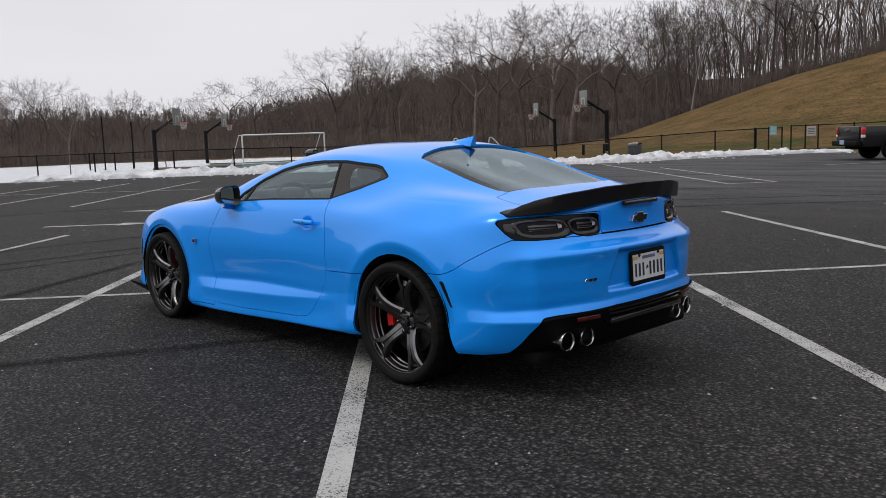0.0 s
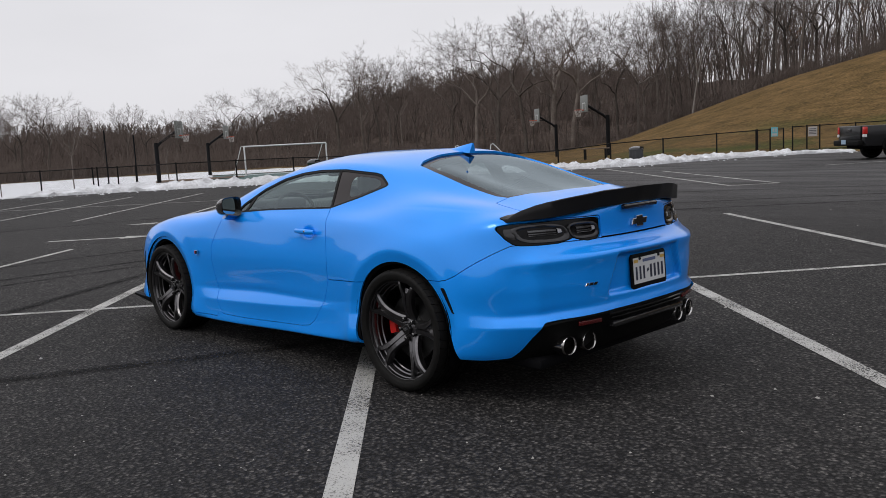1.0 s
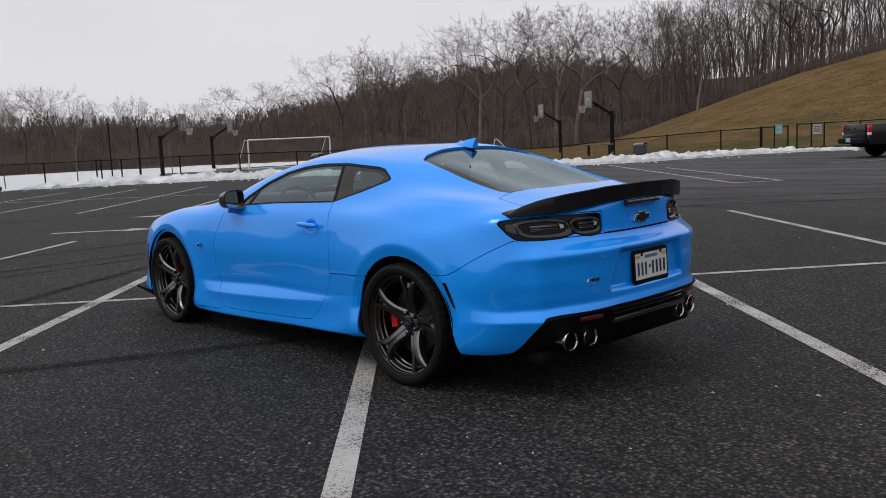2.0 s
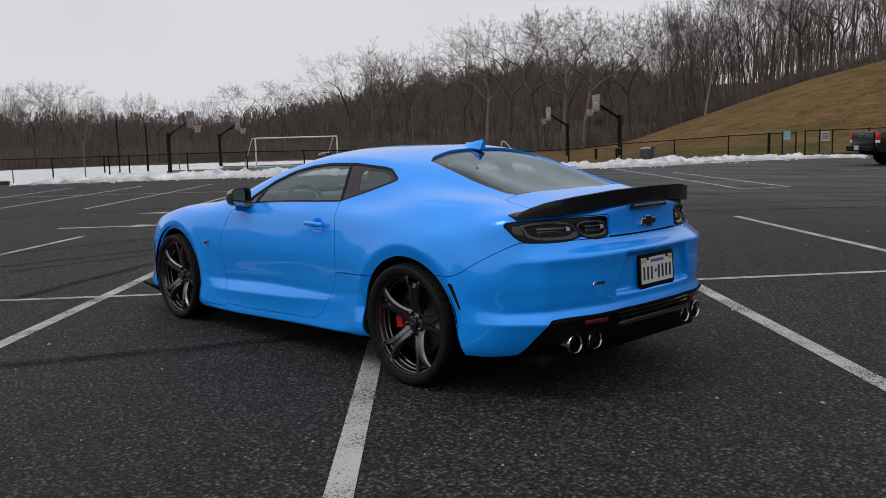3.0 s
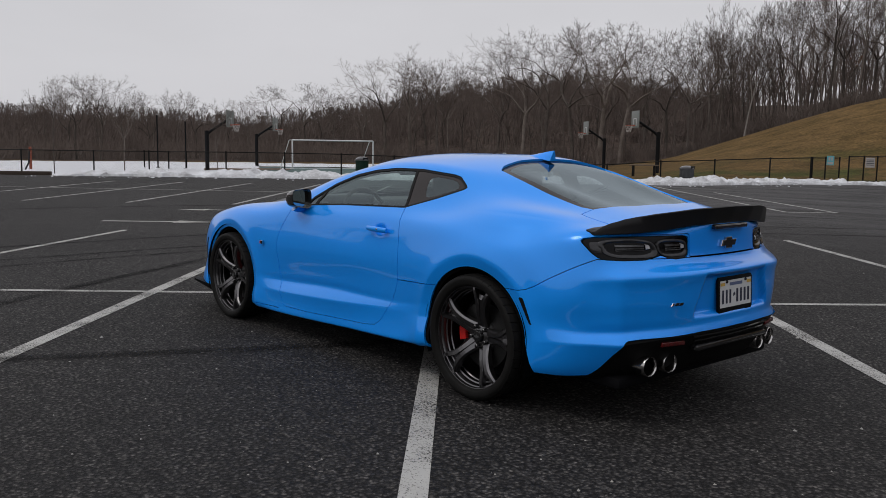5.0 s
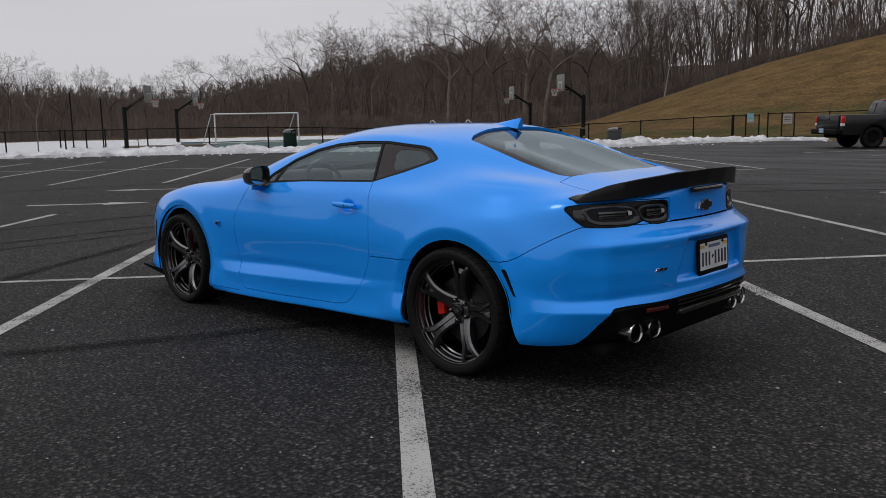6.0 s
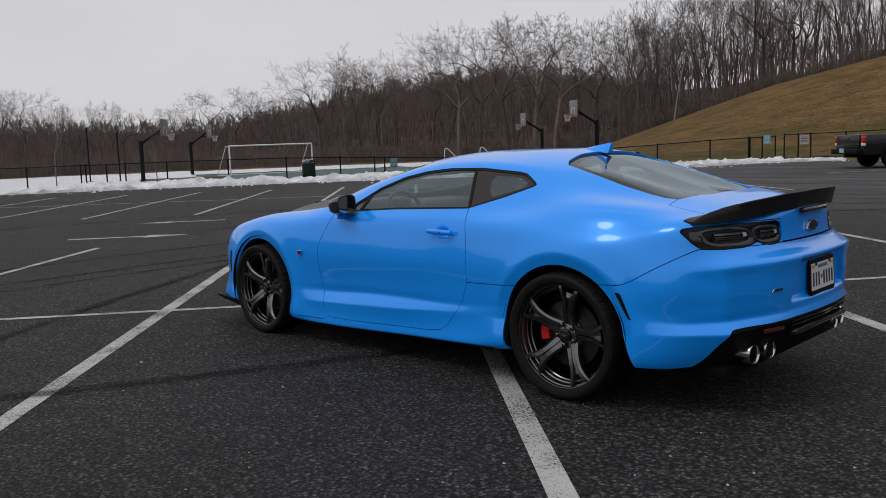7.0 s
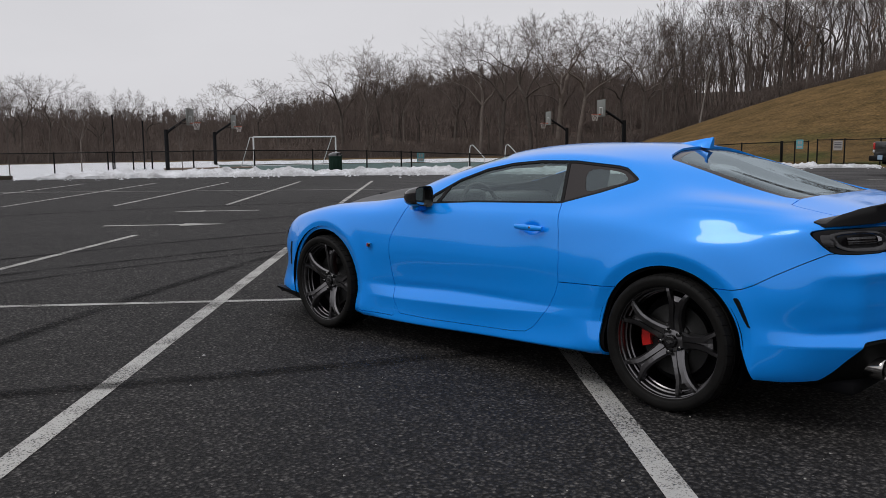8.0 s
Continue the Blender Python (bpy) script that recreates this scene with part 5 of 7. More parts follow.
for z, w in ((.452, .70), (.428, .66)):
    bm = bmesh.new()
    rows = []
    for i in range(25):
        y = -w / 2 + w * i / 24
        x = rear_x(y, z) + .010
        rows.append([bm.verts.new((x - o, y, z + q)) for o, q in ((-.004, -.007), (.006, -.005), (.008, .003), (-.004, .006))])
    for p, q in zip(rows, rows[1:]):
        for j in range(4):
            bm.faces.new((p[j], q[j], q[(j + 1) % 4], p[(j + 1) % 4]))
    bm.faces.new(rows[0][::-1])
    bm.faces.new(rows[-1])
    part("diffuser_rib", bm, M_GLOSSB, car, "glossy black diffuser rib")

# vents, trims on the flanks
SLOT_R = [(-1.752, .618), (-1.780, .618), (-1.803, .570), (-1.832, .500), (-1.842, .484), (-1.828, .486), (-1.806, .520), (-1.775, .580)]
SLOT_F = [(1.862, .60), (1.885, .60), (1.900, .52), (1.895, .42), (1.870, .42), (1.868, .50)]
for s in "LR":
    for poly, nm in ((SLOT_R, "side_vent"), (SLOT_F, "front_vent")):
        panel(nm, [lambda v, q=poly: np.where((v[:, V] < 7) & (v[:, Y] > .5), poly_in(v[:, X], v[:, Z], q), -1)], M_PLASTIC, car, "narrow black slanted vent", inset=-.003, edge=.02, sides=s)

# door handles
for s in (1, -1):
    bm = bmesh.new()
    rings = []
    for i in range(13):
        t = i / 12
        x = -.402 - .198 * t
        y = .879 + .016 * math.sin(math.pi * (.12 + .76 * t)) + .008
        hgt = .0135 + .003 * math.sin(math.pi * t)
        rings.append([bm.verts.new((x, s * (y + .010 * math.cos(a)), .861 - .003 * t + hgt * math.sin(a))) for a in [2 * math.pi * k / 12 for k in range(12)]])
    for p, q in zip(rings, rings[1:]):
        for j in range(12):
            bm.faces.new((p[j], p[(j + 1) % 12], q[(j + 1) % 12], q[j]))
    bm.faces.new(rings[0][::-1])
    bm.faces.new(rings[-1])
    hd = part("door_handle", bm, M_PAINT, car, "blue pull handle")
    part("handle_button", lathe_bm([(0, s * .0025), (.006, s * .0025), (.0075, 0)], n=16), M_CHROME, hd).location = (-.522, s * .911, .862)


# door mirrors: black shell, blue foot, glass
def mirror_shell(s):
    bm = bmesh.new()
    rings = []
    for i in range(13):
        t = i / 12
        x = .335 + .185 * t
        k = math.sqrt(max(0, 1 - t ** 2.4)) if t < 1 else 0
        k = max(k, .12)
        cy, cz = .912 - .012 * t, 1.004 - .020 * t
        ring = []
        for j in range(28):
            a = 2 * math.pi * j / 28
            c, d = math.cos(a), math.sin(a)
            q = (abs(c) ** 4.5 + abs(d) ** 4.5) ** (-1 / 4.5)
            yy, zz = .076 * c * q * k, .064 * d * q * k * (1.0 - .13 * c)
            ring.append(bm.verts.new((x, s * (cy + yy), cz + zz + .10 * yy * .6)))
        rings.append(ring)
    for p, q in zip(rings, rings[1:]):
        for j in range(28):
            bm.faces.new((p[j], p[(j + 1) % 28], q[(j + 1) % 28], q[j]))
    bm.faces.new(rings[-1])
    back = [bm.verts.new((v.co.x + .004, s * .912 + (v.co.y - s * .912) * .90, 1.004 + (v.co.z - 1.004) * .88)) for v in rings[0]]
    deep = [bm.verts.new((v.co.x + .030, v.co.y, v.co.z)) for v in back]
    for p, q in ((back, rings[0]), (deep, back)):
        for j in range(28):
            bm.faces.new((p[j], p[(j + 1) % 28], q[(j + 1) % 28], q[j]))
    glass = [(v.co.x - .006 - .10 * (abs(v.co.y) - .912), v.co.y, v.co.z) for v in deep]
    return bm, glass


for s in (1, -1):
    shell, glass = mirror_shell(s)
    mir = part("door_mirror", shell, M_GLOSSB, car, "gloss black door mirror")
    bm = bmesh.new()
    bm.faces.new([bm.verts.new(g) for g in glass])
    part("mirror_glass", bm, M_MIRROR, mir, "dark mirror glass", smooth=False)
    foot = tube_bm([(.43, s * .905, .945), (.425, s * .88, .928), (.42, s * .845, .915), (.415, s * .81, .915)], .02, n=14, radii=[.050, .045, .034, .03])
    for v in foot.verts:
        v.co.z = .93 + (v.co.z - .93) * .62
    part("mirror_foot", foot, M_PAINT, mir, "blue mirror foot")

# front splitter with upturned ends
bm = bmesh.new()
rings = []
for i in range(41):
    t = -1 + 2 * i / 40
    y = .965 * math.copysign(abs(t) ** .8, t)
    a = abs(y)
    x = float(np.interp(a, [0, .3, .5, .7, .82, .965], [2.385, 2.37, 2.335, 2.235, 2.13, 1.96]))
    up = .075 * float(smooth01((a - .80) / .10))
    rings.append([bm.verts.new(p) for p in ((x, y, .165 + up), (x - .004, y, .178 + up), (x - .22, y * .93, .185 + up * .3), (x - .22, y * .93, .165))])
for p, q in zip(rings, rings[1:]):
    for j in range(4):
        bm.faces.new((p[j], p[(j + 1) % 4], q[(j + 1) % 4], q[j]))
bm.faces.new(rings[0][::-1])
bm.faces.new(rings[-1])
part("front_splitter", bm, M_PLASTIC, car, "black front splitter")

# nose: grille, lower intake and headlamps
def front_patch(name, poly, material, label, inset):
    for s in ("L", "R") if min(p[0] for p in poly) > .05 else ("B",):
        panel(name, [lambda v: np.where((v[:, X] > 1.7) & (v[:, V] < 7.6), poly_in(v[:, Y], v[:, Z], poly), -1)], material, car, label, inset=inset, edge=.03, sides=s)


front_patch("grille", [(-.5, .60), (.50, .60), (.60, .655), (.46, .685), (-.5, .705)], M_PLASTIC, "black upper grille", -.004)
front_patch("lower_intake", [(-.5, .24), (.62, .24), (.56, .46), (.40, .50), (-.5, .50)], M_PLASTIC, "black lower intake", -.004)
front_patch("headlamp", [(.56, .60), (.80, .625), (.79, .70), (.62, .695)], M_LENS, "dark headlamp", -.004)
vent = box_bm((.42, .46, .018), (1.38, 0, .953), .008, 2, Matrix.Rotation(radians(3.5), 4, "Y"))
part("hood_vent", vent, M_PLASTIC, car, "black hood extractor vent")

# cabin
part("dashboard", box_bm((.42, 1.28, .20), (.72, 0, .86), .06, 4), M_CABIN, car, "black dashboard")
part("instrument_hood", box_bm((.22, .38, .09), (.56, .38, .965), .04, 3), M_CABIN, car)
bm = bmesh.new()
ring_pts = []
for i in range(37):
    a = 2 * math.pi * i / 36
    ring_pts.append((.345 + .085 * math.sin(a) * .5, .38 + .18 * math.cos(a), .885 + .17 * math.sin(a)))
sw = part("steering_wheel", tube_bm(ring_pts, .015, n=8, caps=False), M_SEAT, car, "black steering wheel")
part("wheel_hub", box_bm((.05, .15, .10), (.36, .38, .885), .02, 3), M_CABIN, sw)
part("wheel_spoke", box_bm((.02, .34, .035), (.35, .38, .89), .008, 2), M_CABIN, sw)


def seat(s):
    y = s * .37
    base = part("seat", box_bm((.52, .50, .16), (-.10, y, .50), .06, 4), M_SEAT, car, "black bucket seat")
    part("backrest", box_bm((.15, .50, .62), (-.42, y, .82), .065, 4, Matrix.Rotation(radians(-20), 4, "Y"), (1, .72)), M_SEAT, base)
    part("headrest", box_bm((.10, .25, .19), (-.565, y, 1.11), .05, 4, Matrix.Rotation(radians(-14), 4, "Y")), M_SEAT, base)


seat(1)
seat(-1)
part("rear_seat", box_bm((.16, 1.14, .50), (-1.18, 0, .80), .06, 4, Matrix.Rotation(radians(-28), 4, "Y")), M_SEAT, car, "black rear bench")
part("parcel_shelf", box_bm((.62, 1.22, .04), (-1.60, 0, .985), .015, 2), M_CABIN, car)
part("cabin_floor", box_bm((2.3, 1.5, .06), (-.2, 0, .36), .02, 2), M_CABIN, car)
part("centre_console", box_bm((1.0, .20, .26), (.15, 0, .56), .04, 3), M_CABIN, car)
part("inside_mirror", box_bm((.03, .24, .065), (.27, 0, 1.19), .02, 3), M_GLOSSB, car)
for s in (1, -1):
    part("door_card", box_bm((1.15, .05, .42), (0, s * .80, .72), .03, 3), M_CABIN, car)


# ---- round the lot: snow, field, court, fence, hoops, goal, bins ----
M_FENCE = mat("black_fence_coating", (0.009, 0.009, 0.009), rough=0.6, spec=0.15, vary=0.2, scale=20)
M_POLE = mat("black_painted_pole", (0.007, 0.007, 0.008), rough=0.6, spec=0.12, vary=0.2, scale=10)
M_BOARD = mat("grey_backboard", (0.17, 0.18, 0.17), rough=0.5, vary=0.15, scale=6)
M_ORANGE = mat("orange_rim_paint", (0.55, 0.09, 0.04), rough=0.5, vary=0.15, scale=30)
M_NET = mat("white_net_cord", (0.55, 0.52, 0.50), rough=0.9, vary=0.1, scale=30)
M_WHITE = mat("white_metal_paint", (0.66, 0.67, 0.68), rough=0.45, vary=0.12, scale=8)
M_GREENBIN = mat("dark_green_plastic", (0.008, 0.026, 0.018), rough=0.6, spec=0.15, vary=0.2, scale=10)
M_GREYBIN = mat("dark_grey_plastic", (0.045, 0.048, 0.055), rough=0.55, vary=0.2, scale=10)
M_SIGNB = mat("teal_sign_face", (0.10, 0.33, 0.38), rough=0.45, vary=0.1, scale=10)
M_SIGNW = mat("white_sign_face", (0.34, 0.32, 0.31), rough=0.5, vary=0.12, scale=10)
M_INK = mat("dark_sign_ink", (0.06, 0.06, 0.07), rough=0.6)
M_MULCH = mat("tan_mulch", (0.12, 0.075, 0.045), rough=0.95, vary=0.4, scale=3, bump=0.5, bump_scale=20)
M_WOODT = mat("weathered_bench_wood", (0.16, 0.12, 0.09), rough=0.8, vary=0.3, scale=6)


def mesh_mat():
    """Woven wire: a lattice of thin dark wires with open gaps."""
    m = mat("black_chain_link", (0.012, 0.012, 0.012), rough=0.5)
    nt = m.node_tree
    b, out = nt.nodes["Principled BSDF"], nt.nodes["Material Output"]
    co = nt.nodes.new("ShaderNodeTexCoord")
    sep = nt.nodes.new("ShaderNodeSeparateXYZ")
    nt.links.new(co.outputs["UV"], sep.inputs[0])
    ends = []
    for op in ("ADD", "SUBTRACT"):
        s = nt.nodes.new("ShaderNodeMath"); s.operation = op
        nt.links.new(sep.outputs[0], s.inputs[0]); nt.links.new(sep.outputs[1], s.inputs[1])
        k = nt.nodes.new("ShaderNodeMath"); k.operation = "MULTIPLY"; k.inputs[1].default_value = 1 / 0.075
        fr = nt.nodes.new("ShaderNodeMath"); fr.operation = "FRACT"
        lt = nt.nodes.new("ShaderNodeMath"); lt.operation = "LESS_THAN"; lt.inputs[1].default_value = 0.07
        nt.links.new(s.outputs[0], k.inputs[0]); nt.links.new(k.outputs[0], fr.inputs[0]); nt.links.new(fr.outputs[0], lt.inputs[0])
        ends.append(lt)
    mxm = nt.nodes.new("ShaderNodeMath"); mxm.operation = "MAXIMUM"
    nt.links.new(ends[0].outputs[0], mxm.inputs[0]); nt.links.new(ends[1].outputs[0], mxm.inputs[1])
    tr = nt.nodes.new("ShaderNodeBsdfTransparent")
    mx = nt.nodes.new("ShaderNodeMixShader")
    nt.links.new(mxm.outputs[0], mx.inputs["Fac"]); nt.links.new(tr.outputs["BSDF"], mx.inputs[1]); nt.links.new(b.outputs["BSDF"], mx.inputs[2])
    nt.links.new(mx.outputs["Shader"], out.inputs["Surface"])
    return m


M_MESH = mesh_mat()


def along(points, step):
    """Points every step metres along a polyline, with their left-hand normals."""
    pts = np.array(points, float)
    seg = np.linalg.norm(np.diff(pts, axis=0), axis=1)
    cum = np.concatenate([[0], np.cumsum(seg)])
    s = np.arange(0, cum[-1], step)
    p = np.stack([np.interp(s, cum, pts[:, i]) for i in range(2)], axis=1)
    d = np.gradient(p, axis=0)
    for _ in range(20):
        d[1:-1] = (d[:-2] + d[1:-1] * 2 + d[2:]) / 4
    d /= np.linalg.norm(d, axis=1, keepdims=True)
    return s, p, np.stack([-d[:, 1], d[:, 0]], axis=1)


def snow_bank():
    s, p, nrm = along(EDGE[2:12], .11)
    cross = np.linspace(0, 1, 17)
    verts, faces = [], []
    size = smooth01((s + .05) / 2) * np.interp(s + 19.5, [0, 12, 30, 42, 48, 54, 58, 75, 90], [.36, .36, .30, .32, .33, .22, .16, .15, .12])
    wide = np.interp(s + 19.5, [0, 30, 44, 50, 56, 75, 90], [2.4, 2.0, 1.6, 1.4, 1.0, .9, .8])
    for i in range(len(s)):
        lump = .75 + .55 * noise.noise((s[i] * .9, 3.1, 0)) + .35 * noise.noise((s[i] * 2.7, 7.7, 0))
        shift = .35 * noise.noise((s[i] * .7, 11.0, 0))
        for c in cross:
            o = shift * math.sin(math.pi * c) + wide[i] * (c - .25) + .12 * noise.noise((s[i] * 3, 5 * c, 4)) 
            h = size[i] * max(.25, lump) * math.sin(math.pi * c ** .8) ** .8 if 0 < c < 1 else -.5
            x, y = p[i] + nrm[i] * o * 1.0
            f = .12 * noise.noise((x * 2.6, y * 2.6, 0)) + .12 * noise.noise((x * 5, y * 5, 2)) + .07 * noise.noise((x * 14, y * 14, 5))
            verts.append((x, y, h + (f * min(1, 3 * h + .2) if h > 0 else 0)))
    k = len(cross)
    for i in range(len(s) - 1):
        for j in range(k - 1):
            a = i * k + j
            faces.append((a, a + 1, a + k + 1, a + k))
    return verts, faces


def dirty_snow():
    """Old ploughed snow: white above, greyed with grit low down and in patches."""
    m = mat("ploughed_snow", (0.74, 0.76, 0.80), rough=0.65, vary=0.6, scale=1.6, second=(0.30, 0.30, 0.31), bump=1.0, bump_scale=14)
    m.node_tree.nodes["Principled BSDF"].inputs["Subsurface Weight"].default_value = 0.0
    return m


sv, sf = snow_bank()
tagged(raw("snow_bank", sv, sf, dirty_snow(), angle=60), "ploughed lumpy snow bank along the edge of the lot", "snow", kind="stuff")
# loose lumps on the asphalt before the bank
rng = random.Random(4)
bs, bp_, bn = along(EDGE[2:13], 1.0)
lv, lf = [], []
for _ in range(260):
    i = rng.randrange(len(bs))
    off = -abs(rng.gauss(0, .9)) - .2
    cx, cy = bp_[i] - bn[i] * off * -1 + np.array([rng.uniform(-.5, .5), rng.uniform(-.5, .5)])
    r = rng.uniform(.015, .055)
    b0 = len(lv)
    for (a, h) in [(k * math.pi / 3, 0) for k in range(6)]:
        q = r * rng.uniform(.7, 1.3)
        lv.append((cx + q * math.cos(a), cy + q * math.sin(a), 0.002))
    for a in [k * math.pi * 2 / 3 + .4 for k in range(3)]:
        lv.append((cx + .5 * r * math.cos(a), cy + .5 * r * math.sin(a), r * rng.uniform(.5, .9)))
    lf += [(b0 + k, b0 + (k + 1) % 6, b0 + 6 + (k // 2)) for k in range(6)]
    lf += [(b0 + 1, b0 + 2, b0 + 7, b0 + 6), (b0 + 3, b0 + 4, b0 + 8, b0 + 7), (b0 + 5, b0, b0 + 6, b0 + 8), (b0 + 6, b0 + 7, b0 + 8)]
tagged(raw("snow_crumbs", lv, lf, M_SNOW, smooth=False), "small crumbs of snow on the asphalt by the bank", "snow", kind="stuff")


def sheet(name, az0, az1, d0, d1, z, material, label, category, wob=0.0, n=60, rows=14):
    """A thin sheet on the land between two distances, over a range of bearings."""
    verts, faces = [], []
    for i in range(n + 1):
        a = radians(az0 + (az1 - az0) * i / n)
        for j in range(rows + 1):
            t = j / rows
            lo = d0[0] + (d0[1] - d0[0]) * i / n
            hi = d1[0] + (d1[1] - d1[0]) * i / n
            edge = wob * (noise.noise((i * .35, 1.0, z * 50)) * t + noise.noise((i * .35, 8.0, z * 50)) * (1 - t))
            d = lo + (hi - lo) * t + edge
            x, y = EYE0[0] + d * math.cos(a), EYE0[1] + d * math.sin(a)
            verts.append((x, y, float(land(x, y)) + z))
    for i in range(n):
        for j in range(rows):
            a = i * (rows + 1) + j
            faces.append((a, a + rows + 1, a + rows + 2, a + 1))
    return tagged(raw(name, verts, faces, material, angle=0), label, category, kind="structure")


sheet("snow_field", 12, -28.5, (44, 41.0), (86, 82), .05, M_SNOW, "snow-covered playing field beyond the fence", "snow field", wob=2.5)
sheet("snow_strip", -28.3, -48, (68, 66), (80, 80), .05, M_SNOW, "strip of snow beyond the sports court", "snow field", wob=2.0)
sheet("sports_court", -28.0, -48, (43.5, 41.5), (67, 66), .03, M_COURT, "faded teal painted sports court", "court")
sheet("mulch_patch", -25.0, -30.5, (56, 58.5), (61, 62), .07, M_MULCH, "patch of tan mulch beside the court", "mulch", wob=1.0, n=20, rows=5)


# fence: each panel runs between two posts
def fence_run(points, heights, label):
    """A fence through points; heights: its height by x, as pairs."""
    f = thing("fence", label, "fence", kind="structure")
    hs = [float(np.interp(x, [p[0] for p in heights], [p[1] for p in heights])) for x, y in points]
    for (x, y), h in zip(points, hs):
        g = float(land(x, y))
        part("post", tube_bm([(x, y, g - .1), (x, y, g + h + .05)], .034, n=8), M_FENCE, f)
    for (x0, y0), (x1, y1), h0, h1 in zip(points, points[1:], hs, hs[1:]):
        g0, g1 = float(land(x0, y0)), float(land(x1, y1))
        part("top_rail", tube_bm([(x0, y0, g0 + h0), (x1, y1, g1 + h1)], .024, n=6), M_FENCE, f)
        part("bottom_rail", tube_bm([(x0, y0, g0 + .08), (x1, y1, g1 + .08)], .014, n=5), M_FENCE, f)
        bm = bmesh.new()
        vs = [bm.verts.new(p) for p in ((x0, y0, g0 + .05), (x1, y1, g1 + .05), (x1, y1, g1 + h1), (x0, y0, g0 + h0))]
        face = bm.faces.new(vs)
        uv = bm.loops.layers.uv.new("UVMap")
        w = math.hypot(x1 - x0, y1 - y0)
        for lp, c in zip(face.loops, ((0, 0), (w, 0), (w, h1), (0, h0))):
            lp[uv].uv = c
        part("wire_mesh", bm, M_MESH, f, smooth=False)
    return f


fence_run([(43.0, -2.0), (40.3, -4.6), (37.67, -7.0), (35.86, -9.64), (34.20, -11.37), (34.10, -11.55), (33.77, -12.35), (33.06, -12.9), (31.8, -14.26), (30.11, -16.37), (28.6, -18.5), (27.02, -20.4), (25.62, -21.28), (25.31, -21.62), (23.11, -23.17), (21.2, -24.7), (19.2, -26.3), (17.64, -28.1), (16.17, -30.07), (14.65, -32.11), (13.59, -33.78)], [(13.6, 1.12), (14.6, 1.08), (16.1, .97), (19, .90), (21.5, .92), (25, 1.12), (28, 1.27)], "low black chain-link fence with steel posts")
gate = fence_run([(13.55, -33.84), (13.18, -34.32), (12.78, -34.83)], [(0, 1.12)], "black chain-link gate section with a sign")
fence_run([(12.50, -35.15), (12.04, -35.62), (11.61, -36.0), (10.36, -36.9), (8.63, -38.3), (6.5, -39.6), (4.0, -40.8), (1.0, -41.9), (-2.5, -43.2), (-6.0, -44.4)], [(0, 1.18)], "black chain-link fence behind the parked truck")


def facing(x, y, z):
    """At that place, front (local z) turned to the lot, local y up."""
    d = Vector((EYE0[0] - x, EYE0[1] - y, 0)).normalized()
    right = Vector((-d.y, d.x, 0))
    return Matrix(((right.x, 0, d.x, x), (right.y, 0, d.y, y), (0, 1, 0, z), (0, 0, 0, 1)))


def sign(x, y, z, w, h, face, label, bars):
    m = facing(x, y, z)
    sg = part("sign", prism_bm([(-w / 2, -h / 2), (w / 2, -h / 2), (w / 2, h / 2), (-w / 2, h / 2)], .012, .002, m), face, None, smooth=False)
    tagged(sg, label, "sign")
    for bx, by, bw, bh, mt in bars:
        part("sign_bar", prism_bm([(bx, by), (bx + bw, by), (bx + bw, by + bh), (bx, by + bh)], .002, 0, m @ Matrix.Translation((0, 0, .003))), mt, sg, smooth=False)


sign(12.93, -34.24, 1.02, .30, .42, M_SIGNB, "small teal and white sign on the fence gate", [(-.11, -.17, .22, .10, M_SIGNW), (-.08, .0, .07, .15, M_SIGNW), (.03, .0, .06, .15, M_SIGNW)])
sign(11.72, -35.50, .95, .38, .44, M_SIGNW, "weathered white sign with rows of text", [(-.15, .10 - .075 * k, .30, .035, M_INK) for k in range(4)])
sign(25.05, -21.95, .62, .34, .42, M_SIGNB, "teal and white notice on the low fence", [(-.13, -.17, .26, .11, M_SIGNW), (-.08, .01, .07, .14, M_SIGNW), (.03, .01, .06, .14, M_SIGNW)])


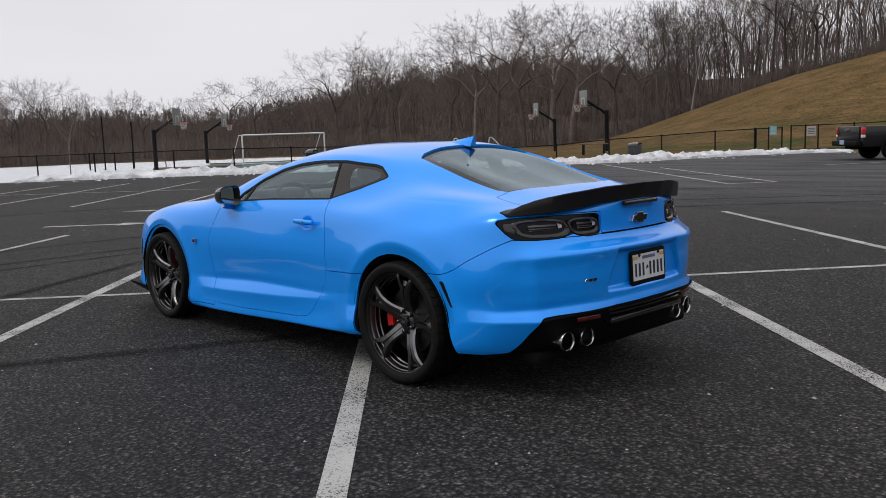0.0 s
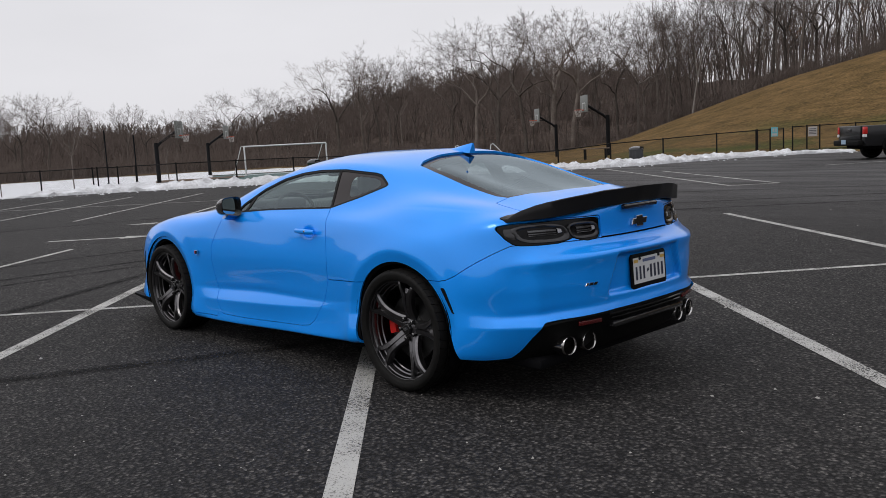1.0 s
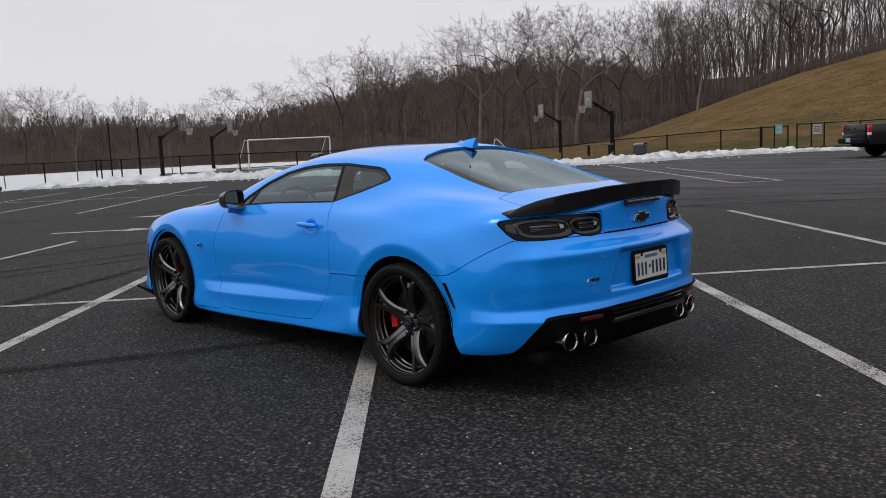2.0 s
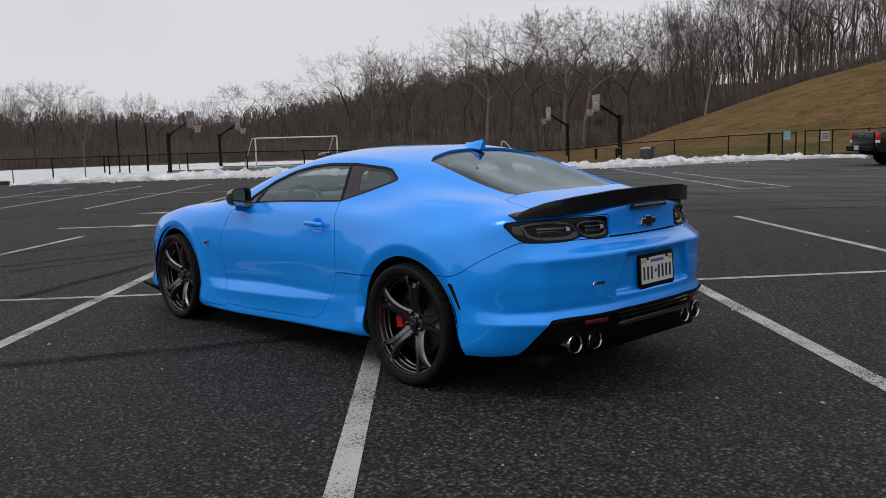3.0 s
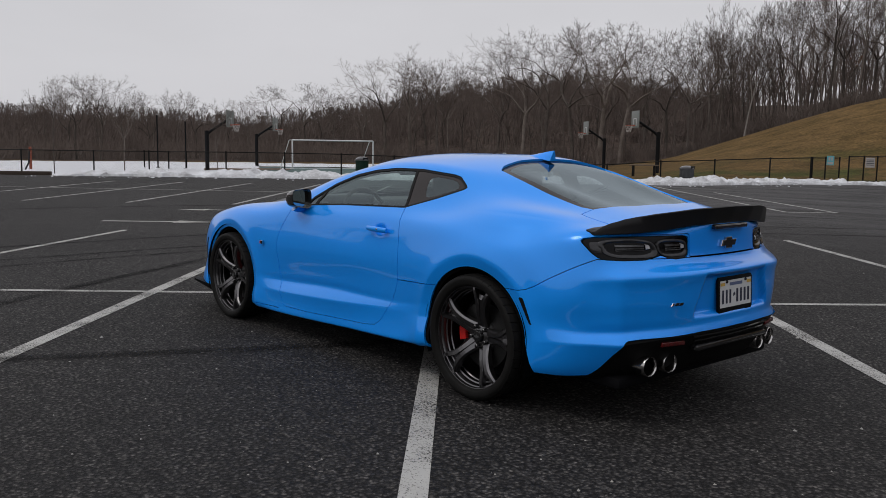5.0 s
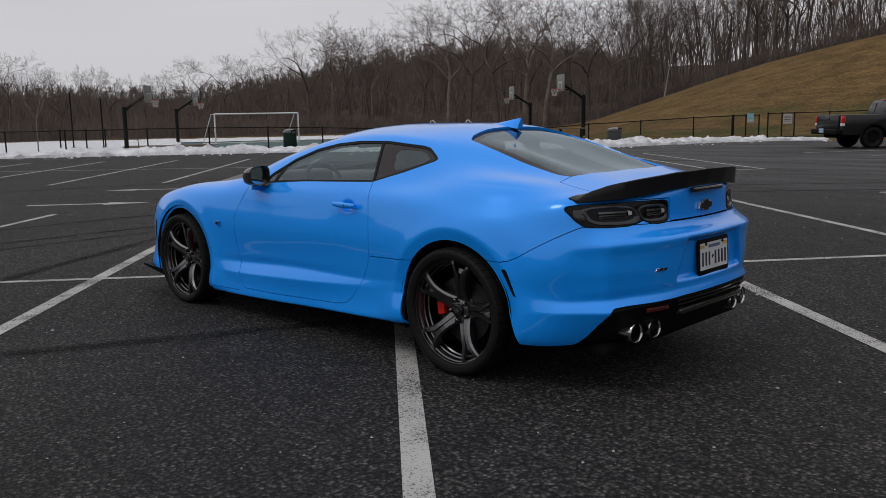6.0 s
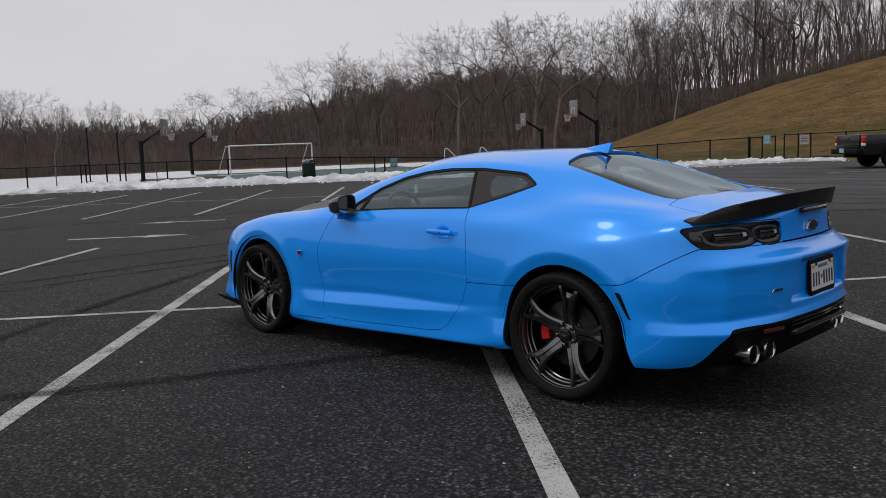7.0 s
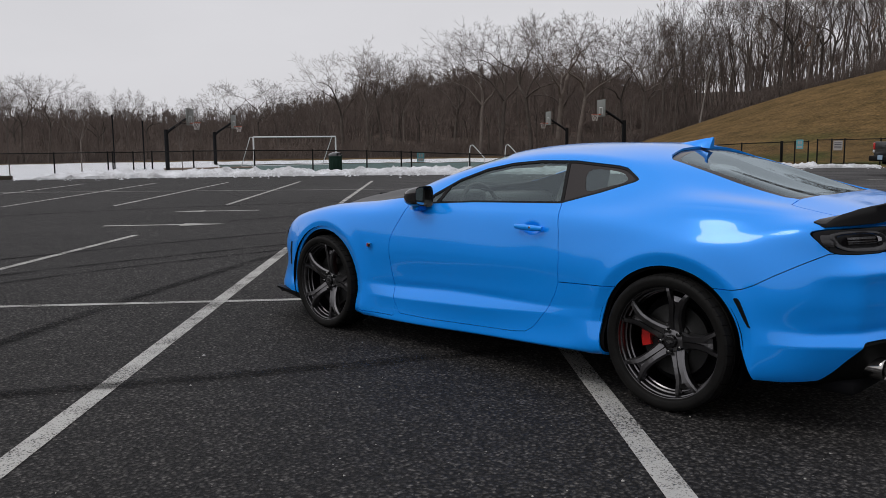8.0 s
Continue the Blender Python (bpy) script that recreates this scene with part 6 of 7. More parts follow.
# basketball hoops: pole, raked arm, board, rim, net
def hoop(x, y, aim, scale=1.0, label="black basketball hoop with grey backboard"):
    """aim: bearing, in degrees, in which the arm reaches."""
    g = float(land(x, y))
    h = thing("basketball_hoop", label, "basketball hoop", "hoops by the court", at=pose(x, y, g, 0, 0, aim))
    part("pole", tube_bm([(0, 0, -.05), (0, 0, 2.62)], .135, n=12), M_POLE, h)
    part("arm", tube_bm([(0, 0, 2.35), (.30, 0, 2.62), (1.45, 0, 3.35)], .085, n=8), M_POLE, h)
    part("lower_brace", tube_bm([(.95, 0, 2.98), (1.5, 0, 2.98)], .035, n=6), M_POLE, h)
    bd = part("backboard", box_bm((.05, 1.55, 1.07), (1.55, 0, 3.40), .012, 2), M_BOARD, h, "grey fan-shaped backboard")
    for yy in (-.3, .3):
        part("target_line", box_bm((.008, .05, .45), (1.579, yy, 3.22), .001, 1), M_WHITE, bd)
    part("target_top", box_bm((.008, .6, .05), (1.579, 0, 3.44), .001, 1), M_WHITE, bd)
    ring = [(1.58 + .15 + .23 + .23 * math.cos(a), .23 * math.sin(a), 3.02) for a in [2 * math.pi * k / 20 for k in range(21)]]
    rim = part("rim", tube_bm(ring, .016, n=6, caps=False), M_ORANGE, h, "orange-red rim")
    part("rim_plate", box_bm((.16, .12, .06), (1.65, 0, 3.0), .01, 1), M_ORANGE, rim)
    bm = bmesh.new()
    for k in range(12):
        for sgn in (1, -1):
            pts = []
            for q in range(5):
                t = q / 4
                a = 2 * math.pi * k / 12 + sgn * t * .9
                r = .23 - .10 * t
                pts.append((1.96 + r * math.cos(a), r * math.sin(a), 3.01 - .42 * t))
            tube_bm(pts, .007, n=3, caps=False, bm=bm)
    part("net", bm, M_NET, h, "pale cord net")
    h.scale = (scale, scale, scale)
    return h


hoop(46.62, -20.37, -134.0, .98)
hoop(56.64, -29.35, -134.0, .98)
hoop(26.29, -40.14, 54.0, .95)
hoop(36.96, -48.37, 54.0, .95)


# football goal
def goal(a, b, depth_dir, h=2.05):
    g = float(land(*a)) + .03
    gl = thing("football_goal", "white metal football goal without a net", "goal")
    A, B, Dv = Vector((*a, g)), Vector((*b, g)), Vector((*depth_dir, 0))
    up = Vector((0, 0, h))
    part("crossbar", tube_bm([A + up, B + up], .055, n=10), M_WHITE, gl)
    for P in (A, B):
        part("upright", tube_bm([P, P + up], .055, n=10), M_WHITE, gl)
        part("rear_stay", tube_bm([P + up, P + up + Dv * .25, P + Dv], .028, n=8), M_WHITE, gl)
        part("ground_bar", tube_bm([P, P + Dv], .028, n=8), M_WHITE, gl)
    part("rear_ground_bar", tube_bm([A + Dv, B + Dv], .028, n=8), M_WHITE, gl)


goal((48.4, -27.7), (46.5, -33.4), (1.55, .10))


# bins
def bin_thing(x, y, material, label, dome, h=.95, r=.29):
    g = max(float(land(x, y)), -.05)
    b = thing("trash_can", label, "trash can", at=pose(x, y, g))
    part("barrel", lathe_bm([(0, .0), (r * .82, .0), (r * .86, .03), (r, h * .78), (r * 1.05, h * .79), (r * 1.05, h * .83), (r * .95, h * .83), (r * .9, h * .5)], n=32, axis="Z"), material, b)
    for k in range(12):
        a = 2 * math.pi * k / 12
        rib = box_bm((.02, .05, h * .66), (r * .95, 0, h * .40), .006, 1)
        bmesh.ops.rotate(rib, verts=rib.verts[:], matrix=Matrix.Rotation(a, 3, "Z"))
        part("rib", rib, material, b)
    prof = [(r * 1.05, h * .83), (r * 1.0, h * .90), (r * .7, h * .97), (r * .35, h), (0, h)] if dome else [(r * .98, h * .83), (r * .90, h * .87), (r * .55, h * .87), (r * .5, h * .80)]
    lid = part("lid", lathe_bm(prof, n=32, axis="Z"), M_GLOSSB if dome else material, b)
    if dome:
        part("flap", box_bm((.03, r * .9, .12), (-r * .93, 0, h * .90), .01, 1), M_TRIM, lid)


bin_thing(26.3, -18.05, M_GREENBIN, "dark green ribbed trash can behind the snow bank", True)
bin_thing(15.9, -27.5, M_GREYBIN, "dark grey trash can half behind the snow bank", True, h=.74, r=.30)


# picnic bench by the court, hand rails, slim poles
bench = thing("picnic_bench", "weathered wooden bench on grass beside the court", "bench", at=pose(24.58, -36.44, float(land(24.58, -36.44)), 0, 0, 25))
part("bench_top", box_bm((1.6, .40, .06), (0, 0, .62), .01, 1), M_WOODT, bench)
for xx in (-.6, .6):
    part("bench_leg", box_bm((.10, .34, .60), (xx, 0, .30), .01, 1), M_POLE, bench)
for bx, by, turn in ((32.35, -33.0, 46), (30.75, -34.45, 46)):
    g = float(land(bx, by))
    hr = thing("hand_rail", "pale bent metal hand rail beyond the court", "rail", "hand rails", at=pose(bx, by, g, 0, 0, turn))
    part("rail_bar", tube_bm([(-.75, 0, .62), (-.2, 0, 1.25), (-.02, 0, 1.42), (.10, 0, 1.40), (.14, 0, 1.25), (.24, 0, 0)], .03, n=8), M_WHITE, hr)
    part("rail_post", tube_bm([(-.75, 0, .62), (-.75, 0, 0)], .03, n=8), M_WHITE, hr)
for bx, by, h in ((52.4, -19.5, 3.6), (49.9, -20.4, 3.15)):
    pl_ob = thing("slim_pole", "slim dark metal pole on the snowy field", "pole", "slim poles", at=pose(bx, by, float(land(bx, by))))
    part("shaft", tube_bm([(0, 0, -.1), (0, 0, h)], .05, n=8), M_POLE, pl_ob)
    part("foot_plate", box_bm((.22, .22, .03), (0, 0, .06), .006, 1), M_POLE, pl_ob)
    part("cap", lathe_bm([(.055, h - .01), (.055, h + .02), (0, h + .05)], n=10, axis="Z"), M_POLE, pl_ob)

# red play frame far out on the snow, and the low timber edge where the snow bank ends
fx, fy = 51.1, -11.0
play = thing("play_frame", "rust-red upright metal frame with a dark brace on the snow", "frame", at=pose(fx, fy, float(land(fx, fy)) + .05, 0, 0, 60))
M_RUSTRED = mat("rust_red_paint", (0.26, 0.055, 0.022), rough=0.6, vary=0.25, scale=6)
for yy in (-.14, .14):
    part("upright", tube_bm([(0, yy, 0), (0, yy, 1.35)], .045, n=8), M_RUSTRED, play)
for zz in (1.32, 1.0, .6):
    part("cross_bar", tube_bm([(0, -.14, zz), (0, .14, zz)], .035, n=6), M_RUSTRED, play)
part("brace", tube_bm([(0, .16, 1.1), (-.1, .75, .40), (-.1, 1.5, .04)], .05, n=8), M_POLE, play, "dark slanted brace")

M_TIMBER = mat("brown_timber_edge", (0.055, 0.040, 0.030), rough=0.9, vary=0.3, scale=4)
for (x0, y0), (x1, y1) in zip(EDGE[:2], EDGE[1:3]):
    ln = math.hypot(x1 - x0, y1 - y0)
    kerb = part("timber_kerb", box_bm((ln, .22, .16), (0, 0, .07), .02, 2), M_TIMBER, None)
    kerb.matrix_basis = pose((x0 + x1) / 2 + .2, (y0 + y1) / 2, 0, 0, 0, math.degrees(math.atan2(y1 - y0, x1 - x0)))
    tagged(kerb, "low brown timber edge beside the asphalt", "kerb", "timber edges", "structure")


# ---- the parked pickup truck ----
M_TRUCK = mat("dark_grey_truck_paint", (0.007, 0.0075, 0.009), rough=0.35, spec=0.3, coat=0.4, coat_rough=0.05, vary=0.2, scale=5)
M_TGLASS = mat("dark_truck_glass", (0.012, 0.014, 0.016), rough=0.06, coat=0.5)
M_TAIL = mat("red_tail_lens", (0.50, 0.015, 0.012), rough=0.25, coat=0.6, vary=0.2, scale=30)
M_TPLATE = mat("pale_blue_plate", (0.30, 0.42, 0.55), rough=0.5, vary=0.1, scale=30)


def extrude_profile(prof, y0, y1, top_in=0.0, z_in=1.0):
    """A side outline (x, z) made solid between two widths, drawn in above z_in."""
    bm = bmesh.new()
    def w(y, z):
        return y * (1 - top_in * max(0, z - z_in))
    a = [bm.verts.new((x, w(y0, z), z)) for x, z in prof]
    b = [bm.verts.new((x, w(y1, z), z)) for x, z in prof]
    n = len(prof)
    bm.faces.new(a)
    bm.faces.new(b[::-1])
    for i in range(n):
        bm.faces.new((a[i], b[i], b[(i + 1) % n], a[(i + 1) % n]))
    bmesh.ops.recalc_face_normals(bm, faces=bm.faces)
    bmesh.ops.bevel(bm, geom=bm.edges[:], offset=.022, segments=2, affect="EDGES", profile=.5)
    return bm


def arch_cut(x0, x1, cx, r, z0, top, n=9):
    """An outline's lower edge from x0 to x1 with a wheel arch round cx."""
    pts = [(x0, z0)]
    for i in range(n):
        a = math.pi - math.pi * i / (n - 1)
        pts.append((cx + r * math.cos(a), max(z0, .40 + r * math.sin(a))))
    return pts + [(x1, z0)]


truck = thing("pickup_truck", "dark grey double-cab pickup truck parked by the fence", "truck", at=pose(5.97, -27.66, 0, 0, 0, -132.2))
truck.scale = (.96, .96, .94)
# local x forwards, rear axle at x = 0
bed = [(-1.18, .62)] + arch_cut(-1.10, .66, 0, .47, .50, 1.2)[0:] + [(.66, 1.22), (-1.18, 1.24)]
part("bed", extrude_profile(bed, -.94, .94, .10, .8), M_TRUCK, truck, "dark grey pickup bed")
front = [(.68, .50), (2.62, .46)] + arch_cut(2.70, 4.05, 3.24, .47, .48, 1.1)[1:] + [(4.10, .55), (4.16, .95), (4.05, 1.08), (3.0, 1.17), (2.6, 1.20), (.68, 1.22)]
part("cab_body", extrude_profile(front, -.94, .94, .08, .8), M_TRUCK, truck)
cab = [(.70, 1.20), (.75, 1.45), (.86, 1.71), (1.10, 1.78), (2.20, 1.78), (2.42, 1.72), (3.02, 1.20)]
cabin = part("cab", extrude_profile(cab, -.90, .90, .42, 1.2), M_TRUCK, truck, "dark grey double cab")
for s in (1, -1):
    for poly in ([(.98, 1.26), (1.02, 1.50), (1.10, 1.65), (1.66, 1.68), (1.66, 1.26)], [(1.74, 1.26), (1.74, 1.68), (2.25, 1.66), (2.72, 1.27)]):
        bm = bmesh.new()
        vs = [bm.verts.new((x, s * (.90 * (1 - .42 * (z - 1.2)) + .004), z)) for x, z in poly]
        bm.faces.new(vs if s < 0 else vs[::-1])
        r = bmesh.ops.extrude_face_region(bm, geom=bm.faces[:])
        bmesh.ops.translate(bm, verts=[g for g in r["geom"] if isinstance(g, bmesh.types.BMVert)], vec=(0, s * .004, 0))
        part("side_window", bm, M_TGLASS, truck, "dark side window", smooth=False)
    part("wheel_flare", arc_block(.46, .54, 0, 180, -.02, .03), M_PLASTIC, truck, "black wheel arch flare").location = (0, s * .955, .40)
    part("wheel_flare", arc_block(.46, .54, 0, 180, -.02, .03), M_PLASTIC, truck, "black wheel arch flare").location = (3.24, s * .955, .40)
    part("tail_lamp", box_bm((.14, .11, .26), (-1.14, s * .895, 1.07), .02, 2), M_TAIL, truck, "red tail lamp")
    part("reverse_lamp", box_bm((.13, .10, .10), (-1.15, s * .895, .88), .015, 2), M_WHITE, truck)
    part("wing_mirror", box_bm((.12, .20, .20), (2.62, s * 1.02, 1.30), .04, 3), M_TRUCK, truck)
    part("running_board", box_bm((1.9, .12, .05), (1.62, s * .92, .42), .02, 2), M_PLASTIC, truck)
    part("door_pull", box_bm((.18, .03, .03), (.92, s * .945, 1.08), .01, 2), M_TRUCK, truck)
    part("door_pull", box_bm((.18, .03, .03), (1.90, s * .945, 1.08), .01, 2), M_TRUCK, truck)
for yy in (-.36, .36):
    part("window_bar", box_bm((.03, .03, .36), (.765, yy, 1.47), .006, 1, Matrix.Rotation(radians(14), 4, "Y")), M_TRIM, truck)
part("roof_lamp", box_bm((.05, .30, .04), (.90, 0, 1.745), .01, 1), M_TAIL, truck, "red roof brake lamp")
part("rear_window", box_bm((.02, 1.30, .36), (.775, 0, 1.47), .008, 1, Matrix.Rotation(radians(14), 4, "Y")), M_TGLASS, truck, "dark rear window")
part("windshield", box_bm((.02, 1.36, .66), (2.74, 0, 1.46), .008, 1, Matrix.Rotation(radians(-49), 4, "Y")), M_TGLASS, truck)
gate_ob = part("tailgate", box_bm((.06, 1.50, .52), (-1.20, 0, .97), .02, 2), M_TRUCK, truck, "dark grey tailgate")
part("gate_handle", box_bm((.03, .26, .09), (-1.235, 0, 1.10), .015, 2), M_GLOSSB, gate_ob)
part("rear_bumper", box_bm((.22, 1.80, .20), (-1.28, 0, .62), .04, 3), M_PLASTIC, truck, "black rear bumper")
part("plate", box_bm((.02, .31, .16), (-1.40, .10, .66), .004, 1), M_TPLATE, truck, "pale blue plate")
part("front_bumper", box_bm((.22, 1.78, .34), (4.14, 0, .62), .05, 3), M_PLASTIC, truck)
part("grille", box_bm((.05, 1.10, .34), (4.17, 0, .92), .03, 2), M_GLOSSB, truck)
for s in (1, -1):
    part("headlamp", box_bm((.16, .34, .20), (4.08, s * .72, .98), .03, 2), M_LENS, truck)
part("tonneau", box_bm((1.76, 1.62, .03), (-.27, 0, 1.21), .008, 1), M_PLASTIC, truck, "black bed cover")
part("antenna", tube_bm([(2.2, -.3, 1.78), (2.1, -.3, 1.86)], .02, n=8), M_TRIM, truck)
part("chassis", box_bm((5.0, 1.2, .25), (1.45, 0, .52), .04, 2), M_SHELL, truck)
for cx in (0, 3.24):
    for s in (1, -1):
        tw = part("wheel", lathe_bm([(.0, .07), (.06, .07), (.07, .05), (.19, .06), (.215, .09), (.225, .10), (.225, -.08)], n=40), M_PLASTIC, truck, "black alloy truck wheel")
        tw.matrix_basis = pose(cx, s * .80, .395) @ (Matrix() if s > 0 else mirror_y)
        part("tyre", lathe_bm([(.225, .10), (.26, .125), (.33, .13), (.375, .115), (.393, .09), (.395, .03), (.388, .025), (.388, -.025), (.395, -.03), (.393, -.09), (.375, -.115), (.26, -.125), (.225, -.10)], n=56), M_TYRE, tw, "black all-terrain tyre")
        for k in range(6):
            a = 2 * math.pi * k / 6
            sp = box_bm((.15, .03, .05), (.13, .065, 0), .01, 2)
            bmesh.ops.rotate(sp, verts=sp.verts[:], matrix=Matrix.Rotation(a, 3, "Y"))
            part("spoke", sp, M_PLASTIC, tw)


# ---- bare winter woods ----
M_BARK = mat("grey_brown_bark", (0.180, 0.155, 0.138), rough=0.95, spec=0.08, vary=0.4, scale=2.0, bump=0.6, bump_scale=10, second=(0.075, 0.062, 0.054))
M_TWIG = mat("brown_twigs", (0.160, 0.130, 0.115), rough=0.95, spec=0.08, vary=0.3, scale=0.15, second=(0.085, 0.068, 0.060))
M_FARTWIG = mat("dull_brown_twigs", (0.175, 0.140, 0.124), rough=0.95, spec=0.08, vary=0.3, scale=0.35, second=(0.072, 0.057, 0.051))
M_BIRCH = mat("pale_birch_bark", (0.24, 0.22, 0.20), rough=0.85, vary=0.4, scale=3.0)
M_OAKLEAF = mat("withered_oak_leaves", (0.16, 0.075, 0.030), rough=0.9, vary=0.4, scale=1.0)


def tone_by_tree(m, low, high):
    """Lets the bark's lightness differ from tree to tree."""
    nt = m.node_tree
    b = nt.nodes["Principled BSDF"]
    old = b.inputs["Base Color"].links[0].from_socket
    info = nt.nodes.new("ShaderNodeObjectInfo")
    ra = nt.nodes.new("ShaderNodeMapRange")
    ra.inputs["To Min"].default_value, ra.inputs["To Max"].default_value = low, high
    mx = nt.nodes.new("ShaderNodeMix"); mx.data_type, mx.blend_type = "RGBA", "MULTIPLY"
    mx.inputs["Factor"].default_value = 1.0
    nt.links.new(info.outputs["Random"], ra.inputs["Value"])
    nt.links.new(old, mx.inputs["A"]); nt.links.new(ra.outputs["Result"], mx.inputs["B"])
    nt.links.new(mx.outputs["Result"], b.inputs["Base Color"])


tone_by_tree(M_BARK, .50, 1.25)
tone_by_tree(M_TWIG, .75, 1.2)


def grow(rng, bole, depth, open_angle, shoots, rise=.10, ratio=(.66, .90), crook=.13, girth=.20, leader=.0):
    """Segments (start, end, radius, radius, level) of a bare tree that forks again and again, drawn to a height of ten metres. bole: the clear trunk's share; leader: how far the main stem goes on straight."""
    segs = []

    def turned(d, angle, spin):
        side = d.orthogonal().normalized()
        side.rotate(Matrix.Rotation(spin, 3, d))
        return (d * math.cos(angle) + side * math.sin(angle)).normalized()

    def limb(p, d, length, r, level):
        steps = 4 if level == 0 else (3 if level < 3 else (2 if level < depth - 1 else 1))
        end = r * (.80 if level == 0 else .66)
        pts = [p]
        for i in range(steps):
            w = .05 if level == 0 else crook
            d = (d + Vector((rng.gauss(0, w), rng.gauss(0, w), rng.gauss(0, w) + (rise * .6 if level else .03)))).normalized()
            q = p + d * length / steps
            segs.append((p, q, r + (end - r) * i / steps, r + (end - r) * (i + 1) / steps, level))
            p = q
            pts.append(p)
        if level >= depth:
            return
        spin = rng.uniform(0, 2 * math.pi)
        forks = 3 if level == 0 or rng.random() < .16 else 2
        for k in range(forks):
            main = k == 0
            bend = open_angle * rng.uniform(.35, .8) if main else open_angle * rng.uniform(.8, 1.45)
            if main and rng.random() < leader:
                bend *= .25
            nd = turned(d, bend, spin + 2 * math.pi * k / forks + rng.uniform(-.5, .5))
            nd = (nd + Vector((0, 0, rise))).normalized()
            f = rng.uniform(*ratio) * (1.0 if main else .86) * (.62 if level == 0 else 1)
            limb(p, nd, length * f, end * (.90 if main else .70), level + 1)
        if level:
            for k in range(shoots):
                j = rng.randrange(1, len(pts))
                at = pts[j - 1].lerp(pts[j], rng.random())
                nd = turned(d, rng.uniform(.6, 1.1), rng.uniform(0, 2 * math.pi))
                limb(at, (nd + Vector((0, 0, rise * 1.5))).normalized(), length * rng.uniform(.35, .65), end * .42, max(level + 2, depth - 2))
    limb(Vector((0, 0, 0)), Vector((rng.gauss(0, .04), rng.gauss(0, .04), 1)).normalized(), bole, girth * bole * .17, 0)
    top = max(s[1].z for s in segs)
    k = 10 / top
    return [(s[0] * k - Vector((0, 0, .12)), s[1] * k - Vector((0, 0, .12)), s[2] * k, s[3] * k, s[4]) for s in segs]


def segs_mesh(segs, sides, thin=.012):
    """Tapered bars for segments, as arrays of vertices and faces."""
    a = np.array([s[0] for s in segs]); b = np.array([s[1] for s in segs])
    ra = np.maximum(np.array([s[2] for s in segs]), thin); rb = np.maximum(np.array([s[3] for s in segs]), thin * .7)
    d = b - a
    d /= np.maximum(np.linalg.norm(d, axis=1, keepdims=True), 1e-9)
    ref = np.where(abs(d[:, 2:3]) < .9, np.array([[0, 0, 1.0]]), np.array([[1.0, 0, 0]]))
    e1 = np.cross(d, ref); e1 /= np.linalg.norm(e1, axis=1, keepdims=True)
    e2 = np.cross(d, e1)
    n = len(segs)
    ang = 2 * np.pi * np.arange(sides) / sides
    off = np.cos(ang)[None, :, None] * e1[:, None, :] + np.sin(ang)[None, :, None] * e2[:, None, :]
    va = a[:, None, :] + off * ra[:, None, None]
    vb = b[:, None, :] + off * rb[:, None, None]
    v = np.concatenate([va, vb], axis=1).reshape(-1, 3)
    base = (np.arange(n) * 2 * sides)[:, None]
    k = np.arange(sides)[None, :]
    f = np.stack([base + k, base + (k + 1) % sides, base + sides + (k + 1) % sides, base + sides + k], axis=2).reshape(-1, 4)
    return v, f


def array_mesh(name, v, f, material):
    me = bpy.data.meshes.new(name)
    me.vertices.add(len(v))
    me.vertices.foreach_set("co", np.asarray(v, np.float32).ravel())
    me.loops.add(f.size)
    me.loops.foreach_set("vertex_index", np.asarray(f, np.int32).ravel())
    me.polygons.add(len(f))
    me.polygons.foreach_set("loop_start", np.arange(0, f.size, f.shape[1], dtype=np.int32))
    me.polygons.foreach_set("use_smooth", np.ones(len(f), bool))
    me.update(calc_edges=True)
    me.materials.append(material)
    return me


def tree_meshes(seed, bark, *habit, **more):
    segs = grow(random.Random(seed), *habit, **more)
    big = segs_mesh([s for s in segs if s[4] <= 2], 6, .012)
    small = segs_mesh([s for s in segs if s[4] > 2], 3, .0072)
    return array_mesh("trunk", *big, bark), array_mesh("crown", *small, M_TWIG)


# slender woodland trees, then broad open crowns
KINDS = [tree_meshes(k, M_BARK, b, 7, a, 1, rise=.11, leader=.75, crook=.17, girth=g) for k, b, a, g in ((11, 3.4, .36, .125), (12, 4.2, .32, .105), (13, 3.0, .42, .13), (14, 4.8, .30, .095), (15, 3.6, .40, .13), (16, 4.0, .34, .105))]
KINDS += [tree_meshes(k, M_BARK, b, 8, a, 1, rise=.045, crook=.22, girth=g, ratio=(.72, .88)) for k, b, a, g in ((61, 2.4, .58, .21), (62, 2.2, .55, .19), (63, 2.6, .56, .18), (64, 2.3, .60, .22))]


def plant_tree(x, y, h, kind, turn, lean=0.0, wide=1.0, label="tall bare deciduous tree at the wood's edge", group="bare trees"):
    trunk, crown = KINDS[kind]
    t = thing("tree", label, "tree", group, at=pose(x, y, float(land(x, y)) - .05, lean, 0, turn))
    s = h / 10.0
    t.scale = (s * wide, s * wide, s)
    a = link_mesh("trunk", trunk, None, t)
    b = link_mesh("crown", crown, None, t)
    return t


def skyline(az):
    """Degrees above the eye that the tree tops reach, by bearing."""
    return float(np.interp(az, [-110, -70.7, -62, -58.9, -57, -55.4, -54, -51.9, -49.3, -47, -45.6, -44, -42, -40.7, -38.5, -36.6, -34.7, -32, -29.6, -27.8, -26, -24, -20, -18.4, -16.6, 0], [9, 9.5, 9.2, 8.8, 7.6, 6.7, 7.5, 8.2, 8.0, 7.6, 7.0, 5.5, 5.0, 6.2, 6.4, 5.6, 3.8, 4.1, 3.8, 2.7, 3.0, 3.4, 3.6, 4.4, 3.9, 4]))


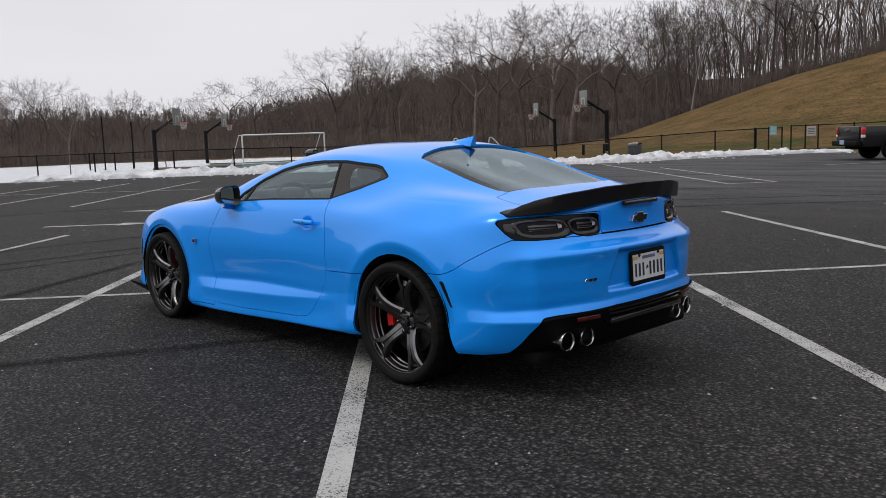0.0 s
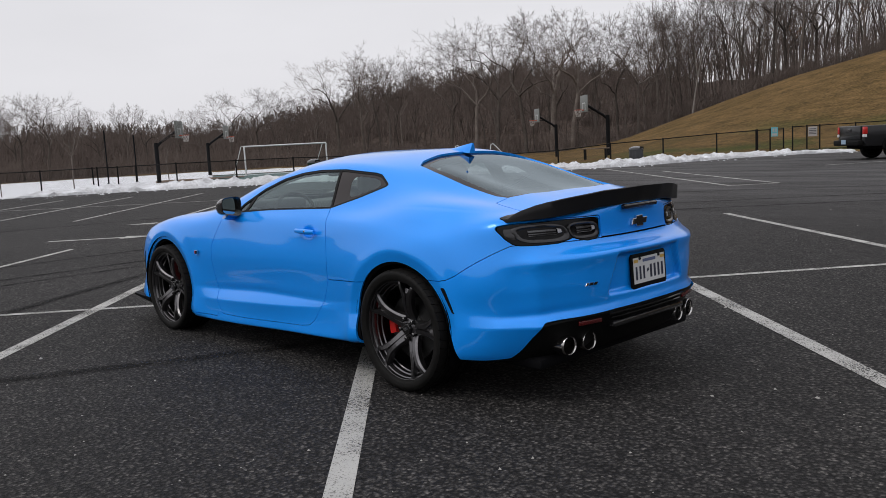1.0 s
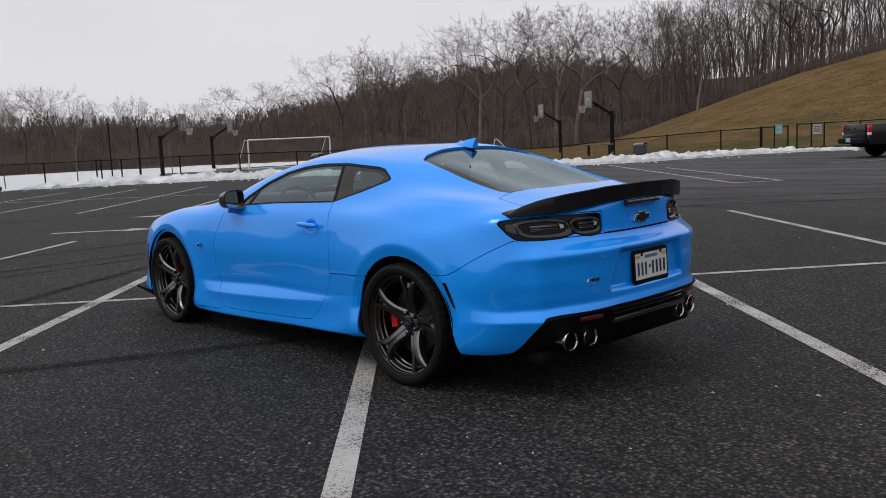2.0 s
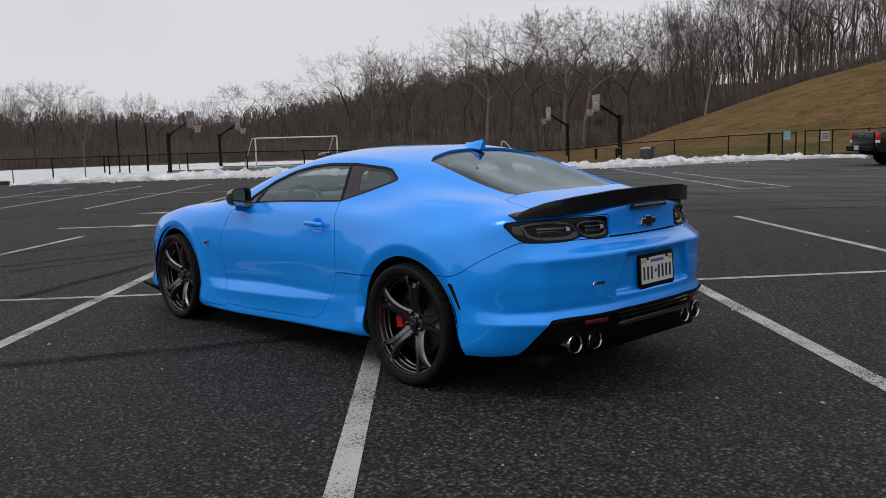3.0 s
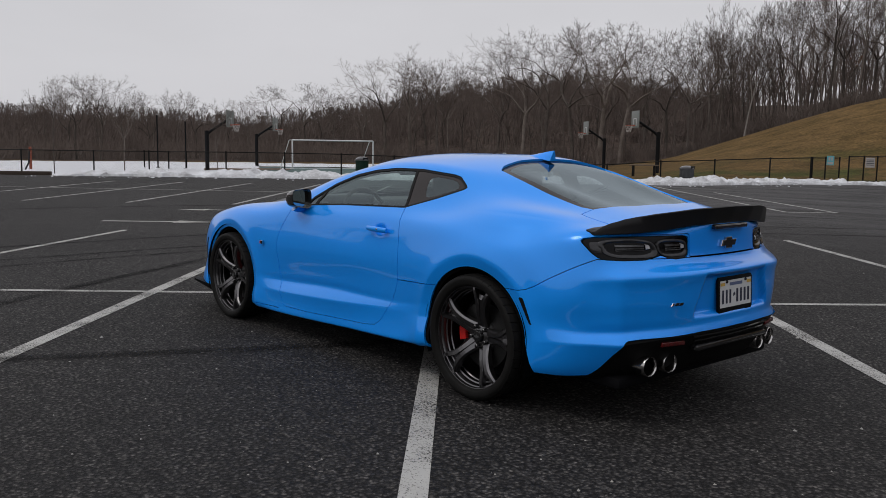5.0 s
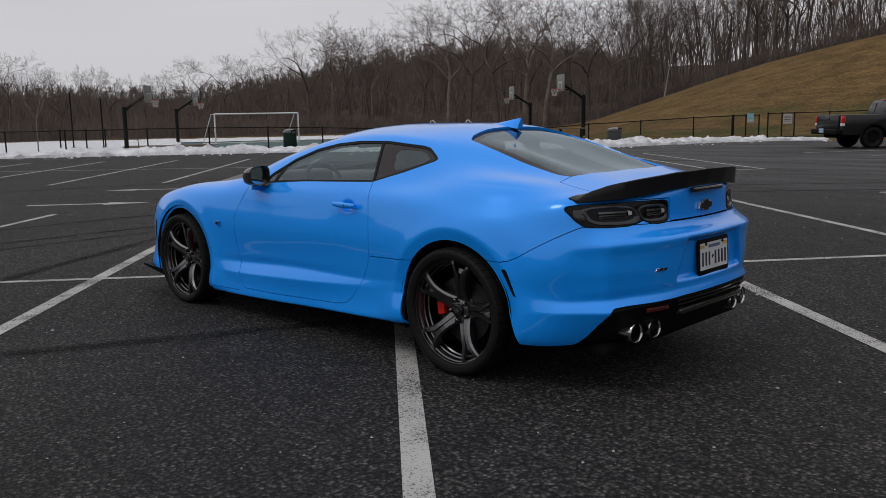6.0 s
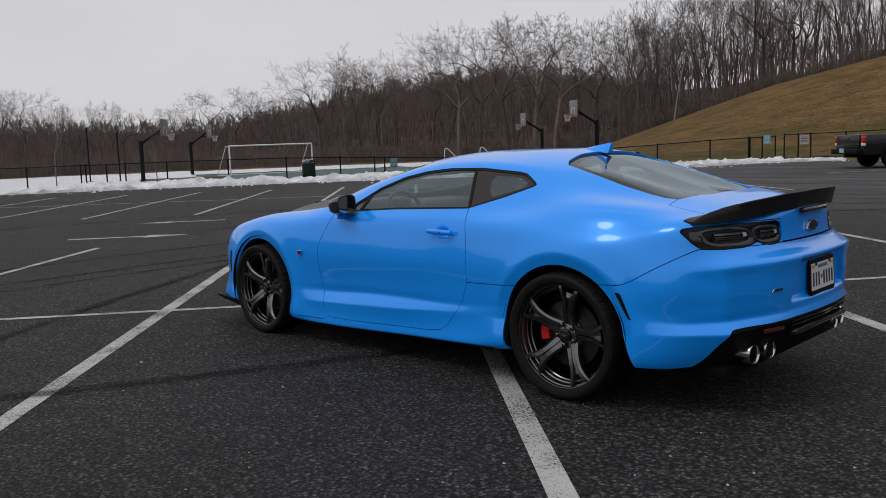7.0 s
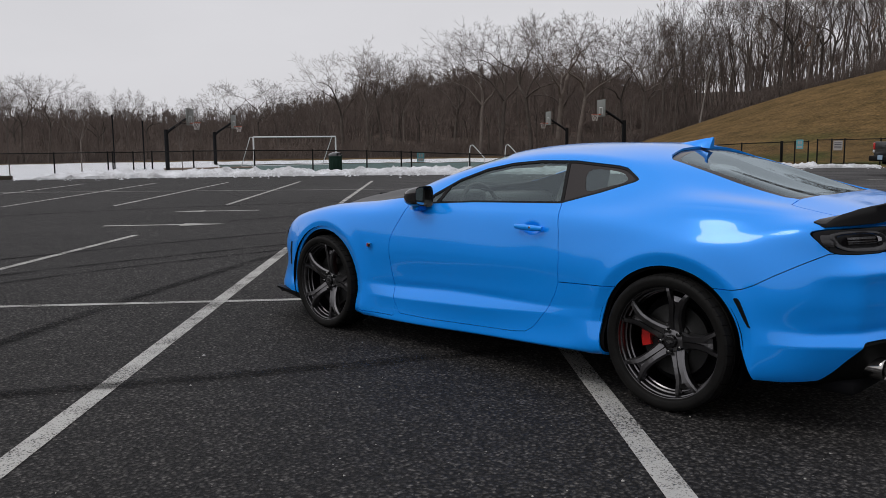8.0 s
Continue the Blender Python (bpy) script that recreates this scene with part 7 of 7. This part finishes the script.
def polar(az, d):
    a = radians(az)
    return EYE0[0] + d * math.cos(a), EYE0[1] + d * math.sin(a)


rng = random.Random(21)
# the trees that stand out against the sky
for az, d, f, wide in [(-17.5, 92, 1.0, 1.15), (-18.9, 90, .98, 1.1), (-20.4, 104, .9, 1), (-22.0, 108, .95, 1), (-23.4, 112, 1.0, 1), (-24.6, 106, .95, .9), (-26.4, 115, 1.0, .9), (-28.0, 118, 1.0, .9), (-29.8, 110, 1.0, 1.1), (-31.6, 112, 1.02, 1.1), (-33.4, 118, .95, 1), (-35.2, 110, .9, .9), (-36.8, 96, 1.0, 1.15), (-38.6, 92, 1.02, 1.25), (-40.2, 97, .98, 1.1), (-42.0, 110, 1.05, .9), (-44.2, 104, 1.1, 1.0), (-45.9, 96, 1.0, 1.1), (-47.3, 98, 1.02, 1.05), (-49.3, 94, 1.0, 1.1), (-51.0, 92, 1.0, 1.25), (-52.3, 90, 1.02, 1.2), (-53.9, 97, .95, 1.0), (-55.3, 104, 1.0, .9), (-56.6, 101, 1.0, 1.0), (-57.8, 106, 1.0, .9)]:
    x, y = polar(az, d)
    top = math.tan(radians(skyline(az))) * d * f * 1.05 + 1.37
    plant_tree(x, y, top - float(land(x, y)), 6 + rng.randrange(4), rng.uniform(0, 360), rng.uniform(-3, 3), wide, "broad bare deciduous tree against the sky")
for i in range(84):
    az = -57.5 - 24 * (i + rng.random()) / 84
    d = rng.uniform(93, 124) + max(0, (-az - 60) * -.1)
    x, y = polar(az, d)
    plant_tree(x, y, rng.uniform(11.5, 18.5), rng.choice((0, 1, 2, 3, 4, 5, 0, 1, 3, 4, 7)), rng.uniform(0, 360), rng.uniform(-7, 7), rng.uniform(.75, 1.05), "slender bare tree above the grass slope", "trees above the slope")
for i in range(44):
    az = -14 - 44 * (i + rng.random()) / 44
    d = rng.uniform(92, 128)
    x, y = polar(az, d)
    top = math.tan(radians(skyline(az))) * d * rng.uniform(.55, .98) + 1.37
    plant_tree(x, y, max(4.5, top - float(land(x, y))), rng.choice((0, 2, 4, 5, 7, 9)), rng.uniform(0, 360), rng.uniform(-4, 4), rng.uniform(.8, 1.2), "bare tree in the woods beyond the field", "trees beyond the field")
# two young oaks that still hold a few withered leaves
for az, d, h, low, high in ((-69.5, 92, 9.0, .25, .62), (-66.0, 97, 10.0, .30, .55)):
    x, y = polar(az, d)
    oak = plant_tree(x, y, h, 2, rng.uniform(0, 360), 0, .7, "slim oak with a few withered orange leaves", "oaks on the slope")
    twigs = [v.co.copy() for v in KINDS[2][1].vertices if low * 10 < v.co.z < high * 10]
    bm = bmesh.new()
    for _ in range(260):
        c = rng.choice(twigs) + Vector((rng.gauss(0, .05), rng.gauss(0, .05), -.03))
        u = Vector((rng.gauss(0, 1), rng.gauss(0, 1), rng.gauss(0, .6))).normalized()
        w = u.orthogonal().normalized()
        q = rng.uniform(.05, .10)
        bm.faces.new([bm.verts.new(p) for p in (c - u * q, c + w * q * .45 + Vector((0, 0, q * .2)), c + u * q, c - w * q * .45)])
    part("withered_leaves", bm, M_OAKLEAF, oak, "withered orange-brown leaves", smooth=False)
# a leaning pale birch where slope and woods meet
bx, by = polar(-60.0, 88)
birch = thing("birch_tree", "slim leaning pale birch at the foot of the slope", "tree", at=pose(bx, by, float(land(bx, by)) - .1, 0, 0, 0))
part("trunk", tube_bm([(0, 0, 0), (-.25, -.16, 2.2), (-.62, -.40, 4.6), (-1.05, -.66, 7.0)], .1, n=7, radii=[.085, .07, .055, .02]), M_BIRCH, birch)
part("branch", tube_bm([(-.45, -.29, 3.6), (-.35, -.1, 5.0), (-.40, .1, 6.2)], .04, n=5, radii=[.05, .035, .015]), M_BIRCH, birch)


for bx, by, bh in ((43.07, -10.02, 5.4), (46.67, -15.07, 5.0), (36.46, -16.12, 4.1)):
    plant_tree(bx, by, bh, rng.randrange(6), rng.uniform(0, 360), 0, .8, "young bare tree in the snow beside the fence", "young trees by the fence")


# the mass of the woods behind: too many to count
def woods(name, spots, seed, label, thin=.02):
    r = random.Random(seed)
    kinds = []
    for k in range(6):
        segs = grow(random.Random(seed + k), 3.4 + .3 * k, 4, .42, 0, rise=.15, leader=.6, girth=.16)
        kinds.append(segs_mesh(segs, 3, thin))
    vs, fs, base = [], [], 0
    for x, y, h in spots:
        v, f = kinds[r.randrange(6)]
        a = r.uniform(0, 2 * math.pi)
        c, s = math.cos(a), math.sin(a)
        w = h / 10 * r.uniform(.65, 1.05)
        q = np.stack([(v[:, 0] * c - v[:, 1] * s) * w + x, (v[:, 0] * s + v[:, 1] * c) * w + y, v[:, 2] * h / 10 + float(land(x, y))], axis=1)
        vs.append(q)
        fs.append(f + base)
        base += len(v)
    me = array_mesh(name, np.concatenate(vs), np.concatenate(fs), M_FARTWIG)
    return tagged(link_mesh(name, me, None), label, "woods", kind="stuff")


def ridge(az):
    """Degrees above the eye to which the massed woods reach."""
    return float(np.interp(az, [-110, -70, -62, -58.4, -57.3, -54.5, -49.8, -45.1, -40.6, -36.1, -31.7, -28.4, -22.2, -15.8, 0], [6.4, 6.0, 4.8, 3.9, 3.7, 4.25, 4.8, 4.5, 3.8, 2.8, 2.0, 1.6, 1.9, 2.05, 2.2]))


spots = []
while len(spots) < 1500:
    az = rng.uniform(-80, -9)
    d = 94 + 166 * rng.random() ** .75
    x, y = polar(az, d)
    if az < -57 and d < 100:
        continue
    h = math.tan(radians(ridge(az) * rng.uniform(.86, 1.10))) * d + 1.37 - float(land(x, y))
    if d > 150 and h < 4.5:
        h = rng.uniform(3.2, 5.6) if h > .5 else rng.uniform(2.4, 4.2)
    if h > 1.5:
        spots.append((x, y, min(h, rng.uniform(6.5, 11))))
for i in range(440):
    x, y = polar(rng.uniform(-60, -9), rng.uniform(232, 268))
    spots.append((x, y, rng.uniform(2.4, 4.6)))
for i in range(330):
    az = rng.uniform(-82, -57)
    d = rng.uniform(104, 190)
    x, y = polar(az, d)
    spots.append((x, y, rng.uniform(8, 13)))
woods("far_woods", [q for q in spots if q[2] > 6.6 or math.hypot(q[0] - EYE0[0], q[1] - EYE0[1]) < 150], 31, "dense bare brown woods at the foot of the hill", .016)
woods("hill_woods", [q for q in spots if q[2] <= 6.6 and math.hypot(q[0] - EYE0[0], q[1] - EYE0[1]) >= 150], 35, "bare brown woods covering the far hillside", .075)
spots = []
for i in range(330):
    az = rng.uniform(0, 260)
    d = rng.uniform(75, 150)
    x, y = polar(az, d)
    spots.append((x, y, rng.uniform(6, 10)))
# tall unseen trees behind the eye, added to darken the car's rear
for i in range(240):
    az = rng.uniform(138, 262)
    d = rng.uniform(46, 84)
    x, y = polar(az, d)
    spots.append((x, y, rng.uniform(12, 17)))
woods("distant_woods", spots, 41, "unseen bare brown woods added round the rest of the lot", .05)


def brush(name, spots, seed, material, label, stems=16, thick=.03):
    """Low tangled shrubs along the wood's edge."""
    r = random.Random(seed)
    segs = []
    for x, y, h in spots:
        g = float(land(x, y))
        for _ in range(stems):
            a, b = r.uniform(0, 2 * math.pi), r.uniform(.1, .7)
            p = Vector((x + r.uniform(-.8, .8), y + r.uniform(-.8, .8), g - .05))
            q = p + Vector((math.cos(a) * b, math.sin(a) * b, 1)).normalized() * h * r.uniform(.5, 1)
            segs.append((p, q, thick, thick * .4, 1))
            m = p.lerp(q, .55)
            segs.append((m, m + Vector((math.cos(a + 1.5), math.sin(a + 1.5), .8)).normalized() * h * .4, thick * .6, thick * .27, 2))
    me = array_mesh(name, *segs_mesh(segs, 3, .012), material)
    return tagged(link_mesh(name, me, None), label, "brush", kind="stuff")


bspots = []
for i in range(720):
    az = rng.uniform(-92, -10) if i < 560 else rng.uniform(-84, -57)
    d = rng.uniform(86, 112) if az > -57 else rng.uniform(92, 116)
    x, y = polar(az, d)
    bspots.append((x, y, rng.uniform(1.2, 3.2)))
brush("edge_brush", bspots, 51, M_TWIG, "low tangled brown brush along the wood's edge")
hspots = []
hill_rng = random.Random(56)
for i in range(2300):
    x, y = polar(hill_rng.uniform(-60, -9), hill_rng.uniform(135, 262))
    hspots.append((x, y, hill_rng.uniform(1.8, 3.7)))
brush("hillside_brush", hspots, 57, M_FARTWIG, "bare brown saplings covering the far hillside", 8, .07)


# ---- marks on the asphalt: rubber, arrows, grit ----
def rubber_mat():
    m = mat("tyre_rubber_mark", (0.0035, 0.0035, 0.004), rough=0.8, spec=0.08)
    nt = m.node_tree
    b, out = nt.nodes["Principled BSDF"], nt.nodes["Material Output"]
    co = nt.nodes.new("ShaderNodeTexCoord")
    n = nt.nodes.new("ShaderNodeTexNoise"); n.inputs["Scale"].default_value = 2.0; n.inputs["Detail"].default_value = 8; n.inputs["Roughness"].default_value = .7
    ra = nt.nodes.new("ShaderNodeMapRange")
    ra.inputs["From Min"].default_value, ra.inputs["From Max"].default_value = .35, .65
    ra.inputs["To Min"].default_value, ra.inputs["To Max"].default_value = .10, .62
    sp = nt.nodes.new("ShaderNodeSeparateXYZ")
    nt.links.new(co.outputs["UV"], sp.inputs[0])
    pp = nt.nodes.new("ShaderNodeMath"); pp.operation = "PINGPONG"; pp.inputs[1].default_value = 0.5
    nt.links.new(sp.outputs[0], pp.inputs[0])
    ed = nt.nodes.new("ShaderNodeMapRange"); ed.interpolation_type = "SMOOTHSTEP"; ed.inputs["From Max"].default_value = 0.32
    nt.links.new(pp.outputs[0], ed.inputs["Value"])
    fa = nt.nodes.new("ShaderNodeMath"); fa.operation = "MULTIPLY"
    tr = nt.nodes.new("ShaderNodeBsdfTransparent")
    mx = nt.nodes.new("ShaderNodeMixShader")
    nt.links.new(co.outputs["Object"], n.inputs["Vector"]); nt.links.new(n.outputs["Fac"], ra.inputs["Value"])
    nt.links.new(ra.outputs["Result"], fa.inputs[0]); nt.links.new(ed.outputs["Result"], fa.inputs[1]); nt.links.new(fa.outputs[0], mx.inputs["Fac"]); nt.links.new(tr.outputs["BSDF"], mx.inputs[1]); nt.links.new(b.outputs["BSDF"], mx.inputs[2])
    nt.links.new(mx.outputs["Shader"], out.inputs["Surface"])
    return m


M_RUBBER = rubber_mat()
for k, (a, b, w, bend) in enumerate([
    ((6.9, 4.2), (7.0, -4.4), .16, .35), ((5.6, 4.6), (5.75, -3.4), .16, .30), ((5.0, 4.4), (5.3, -3.0), .14, .30), ((1.2, 4.6), (5.9, -2.6), .20, .25),
    ((1.9, 4.2), (-.9, -1.4), .20, -.10), ((4.5, -9.2), (-2.5, -15.3), .18, .2), ((3.6, -8.2), (-2.5, -13.5), .18, .2), ((6.5, -11.7), (-2.0, -16.3), .18, .2), ((9.5, -3.0), (8.2, -9.0), .16, .3), ((14.0, 0.5), (11.0, -8.5), .2, .6)]):
    ground_strip("skid_mark", a, b, w, M_RUBBER, "faint dark curved tyre mark on the asphalt", "tyre mark", z=.0062 + .0004 * k, group="tyre marks", bend=bend, n=16)


def arrow(at, turn, size):
    out = [(-1.1, -.07), (.25, -.07), (.25, -.24), (1.0, 0), (.25, .24), (.25, .07), (-1.1, .07)]
    bm = prism_bm([(x * size, y * size) for x, y in out], .001, 0, pose(at[0], at[1], .005, 0, 0, turn))
    tagged(part("painted_arrow", bm, M_LINE, None, smooth=False), "worn white painted arrow on the asphalt", "road marking", "painted arrows", "structure")


arrow((9.75, -2.0), -130.0, .95)
arrow((11.75, -4.0), 50.0, .80)

rng = random.Random(8)
M_GRIT = mat("pale_grit", (0.42, 0.41, 0.39), rough=0.9, vary=0.5, scale=40)
gvv, gff = [], []
for _ in range(900):
    a = rng.uniform(-1.75, .35) if rng.random() < .9 else rng.uniform(-3.1, 3.1)
    d = 2.2 + 16 * rng.random() ** 1.8
    cx, cy = EYE0[0] + d * math.cos(a), EYE0[1] + d * math.sin(a)
    r = rng.uniform(.002, .0055) * (1 + (rng.random() < .06) * 1.5)
    b0 = len(gvv)
    for k in range(5):
        q = r * rng.uniform(.7, 1.3)
        gvv.append((cx + q * math.cos(k * 1.2566), cy + q * math.sin(k * 1.2566), .001))
    gvv.append((cx + r * .2, cy, r * rng.uniform(.8, 1.3)))
    gff += [(b0 + k, b0 + (k + 1) % 5, b0 + 5) for k in range(5)]
tagged(raw("loose_grit", gvv, gff, M_GRIT, smooth=False), "scattered pale grit and pebbles on the asphalt", "grit", kind="stuff")
